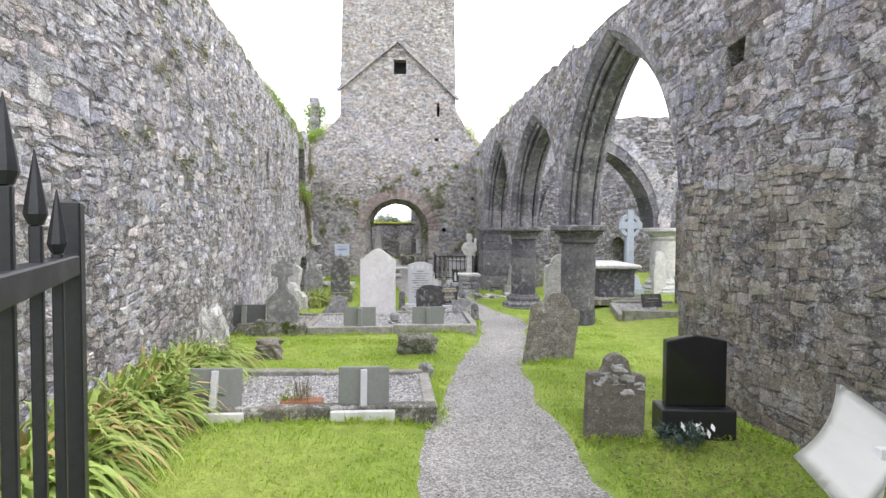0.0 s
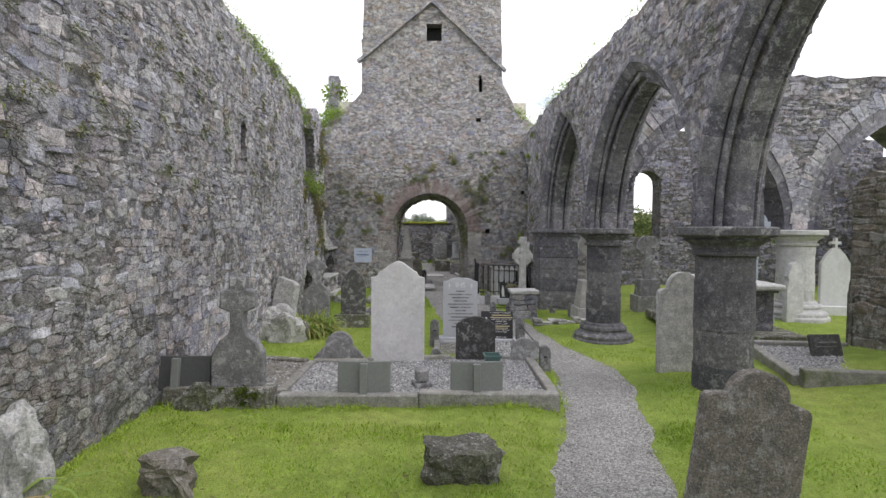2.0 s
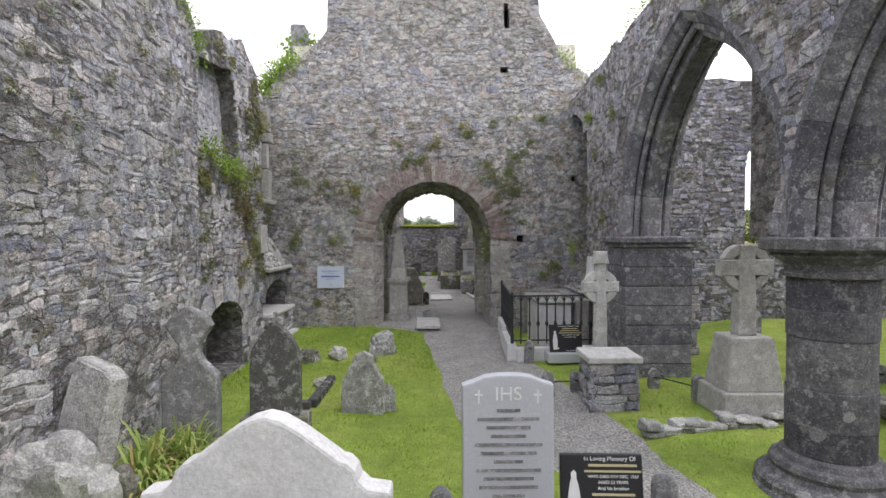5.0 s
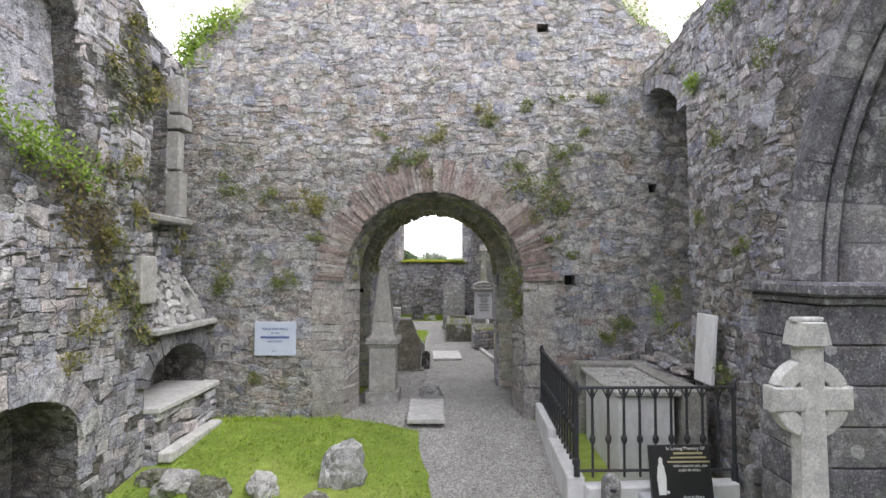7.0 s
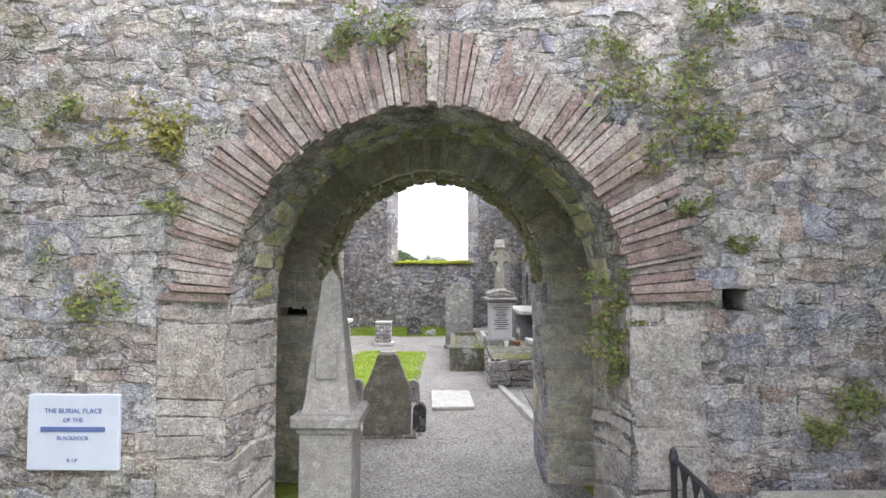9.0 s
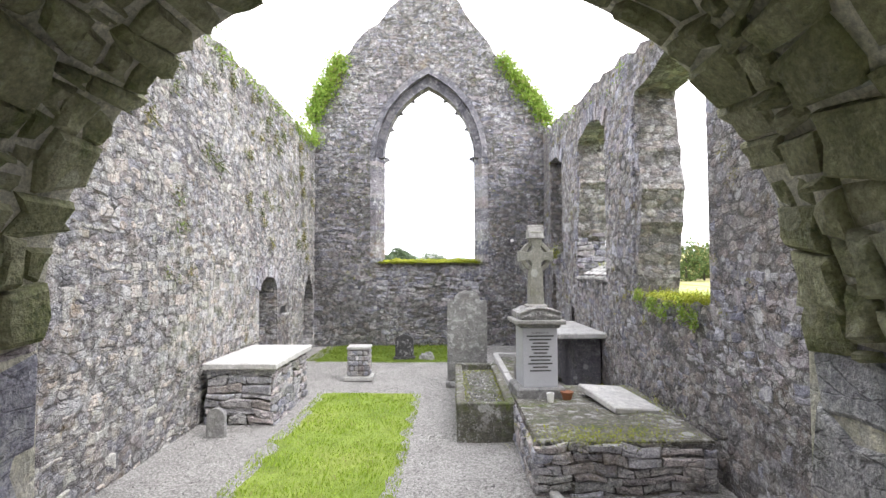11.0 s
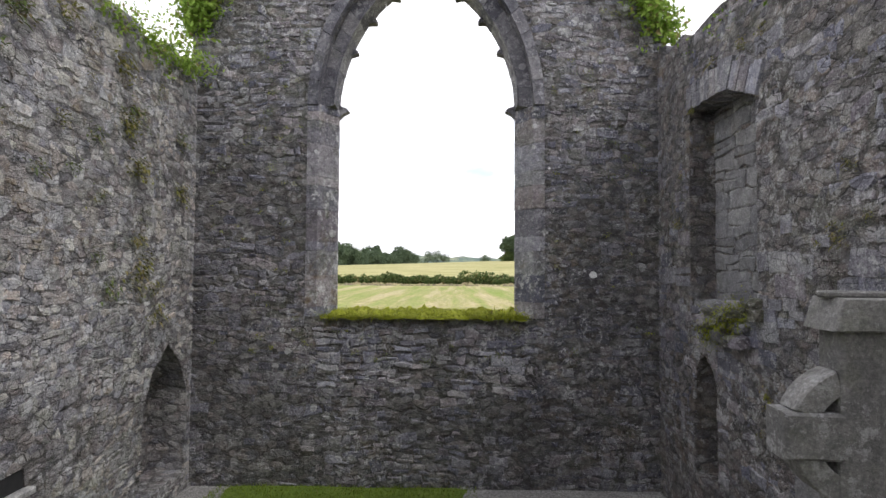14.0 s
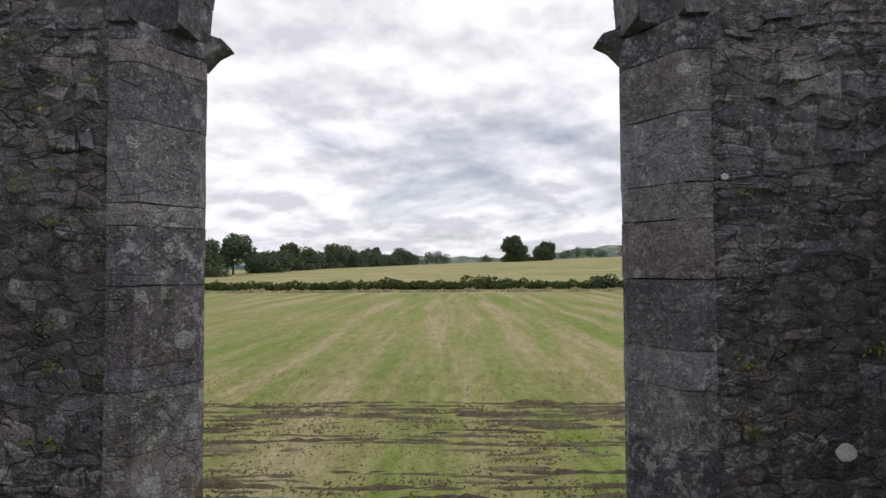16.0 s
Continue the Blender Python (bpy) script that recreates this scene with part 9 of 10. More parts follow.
def scatter_tufts(name, plane, loop, count, size, mat, label, zlo, zhi, seed, fade=1.0, out=0.03, holes=None):
    """Countless small growths over a wall."""
    r = np.random.default_rng(seed)
    B, L, S, W, D = [], [], [], [], []
    nr = np.array((plane.n[0], plane.n[1], 0))
    tn = np.array((plane.d[0], plane.d[1], 0))
    tries = 0
    while count and tries < 20000:
        tries += 1
        u, z = r.uniform(loop[0], loop[1]), zlo + (zhi - zlo) * r.random() ** fade
        if noise.noise((u * 0.45, z * 0.45, seed)) < r.uniform(-0.35, 0.25):
            continue
        if holes and not any(a + 0.08 < u < b - 0.08 for a, b in spans(holes, z)):
            continue
        count -= 1
        k = r.uniform(*size)
        n = int(16 + 150 * k)
        c = plane.at(u, z, 0.01)
        B.append(c + tn * r.normal(size=(n, 1)) * k * 0.4 + np.array((0, 0, 1)) * r.normal(size=(n, 1)) * k * 0.3 + nr * r.uniform(0, out, (n, 1)))
        L.append(nr * r.uniform(0.3, 1.1, (n, 1)) + tn * r.normal(size=(n, 1)) * 0.7 + np.array((0, 0, 1)) * r.uniform(-0.4, 1.0, (n, 1)))
        S.append(r.uniform(0.25, 0.8, n) * k * 0.45)
        W.append(np.full(n, max(0.011, k * 0.11)))
        D.append(r.uniform(0.3, 1.1, n))
    ob = leaf_mesh(name, np.concatenate(B), np.concatenate(L), np.concatenate(S), np.concatenate(W), np.concatenate(D), mat, None, 2)
    return tagged(ob, label, "plants", "", "stuff")


scatter_tufts("wall_growth", pn, (6, nb - 0.1), 95, (0.08, 0.2), mat_fern, "tufts of fern and moss in the wall joints", 2.6, 5.5, 5, 0.7)
scatter_tufts("wall_growth", pn, (8, nb - 0.1), 60, (0.08, 0.18), mat_wallgrass, "yellow-green tufts of grass in the wall joints", 2.4, 5.5, 6, 0.7)
scatter_tufts("wall_growth", pn, (4, nb - 0.1), 40, (0.06, 0.14), mat_dryplant, "dry brown stalks in the wall joints", 1.2, 5.0, 7)
scatter_tufts("wall_growth", pq, (0.1, 4.2), 40, (0.1, 0.26), mat_fern, "tufts of fern in the ruined wall end", 1.6, 5.2, 8, holes=[loop_q, rec1, rec2, emb])
scatter_tufts("wall_growth", pq, (0.1, 4.2), 26, (0.12, 0.28), mat_wallgrass, "yellowed grass tufts in the ruined wall end", 1.4, 5.2, 9, holes=[loop_q, rec1, rec2, emb])
scatter_tufts("wall_growth", pcn, (0.3, 13.0), 70, (0.1, 0.26), mat_fern, "tufts of fern in the chancel wall joints", 2.2, 6.0, 10, 0.6, holes=[loop_c, cnr])
scatter_tufts("wall_growth", pcn, (0.3, 13.0), 60, (0.1, 0.28), mat_wallgrass, "yellowed grass tufts in the chancel wall joints", 2.0, 6.1, 11, 0.6, holes=[loop_c, cnr])
scatter_tufts("wall_growth", ps, (0.3, 17), 60, (0.06, 0.16), mat_fern, "small ferns in the arcade wall joints", 2.8, 5.4, 12, holes=loops_s)
scatter_tufts("wall_growth", pt, (0.2, 6.9), 60, (0.05, 0.13), mat_fern, "small ferns in the tower joints", 2.4, 6.6, 13, holes=[face_t])
scatter_tufts("wall_growth", pt, (0.2, 6.9), 26, (0.05, 0.13), mat_wallgrass, "small grass tufts in the tower joints", 2.4, 6.6, 14, holes=[face_t])
scatter_tufts("wall_growth", pcs, (0.3, 13.0), 55, (0.05, 0.16), mat_wallgrass, "mossy tufts in the chancel south wall", 1.6, 5.6, 15, holes=[loop_v, blind, wopen, wop2, aum])
scatter_tufts("wall_growth", pw, (0.2, 6.5), 60, (0.04, 0.13), mat_fern, "small ferns in the east gable joints", 2.0, 8.0, 16, holes=face_w)
scatter_tufts("wall_growth", pw, (0.2, 6.5), 70, (0.03, 0.08), mat_moss, "yellow moss cushions in the east gable joints", 2.0, 7.0, 17, holes=face_w)


for x, y, z, k in ((-3.72, 19.1, 1.95, 0.3), (-3.72, 19.35, 2.6, 0.24), (-3.73, 19.7, 3.4, 0.2), (-3.74, 20.1, 4.3, 0.3), (-3.72, 18.9, 1.5, 0.14), (-3.73, 19.75, 2.9, 0.18), (-4.1, 21.3, 2.8, 0.24)):
    wall_tuft("wall_grass", x, y, z, (1, 0), k, mat_wallgrass, "yellowed tuft of grass hanging from the ruined wall", hang=0.8)


# ---- growth along the wall tops ----
def top_growth(name, points, n, size, mat, label, spread=(0.3, 0.12), seed=1, hang=0.6):
    """A shaggy fringe of leaves over a line of points."""
    r = np.random.default_rng(seed)
    pts = np.array(points, float)
    seg = np.r_[0, np.cumsum(np.linalg.norm(np.diff(pts, axis=0), axis=1))]
    f = r.uniform(0, seg[-1], n)
    dens = np.array([noise.noise((a * 0.9, seed, 0)) for a in f])
    f = f[dens > r.uniform(-0.5, 0.2, n)]
    n = len(f)
    c = np.stack([np.interp(f, seg, pts[:, i]) for i in range(3)], 1)
    c += r.normal(size=(n, 3)) * (spread[0], spread[0], spread[1])
    if mat in (mat_topgreen, mat_dryplant):
        # bushy: several small leaves round each sprig
        c = np.repeat(c, 5, 0) + r.normal(size=(5 * n, 3)) * size * 0.3
        ob = leaflets(name, c, size * 0.15, mat, None, seed)
    else:
        lead = np.stack([r.normal(size=n), r.normal(size=n) - 0.3, r.uniform(-0.1, 1.3, n)], 1)
        ob = leaf_mesh(name, c, lead, r.uniform(0.4, 1.1, n) * size, r.uniform(0.5, 1, n) * (size * 0.22 if size < 0.1 else 0.012 + size * 0.05), r.uniform(0.2, hang + 0.4, n), mat, None, 3)
    return tagged(ob, label, "plants", "", "stuff")


LBL = "green weeds growing along the broken wall top"
top_growth("top_growth", [(*pn.at(u, z, -0.1)[:2], z) for u, z in ((9.5, 5.62), (12, 5.55), (15, 5.42), (nb - 0.3, 5.25))], 1300, 0.12, mat_topgreen, LBL, (0.1, 0.06), 1)
top_growth("top_growth", [(*pn.at(u, z, 0.0)[:2], z) for u, z in ((14.5, 5.35), (16.5, 5.3), (nb - 0.1, 5.05), (nb, 4.5))], 800, 0.14, mat_topgreen, LBL, (0.07, 0.1), 2)
top_growth("top_growth", [(-4.35, 21.9, 5.1), (-4.05, 22.0, 5.75), (-3.6, 22.05, 6.05)], 1000, 0.22, mat_topgreen, LBL, (0.12, 0.1), 3)
top_growth("top_growth", [(2.0, 22.1, 6.25), (2.5, 22.05, 5.75)], 300, 0.16, mat_topgreen, LBL, (0.1, 0.08), 4)
top_growth("top_growth", [(-4.25, 29, 5.78), (-4.4, 33, 5.9), (-4.55, 37, 6.0)], 900, 0.18, mat_topgreen, LBL, (0.14, 0.07), 5)
top_growth("top_growth", [(-4.5, 35.6, 5.9), (-4.45, 37.3, 6.0), (-4.4, 37.75, 6.15)], 420, 0.22, mat_topgreen, LBL, (0.1, 0.1), 6)
top_growth("top_growth", [(-4.6, 37.9, 6.75), (-4.35, 37.95, 7.3), (-3.75, 37.95, 8.5)], 2200, 0.3, mat_topgreen, LBL, (0.12, 0.14), 7)
top_growth("top_growth", [(0.82, 37.95, 8.45), (1.5, 37.95, 7.55), (2.2, 37.95, 6.6)], 2600, 0.3, mat_topgreen, LBL, (0.1, 0.14), 8)
top_growth("top_growth", [(2.3, 37.0, 6.05), (2.35, 33, 5.62), (2.35, 28, 5.32)], 700, 0.2, mat_topgreen, LBL, (0.16, 0.08), 9)
top_growth("top_growth", [(*ps.at(u, z, -0.35)[:2], z) for u, z in ((0.5, 5.4), (4, 5.72), (9, 5.62), (14, 5.35))], 1500, 0.16, mat_topgreen, LBL, (0.16, 0.06), 10)
top_growth("embrasure_growth", [(-3.74, 17.6, 3.55), (-3.76, 18.3, 3.3), (-3.78, 19.0, 3.05)], 520, 0.17, mat_topgreen, "weeds and ferns growing on the broken window ledge", (0.14, 0.08), 11)
top_growth("embrasure_growth", [(-3.73, 18.6, 2.95), (-3.75, 19.3, 2.7)], 260, 0.16, mat_dryplant, "dry stalks hanging below the broken ledge", (0.06, 0.2), 12)
# a thick cushion of moss over the window sill
bm = bmesh.new()
bmesh.ops.create_grid(bm, x_segments=110, y_segments=26, size=0.5)
for v in bm.verts:
    x, y = -1.243 + v.co.x * 2.86, 38.2 + v.co.y * 0.72
    e = min(1.0, (0.5 - abs(v.co.y)) * 7, (0.5 - abs(v.co.x)) * 22)
    h = 0.03 + 0.1 * max(0, noise.noise((x * 3, y * 3, 1))) + 0.07 * noise.noise((x * 9, y * 9, 2)) + 0.04 * noise.noise((x * 31, y * 31, 3))
    v.co = Vector((x, y - 0.05 * (1 - e) * (1 if v.co.y < 0 else 0), 2.615 + h * max(0.0, e) - 0.045 * (1 - max(0.0, e)) * (0.6 + noise.noise((x * 4.3, 5, 0)))))
cushion = part("moss_cushion", bm, mat_moss_bed, None)
tagged(cushion, "thick yellow-green moss cushion on the window sill", "moss", "", "stuff")
top_growth("sill_moss", [(-2.62, 37.9, 2.62), (0.14, 37.9, 2.62)], 6000, 0.075, mat_moss, "thick yellow-green moss along the window sill", (0.08, 0.015), 13)
top_growth("sill_moss", [(-2.75, 38.2, 2.68), (0.27, 38.2, 2.68)], 9000, 0.045, mat_moss, "thick yellow-green moss along the window sill", (0.14, 0.012), 14)
top_growth("sill_grass", [(-0.5, 37.9, 2.66), (0.1, 37.9, 2.66)], 240, 0.18, mat_moss, "tuft of grass hanging from the sill", (0.08, 0.02), 15)
top_growth("ledge_moss", [(2.25, 28.5, 2.06), (2.25, 30.5, 2.04)], 3600, 0.12, mat_moss, "bright moss and grass on the broken ledge", (0.14, 0.03), 16)
top_growth("ledge_moss", [(2.6, 32.1, 2.5), (2.6, 33.8, 2.5)], 350, 0.16, mat_moss, "long grass in the broken window opening", (0.12, 0.03), 17)
top_growth("bed_moss", [(0.3, 28.15, 0.74), (1.7, 28.3, 0.74), (1.6, 30.3, 0.74)], 2600, 0.06, mat_moss, "moss and weeds over the raised bed", (0.16, 0.01), 18)
top_growth("ledge_moss", [(1.95, 35.6, 2.9), (1.97, 36.0, 2.75), (1.98, 36.4, 2.62)], 1500, 0.07, mat_moss, "yellow-green moss over the broken ledge", (0.07, 0.09), 24)
top_growth("bed_moss", [(-0.45, 29.75, 0.66), (-0.45, 32.0, 0.66), (0.1, 32.0, 0.66), (0.1, 29.8, 0.66)], 1600, 0.05, mat_moss, "moss along the edges of the narrow bed", (0.05, 0.01), 19)
top_growth("heap_moss", [(2.5, 20.4, 1.38), (2.7, 20.8, 1.5), (2.65, 21.4, 1.55)], 1300, 0.1, mat_moss, "moss over the fallen rubble", (0.14, 0.03), 20)
for i in range(5):
    wall_tuft("sill_fern", 2.04, 28.6 + 0.42 * i, 2.0 + PR.uniform(-0.15, 0.05), (-1, 0), 0.24, mat_topgreen, "fern hanging from the mossy ledge", hang=0.9)


# ---- lawn grass ----
def keep_lawn(x, y):
    if y < 21.55:
        if path_left(y) - 0.02 < x < path_right(y) + 0.02:
            return False
        for x0, x1, y0, y1 in ((-2.47, -0.03, 5.17, 6.76), (-3.4, 1.05, 10.0, 12.05), (0.4, 1.2, 12.05, 14.0), (0.68, 2.4, 19.1, 21.7), (3.95, 5.9, 10.3, 12.4)):
            if x0 < x < x1 and y0 < y < y1:
                return False
        return -3.62 < x
    return True


def grass(name, x0, x1, y0, y1, n, tall, mat, label, seed, lift=0.0, near=1.0):
    r = np.random.default_rng(seed)
    P = []
    while len(P) < n:
        x, y = r.uniform(x0, x1), y0 + (y1 - y0) * r.random() ** near
        if keep_lawn(x, y) and noise.noise((x * 1.6, y * 1.6, 3)) > r.uniform(-1.1, -0.1):
            P.append((x, y, gz(x, y) + lift))
    P = np.array(P)
    a = r.uniform(0, 2 * math.pi, n)
    k = np.array([0.75 + 0.7 * noise.noise((x * 2.2, y * 2.2, 8)) for x, y, z in P])
    h = r.uniform(*tall, n) * np.maximum(0.35, k)
    w = r.uniform(0.004, 0.008, n) * (0.7 + 10 * h)
    tip = P + np.stack([np.cos(a * 1.7) * h * r.uniform(0.1, 0.9, n), np.sin(a * 1.7) * h * r.uniform(0.1, 0.9, n), h], 1)
    sd = np.stack([np.cos(a), np.sin(a), 0 * a], 1) * w[:, None]
    v = np.stack([P - sd - (0, 0, 0.006), P + sd - (0, 0, 0.006), tip], 1).reshape(-1, 3)
    ob = mesh_ob(name, v.tolist(), np.arange(3 * n).reshape(-1, 3).tolist(), mat, None)
    return tagged(ob, label, "grass", "", "stuff")


grass("lawn_grass", -3.6, 3.3, 2.4, 9.5, 60000, (0.014, 0.038), mat_blade, "short bright green lawn grass", 1)
grass("lawn_grass", -3.7, 3.6, 9.0, 21.5, 48000, (0.016, 0.045), mat_blade, "short bright green lawn grass", 2)
grass("lawn_grass", 3.3, 9.0, 7.0, 18.0, 16000, (0.018, 0.045), mat_blade, "short bright green lawn grass", 3)
grass("lawn_grass", -2.95, -1.15, 27.8, 32.1, 9000, (0.02, 0.05), mat_blade, "short bright green lawn grass", 4, 0.05)
# blades in the green darkened for the shade of this strip
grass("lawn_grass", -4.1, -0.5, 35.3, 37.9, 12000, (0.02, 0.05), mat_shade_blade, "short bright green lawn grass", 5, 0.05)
# broad low weeds among the grass
r = np.random.default_rng(8)
P = []
while len(P) < 5000:
    x, y = r.uniform(-3.4, 3.2), r.uniform(2.6, 9.5)
    if keep_lawn(x, y) and noise.noise((x * 1.3, y * 1.3, 12)) > r.uniform(-0.25, 0.4):
        P.append((x, y, gz(x, y) + r.uniform(0.008, 0.04)))
while len(P) < 11000:
    x, y = r.uniform(-3.6, -0.5), r.uniform(18.6, 21.5)
    if keep_lawn(x, y) and noise.noise((x * 1.1, y * 1.1, 12)) > r.uniform(-0.5, 0.2):
        P.append((x, y, gz(x, y) + r.uniform(0.01, 0.06)))
while len(P) < 14500:
    x, y = r.uniform(1.2, 3.0), r.uniform(2.7, 4.8)
    if keep_lawn(x, y):
        P.append((x, y, gz(x, y) + r.uniform(0.01, 0.05)))
weeds = leaflets("lawn_weeds", np.array(P), 0.016, mat_weed, None, 9, 0.55, (0, 0, 1))
tagged(weeds, "low clover and broad-leaved weeds in the lawn", "weeds", "", "stuff")
# rough tufts at the feet of walls and kerbs
r = np.random.default_rng(18)
F = []
for (xa, ya), (xb, yb), k in (((-3.1, 3.0), (-3.55, 14.0), 420), ((-3.6, 15.5), (-3.7, 19.5), 160), ((-2.45, 5.14), (0.0, 5.14), 150), ((0.02, 5.2), (0.0, 6.7), 70), ((-2.4, 6.81), (-0.05, 6.78), 120), ((-3.3, 9.98), (1.0, 10.02), 200), ((1.1, 10.1), (1.1, 12.0), 70), ((2.95, 2.8), (2.7, 6.2), 260), ((-3.6, 21.5), (-1.95, 21.55), 90), ((1.35, 7.7), (2.1, 7.75), 40), ((1.2, 4.66), (1.8, 4.63), 40), ((-1.3, 11.7), (-0.5, 11.7), 20)):
    t = r.random(k)
    F += [(xa + (xb - xa) * q + r.normal() * 0.05, ya + (yb - ya) * q + r.normal() * 0.05) for q in t]
B, L, S = [], [], []
for x, y in F:
    n = 7
    B.append(np.array((x, y, gz(x, y))) + r.normal(size=(n, 3)) * (0.02, 0.02, 0))
    L.append(np.stack([r.normal(size=n) * 0.6, r.normal(size=n) * 0.6, np.ones(n)], 1))
    S.append(r.uniform(0.05, 0.14, n))
S = np.concatenate(S)
edge = leaf_mesh("edge_grass", np.concatenate(B), np.concatenate(L), S, np.full(len(S), 0.007), r.uniform(0.1, 0.7, len(S)), mat_blade, None, 2)
tagged(edge, "longer grass at the foot of walls and kerbs", "grass", "", "stuff")

# ---- loose stones of the path and chancel floor ----
r = np.random.default_rng(21)
P = []
while len(P) < 9000:
    y = r.uniform(2.6, 24.5)
    a, b = path_left(y), path_right(y)
    P.append((r.uniform(a, b), y))
pebbles("path_gravel", None, np.array(P), lambda x, y: gz(x, y) + 0.02, mat_pebble, (0.004, 0.012), 5, "small loose stones on the gravel path")
P = np.array([(r.uniform(-4.0, 2.0), r.uniform(24.6, 37.8)) for i in range(16000)])
P = P[~((P[:, 0] > -2.95) & (P[:, 0] < -1.15) & (P[:, 1] > 27.8) & (P[:, 1] < 32.2)) & ~((P[:, 0] < -0.5) & (P[:, 1] > 35.3))]
pebbles("floor_gravel", None, P, lambda x, y: gz(x, y) + 0.022, mat_pebble, (0.006, 0.016), 6, "small loose stones on the chancel floor")
# fallen leaves and bits on the lawn
P = np.array([(r.uniform(-3, 3), r.uniform(2.8, 9.5), 0) for i in range(400)] + [(r.uniform(1.3, 3.0), r.uniform(2.8, 4.9), 0) for i in range(700)])
P = np.array([(x, y, gz(x, y) + 0.04) for x, y, z in P if keep_lawn(x, y)])
litter = leaflets("leaf_litter", P, 0.022, mat_dryplant, None, 22, 0.7, (0, 0, 1))
tagged(litter, "scattered dry leaves on the lawn", "leaves", "", "stuff")
# dark moss on the foot of the cross-topped headstone
for x, z, k in ((-2.68, 0.36, 0.1), (-2.46, 0.34, 0.15), (-2.5, 0.24, 0.1)):
    wall_tuft("moss_clump", x, 10.02, z, (0, -1), k, mat_darkmoss, "dark green moss clump on a mossy plinth", n=500, group="moss clumps")

# ---- ruined pinnacle behind the tower ----
pin = thing("ruined_pinnacle", -4.6, 26.0, 0.0, 0, "thin standing fragment of masonry overgrown with ivy", "ruin")
bm = bm_box(0.42, 0.6, 8.6, (0, 0, -0.3), 0.05)
bmesh.ops.subdivide_edges(bm, edges=[e for e in bm.edges if abs(e.verts[0].co.z - e.verts[1].co.z) > 2], cuts=14)
part("masonry", worn(bm, 0.03, 5), mat_rubble, pin)
rp = np.random.default_rng(31)
at = np.stack([rp.normal(size=900) * 0.16 + rp.choice((-0.2, 0.22), 900), rp.normal(size=900) * 0.2, rp.uniform(6.0, 8.0, 900)], 1)
leaflets("ivy", at, 0.09, mat_topgreen, pin, 32)


# ---- fields, hedges, trees ----
def swath(x0, x1, y, seed, width, height, mat, name, label):
    """An uneven low ridge of raked hay or turned earth."""
    r = np.random.default_rng(seed)
    xs = np.arange(x0, x1, 0.22)
    v, f = [], []
    for i, x in enumerate(xs):
        k = max(0.0, 0.32 + 1.0 * noise.noise((x * 0.45, seed * 1.7, 0.5)) + 0.7 * noise.noise((x * 1.9, seed * 1.3, 3.5)))
        yy = y + 0.35 * noise.noise((x * 0.22, seed, 7)) + 0.08 * noise.noise((x * 1.7, seed, 8))
        for j, (q, h) in enumerate(((-1, -0.03), (-0.55, 0.6), (-0.1, 1.0), (0.4, 0.75), (1, -0.03))):
            v.append((x, yy + q * width * (0.5 + 0.5 * k) * r.uniform(0.8, 1.2), gz(x, yy) - 0.02 + h * height * (k + (0.15 if k > 0 else 0)) * r.uniform(0.4, 1.6)))
        if i:
            f += [(5 * i - 5 + j, 5 * i + j, 5 * i + j + 1, 5 * i - 4 + j) for j in range(4)]
    ob = mesh_ob(name, v, f, mat, None)
    return tagged(ob, label, "earth", "", "stuff")


sr = random.Random(12)
y, i = 39.9, 0
while y < 51.5:
    swath(-14, 15, y, 40 + i, sr.uniform(0.1, 0.26), sr.uniform(0.04, 0.09), mat_turned, "turned_earth", "dark uneven row of turned earth and cut grass")
    y += sr.uniform(0.16, 0.4)
    i += 1
# clods thrown up along the rows
cr = np.random.default_rng(44)
CX, CY = cr.uniform(-14, 14, 40000), 39.8 + 11.7 * cr.random(40000)
keep = np.array([noise.noise((a * 0.3, b * 2.6, 9)) + 0.7 * noise.noise((a * 1.4, b * 1.4, 4)) + cr.uniform(-0.25, 0.25) > 0.08 for a, b in zip(CX, CY)])
pebbles("earth_clods", None, np.stack([CX, CY], 1)[keep][:14000], lambda x, y: gz(x, y) + 0.006, mat_turned, (0.012, 0.045), 45, "loose dark clods among the turned rows")
# tussocks between the rows
r = np.random.default_rng(41)
n = 46000
P = np.stack([r.uniform(-14, 14, n), 39.8 + 17 * r.random(n) ** 1.5], 1)
P = np.array([(x, y, gz(x, y)) for x, y in P if noise.noise((x * 0.5, y * 1.6, 5)) > r.uniform(-0.5, 0.3)])
n = len(P)
ob = leaf_mesh("stubble_grass", P, np.stack([r.normal(size=n) * 0.8, r.normal(size=n) * 0.8, np.ones(n)], 1), r.uniform(0.05, 0.17, n), r.uniform(0.012, 0.03, n), r.uniform(0.1, 0.7, n), mat_stubble, None, 2)
tagged(ob, "rough cut grass between the turned rows", "grass", "", "stuff")
swath(-140, 160, 128.5, 61, 1.2, 0.3, mat_turned, "field_margin", "dark uncut margin along the far edge of the field")
swath(-140, 160, 133.5, 62, 1.6, 0.5, mat_stubble, "field_margin", "rough grass verge below the hedge")


def crown_points(blobs, n, r):
    """Points near the skins of several lumps, thinned by noise."""
    out = []
    w = np.array([b[3] ** 2 for b in blobs])
    pick = r.choice(len(blobs), n, p=w / w.sum())
    d = r.normal(size=(n, 3))
    d /= np.linalg.norm(d, axis=1, keepdims=True)
    b = np.array(blobs)[pick]
    rad = b[:, 3:4] * (1 + 0.16 * r.normal(size=(n, 1)))
    return b[:, :3] + d * rad * (1, 1, 0.85)


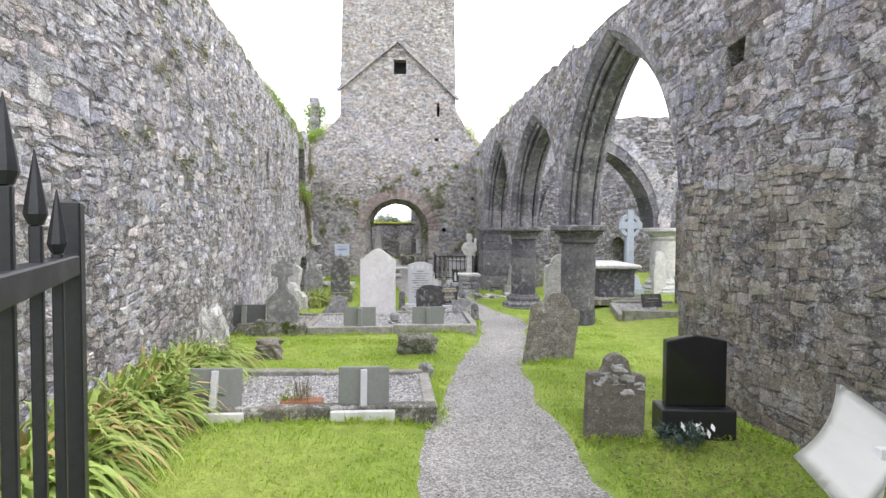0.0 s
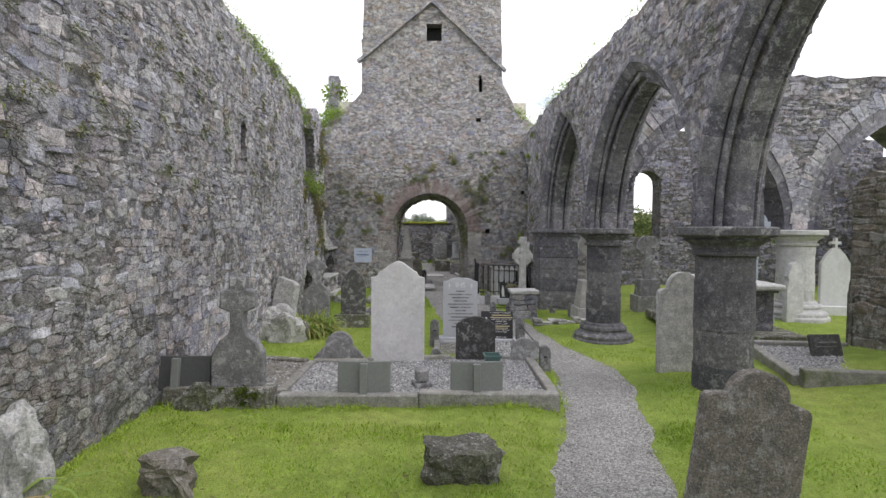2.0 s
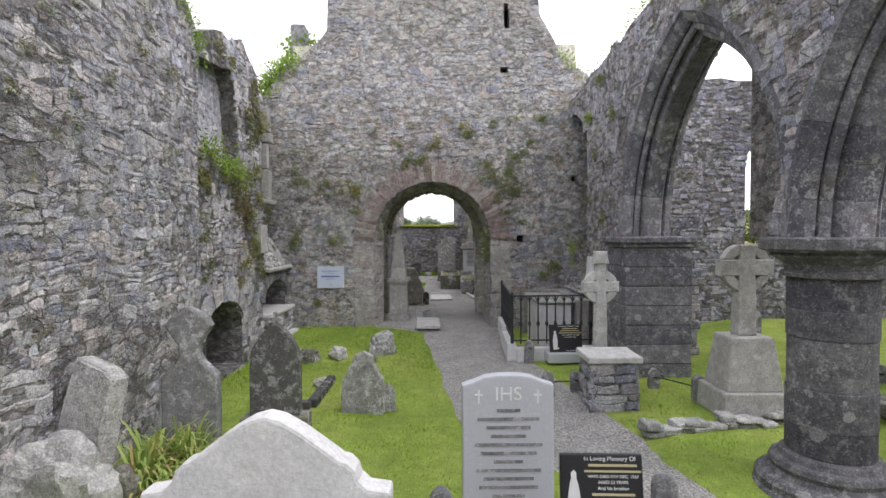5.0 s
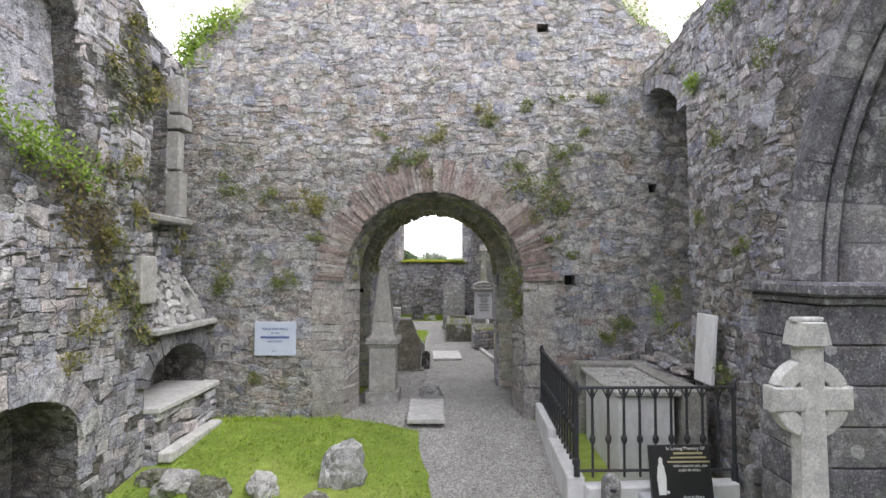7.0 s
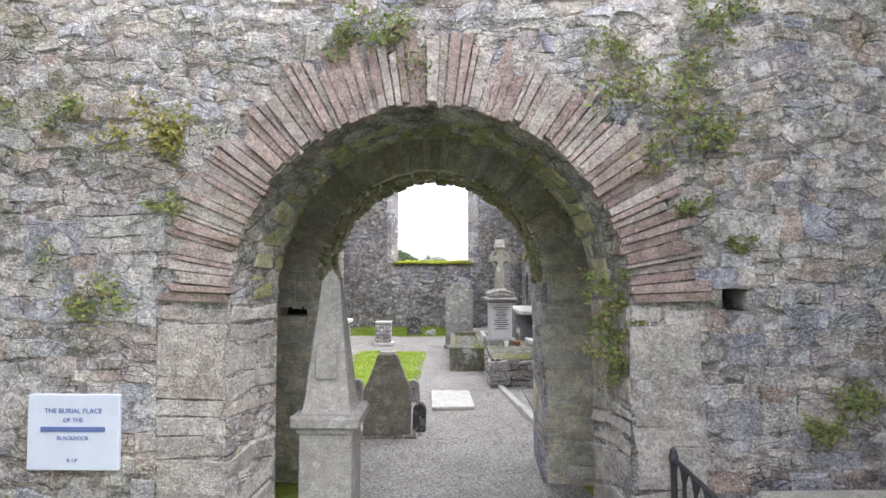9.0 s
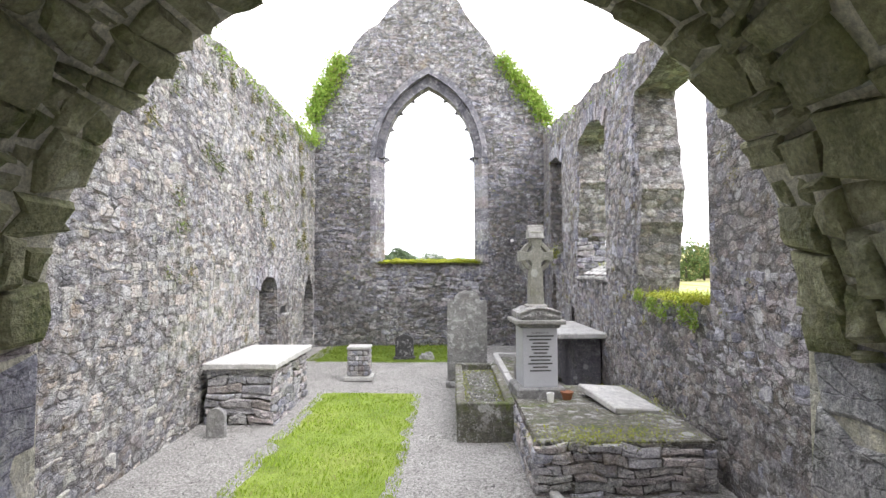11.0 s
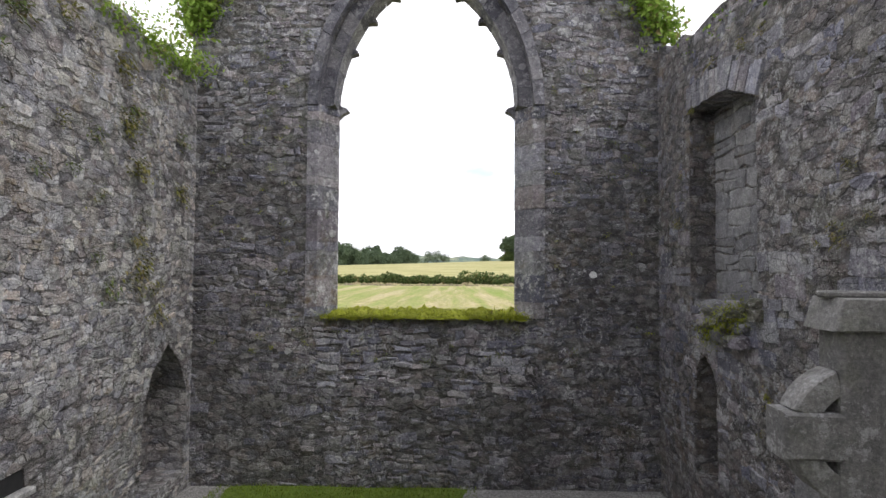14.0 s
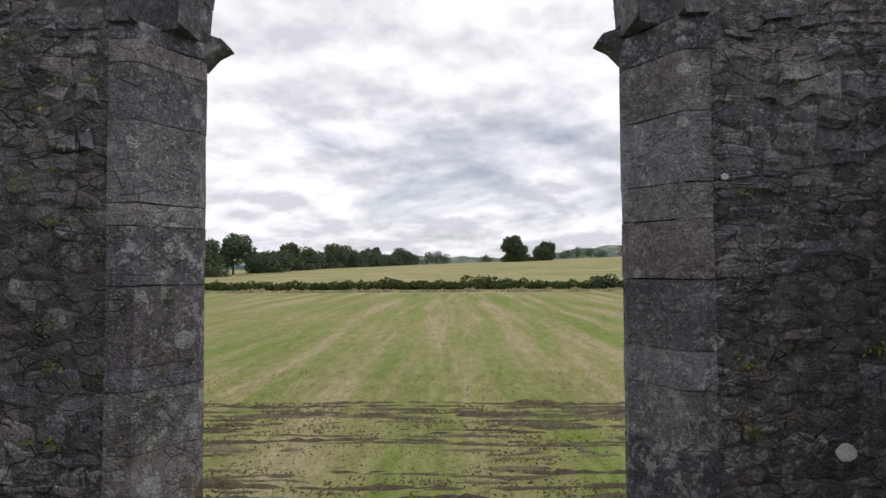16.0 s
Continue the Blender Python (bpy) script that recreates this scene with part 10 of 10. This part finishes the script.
def tree(x, y, h, wide, seed, label, group="field trees", leaf=0.5, n=1500, mat=None):
    r = np.random.default_rng(seed)
    ob = thing("tree", x, y, gz(x, y), 0, label, "tree", group)
    part("trunk", bm_lathe([(h * 0.035, -0.3), (h * 0.026, h * 0.1), (h * 0.02, h * 0.3), (h * 0.012, h * 0.55), (h * 0.003, h * 0.8)], 9), mat_bark, ob)
    blobs = []
    for i in range(11):
        a = i * 2.4 + r.uniform(-0.4, 0.4)
        f = r.uniform(0.2, 0.92)
        rad = wide * 0.5 * math.sqrt(max(0.05, 1 - (2 * f - 1.05) ** 2)) * r.uniform(0.5, 0.75)
        cx, cy, cz = math.cos(a) * rad, math.sin(a) * rad, h * f * 0.93
        blobs.append((cx, cy, cz, wide * r.uniform(0.16, 0.24)))
        bm = bm_lathe([(h * 0.011, 0), (h * 0.007, 0.6), (h * 0.002, 1.0)], 6)
        root, tip = Vector((0, 0, h * min(0.5, f * 0.55))), Vector((cx, cy, cz))
        for v in bm.verts:
            k = min(1.0, max(0.0, v.co.z))
            v.co = root.lerp(tip, k) + Vector((v.co.x, v.co.y, 0))
        part("limb", bm, mat_bark, ob)
    blobs.append((0, 0, h * 0.62, wide * 0.26))
    blobs.append((0, 0, h * 0.86, wide * 0.16))
    leaflets("crown", crown_points(blobs, n, r), leaf, mat or mat_tree, ob, seed)
    return ob


def bush(name, x, y, sx, sy, sz, seed, mat, label, cat, n=1200, leaf=0.3, group=""):
    r = np.random.default_rng(seed)
    ob = thing(name, x, y, gz(x, y), 0, label, cat, group)
    k = max(3, int(sx / max(sy, 0.1) * 1.3))
    blobs = [((-0.5 + (i + 0.5) / k) * 2 * sx * 0.85, r.uniform(-0.3, 0.3) * sy, sz * r.uniform(0.3, 0.6), min(sx, sz) * r.uniform(0.4, 0.55)) for i in range(k)]
    blobs += [((-0.5 + (i + 0.5) / (2 * k)) * 2 * sx * 0.95, r.uniform(-0.3, 0.3) * sy, sz * 0.22, min(sx, sz) * r.uniform(0.3, 0.42)) for i in range(2 * k)]
    part("stem", bm_join(*[bm_lathe([(0.12, -0.2), (0.05, sz * 0.5)], 5, (b[0], b[1], 0)) for b in blobs]), mat_bark, ob)
    leaflets("foliage", crown_points(blobs, n, r), leaf, mat, ob, seed)
    return ob


# hedge across the field, in lengths with gaps
x, i = -118.0, 0
hr = random.Random(9)
while x < 130:
    w = hr.uniform(4.5, 8.5)
    h = hr.uniform(1.7, 2.7)
    bush("hedge_bush", x + w / 2, 139 + hr.uniform(-0.6, 0.6), w / 2 * 1.12, 0.9, h, 500 + i, mat_hedge, "uneven stretch of dark green field hedge", "hedge", 1700, 0.3, "field hedge")
    x += w * 0.98
    i += 1
bush("hedge_bush", 27.5, 138.4, 2.4, 1.6, 3.4, 590, mat_tree, "round bush standing taller than the hedge", "bush", 900, 0.3)
# the clump on the hill
tree(33, 335, 13.8, 14, 601, "large round-headed tree on the field's crest", leaf=0.75, n=6000)
tree(50, 340, 10.2, 12, 602, "smaller round tree beside a bank of bushes", leaf=0.75, n=4500)
bush("bramble_bank", 42, 336, 13, 4, 4.6, 603, mat_tree, "low bank of bushes under the hill trees", "bush", 2200, 0.55)
bush("bramble_bank", 30, 333, 4.5, 3, 6.0, 604, mat_hedge, "dense bush leaning on the large tree", "bush", 900, 0.55)
# the row of trees down the side of the far field
ROW = [(-92, 225), (-88, 243), (-84, 260), (-82, 275), (-79, 290), (-76, 308), (-73, 325), (-70, 342), (-66, 356), (-62, 372), (-58, 388), (-55, 402), (-51, 418), (-47, 434), (-43, 450), (-38, 462)]
tr = random.Random(4)
for i, (x, y) in enumerate(ROW):
    h = 9.5 + 3.5 * math.sin(i * 1.9) + tr.uniform(-1, 1) + (2.5 if i < 2 else 0)
    tree(x, y, h * 1.12, 14.5 + 3 * math.sin(i * 2.7), 620 + i, "dark green tree in the row beside the far field", leaf=0.75, n=3200)
    if i % 2 == 0:
        bush("row_bush", x + 5, y - 3, 7, 3, 4.2, 660 + i, mat_tree, "bushes filling the gap in the tree row", "bush", 800, 0.5, "row bushes")
for i, (x, y, h) in enumerate(((-34, 480, 9), (-24, 500, 11), (-17, 505, 12), (-10, 510, 9), (30, 560, 8), (100, 520, 9), (115, 540, 12), (128, 550, 10), (142, 560, 9), (158, 540, 11))):
    tree(x, y, h, 12, 680 + i, "far tree on the skyline of the field", leaf=0.6, n=700)
# trees and scrub to the south, seen through the broken openings
for i, (x, y, h, w) in enumerate(((41, 118, 7.5, 8), (47, 124, 6.5, 8), (36, 124, 6, 7), (62, 105, 8, 9), (75, 118, 9, 10), (90, 130, 10, 11), (104, 150, 9, 11), (120, 168, 10, 12), (70, 92, 7, 9), (84, 104, 8, 10), (96, 178, 9, 11), (103, 184, 10.5, 12), (112, 176, 8.5, 11), (126, 190, 9, 12))):
    tree(x, y, h, w, 700 + i, "leafy hedgerow tree south of the ruin", "hedgerow trees", leaf=0.34, n=1500, mat=mat_hedge)
bush("scrub", 52, 112, 10, 3, 3.4, 720, mat_hedge, "scrub along the southern field edge", "bush", 1600, 0.3)
bush("scrub", 84, 116, 16, 4, 4.2, 721, mat_hedge, "scrub along the southern field edge", "bush", 2200, 0.34)


# ---- far hills ----
def far_hill(x0, x1, y, top, seed, mat, label):
    xs = np.linspace(x0, x1, 60)
    v, f = [], []
    for i, x in enumerate(xs):
        e = math.sin(math.pi * i / 59) ** 0.6
        k = top * e * (0.72 + 0.35 * noise.noise((x * 0.0022, seed, 0)) + 0.12 * noise.noise((x * 0.011, seed, 4)))
        for j, (q, h) in enumerate(((0, -4), (250, 0.55), (480, 0.9), (700, 1.0), (1100, 0.4))):
            v.append((x, y + q, max(-4, h * k) + (3 * noise.noise((x * 0.03, q, seed)) if 0 < j else 0)))
        if i:
            f += [(5 * i - 5 + j, 5 * i + j, 5 * i + j + 1, 5 * i - 4 + j) for j in range(4)]
    ob = mesh_ob("backdrop", v, f, mat, None, True)
    return tagged(ob, label, "hill", "", "structure")


far_hill(-1400, 500, 2300, 105, 1, mat_far_hill, "pale blue-green hill on the horizon")
far_hill(100, 2400, 2000, 150, 2, mat_far_hill, "patchwork hill of distant fields and woods")
far_hill(380, 1900, 850, 105, 4, mat_far_hill, "rising green farmland with woods beyond the southern trees")
far_hill(500, 4200, 5200, 260, 3, mat_far_hill, "long blue hill beyond the fields")
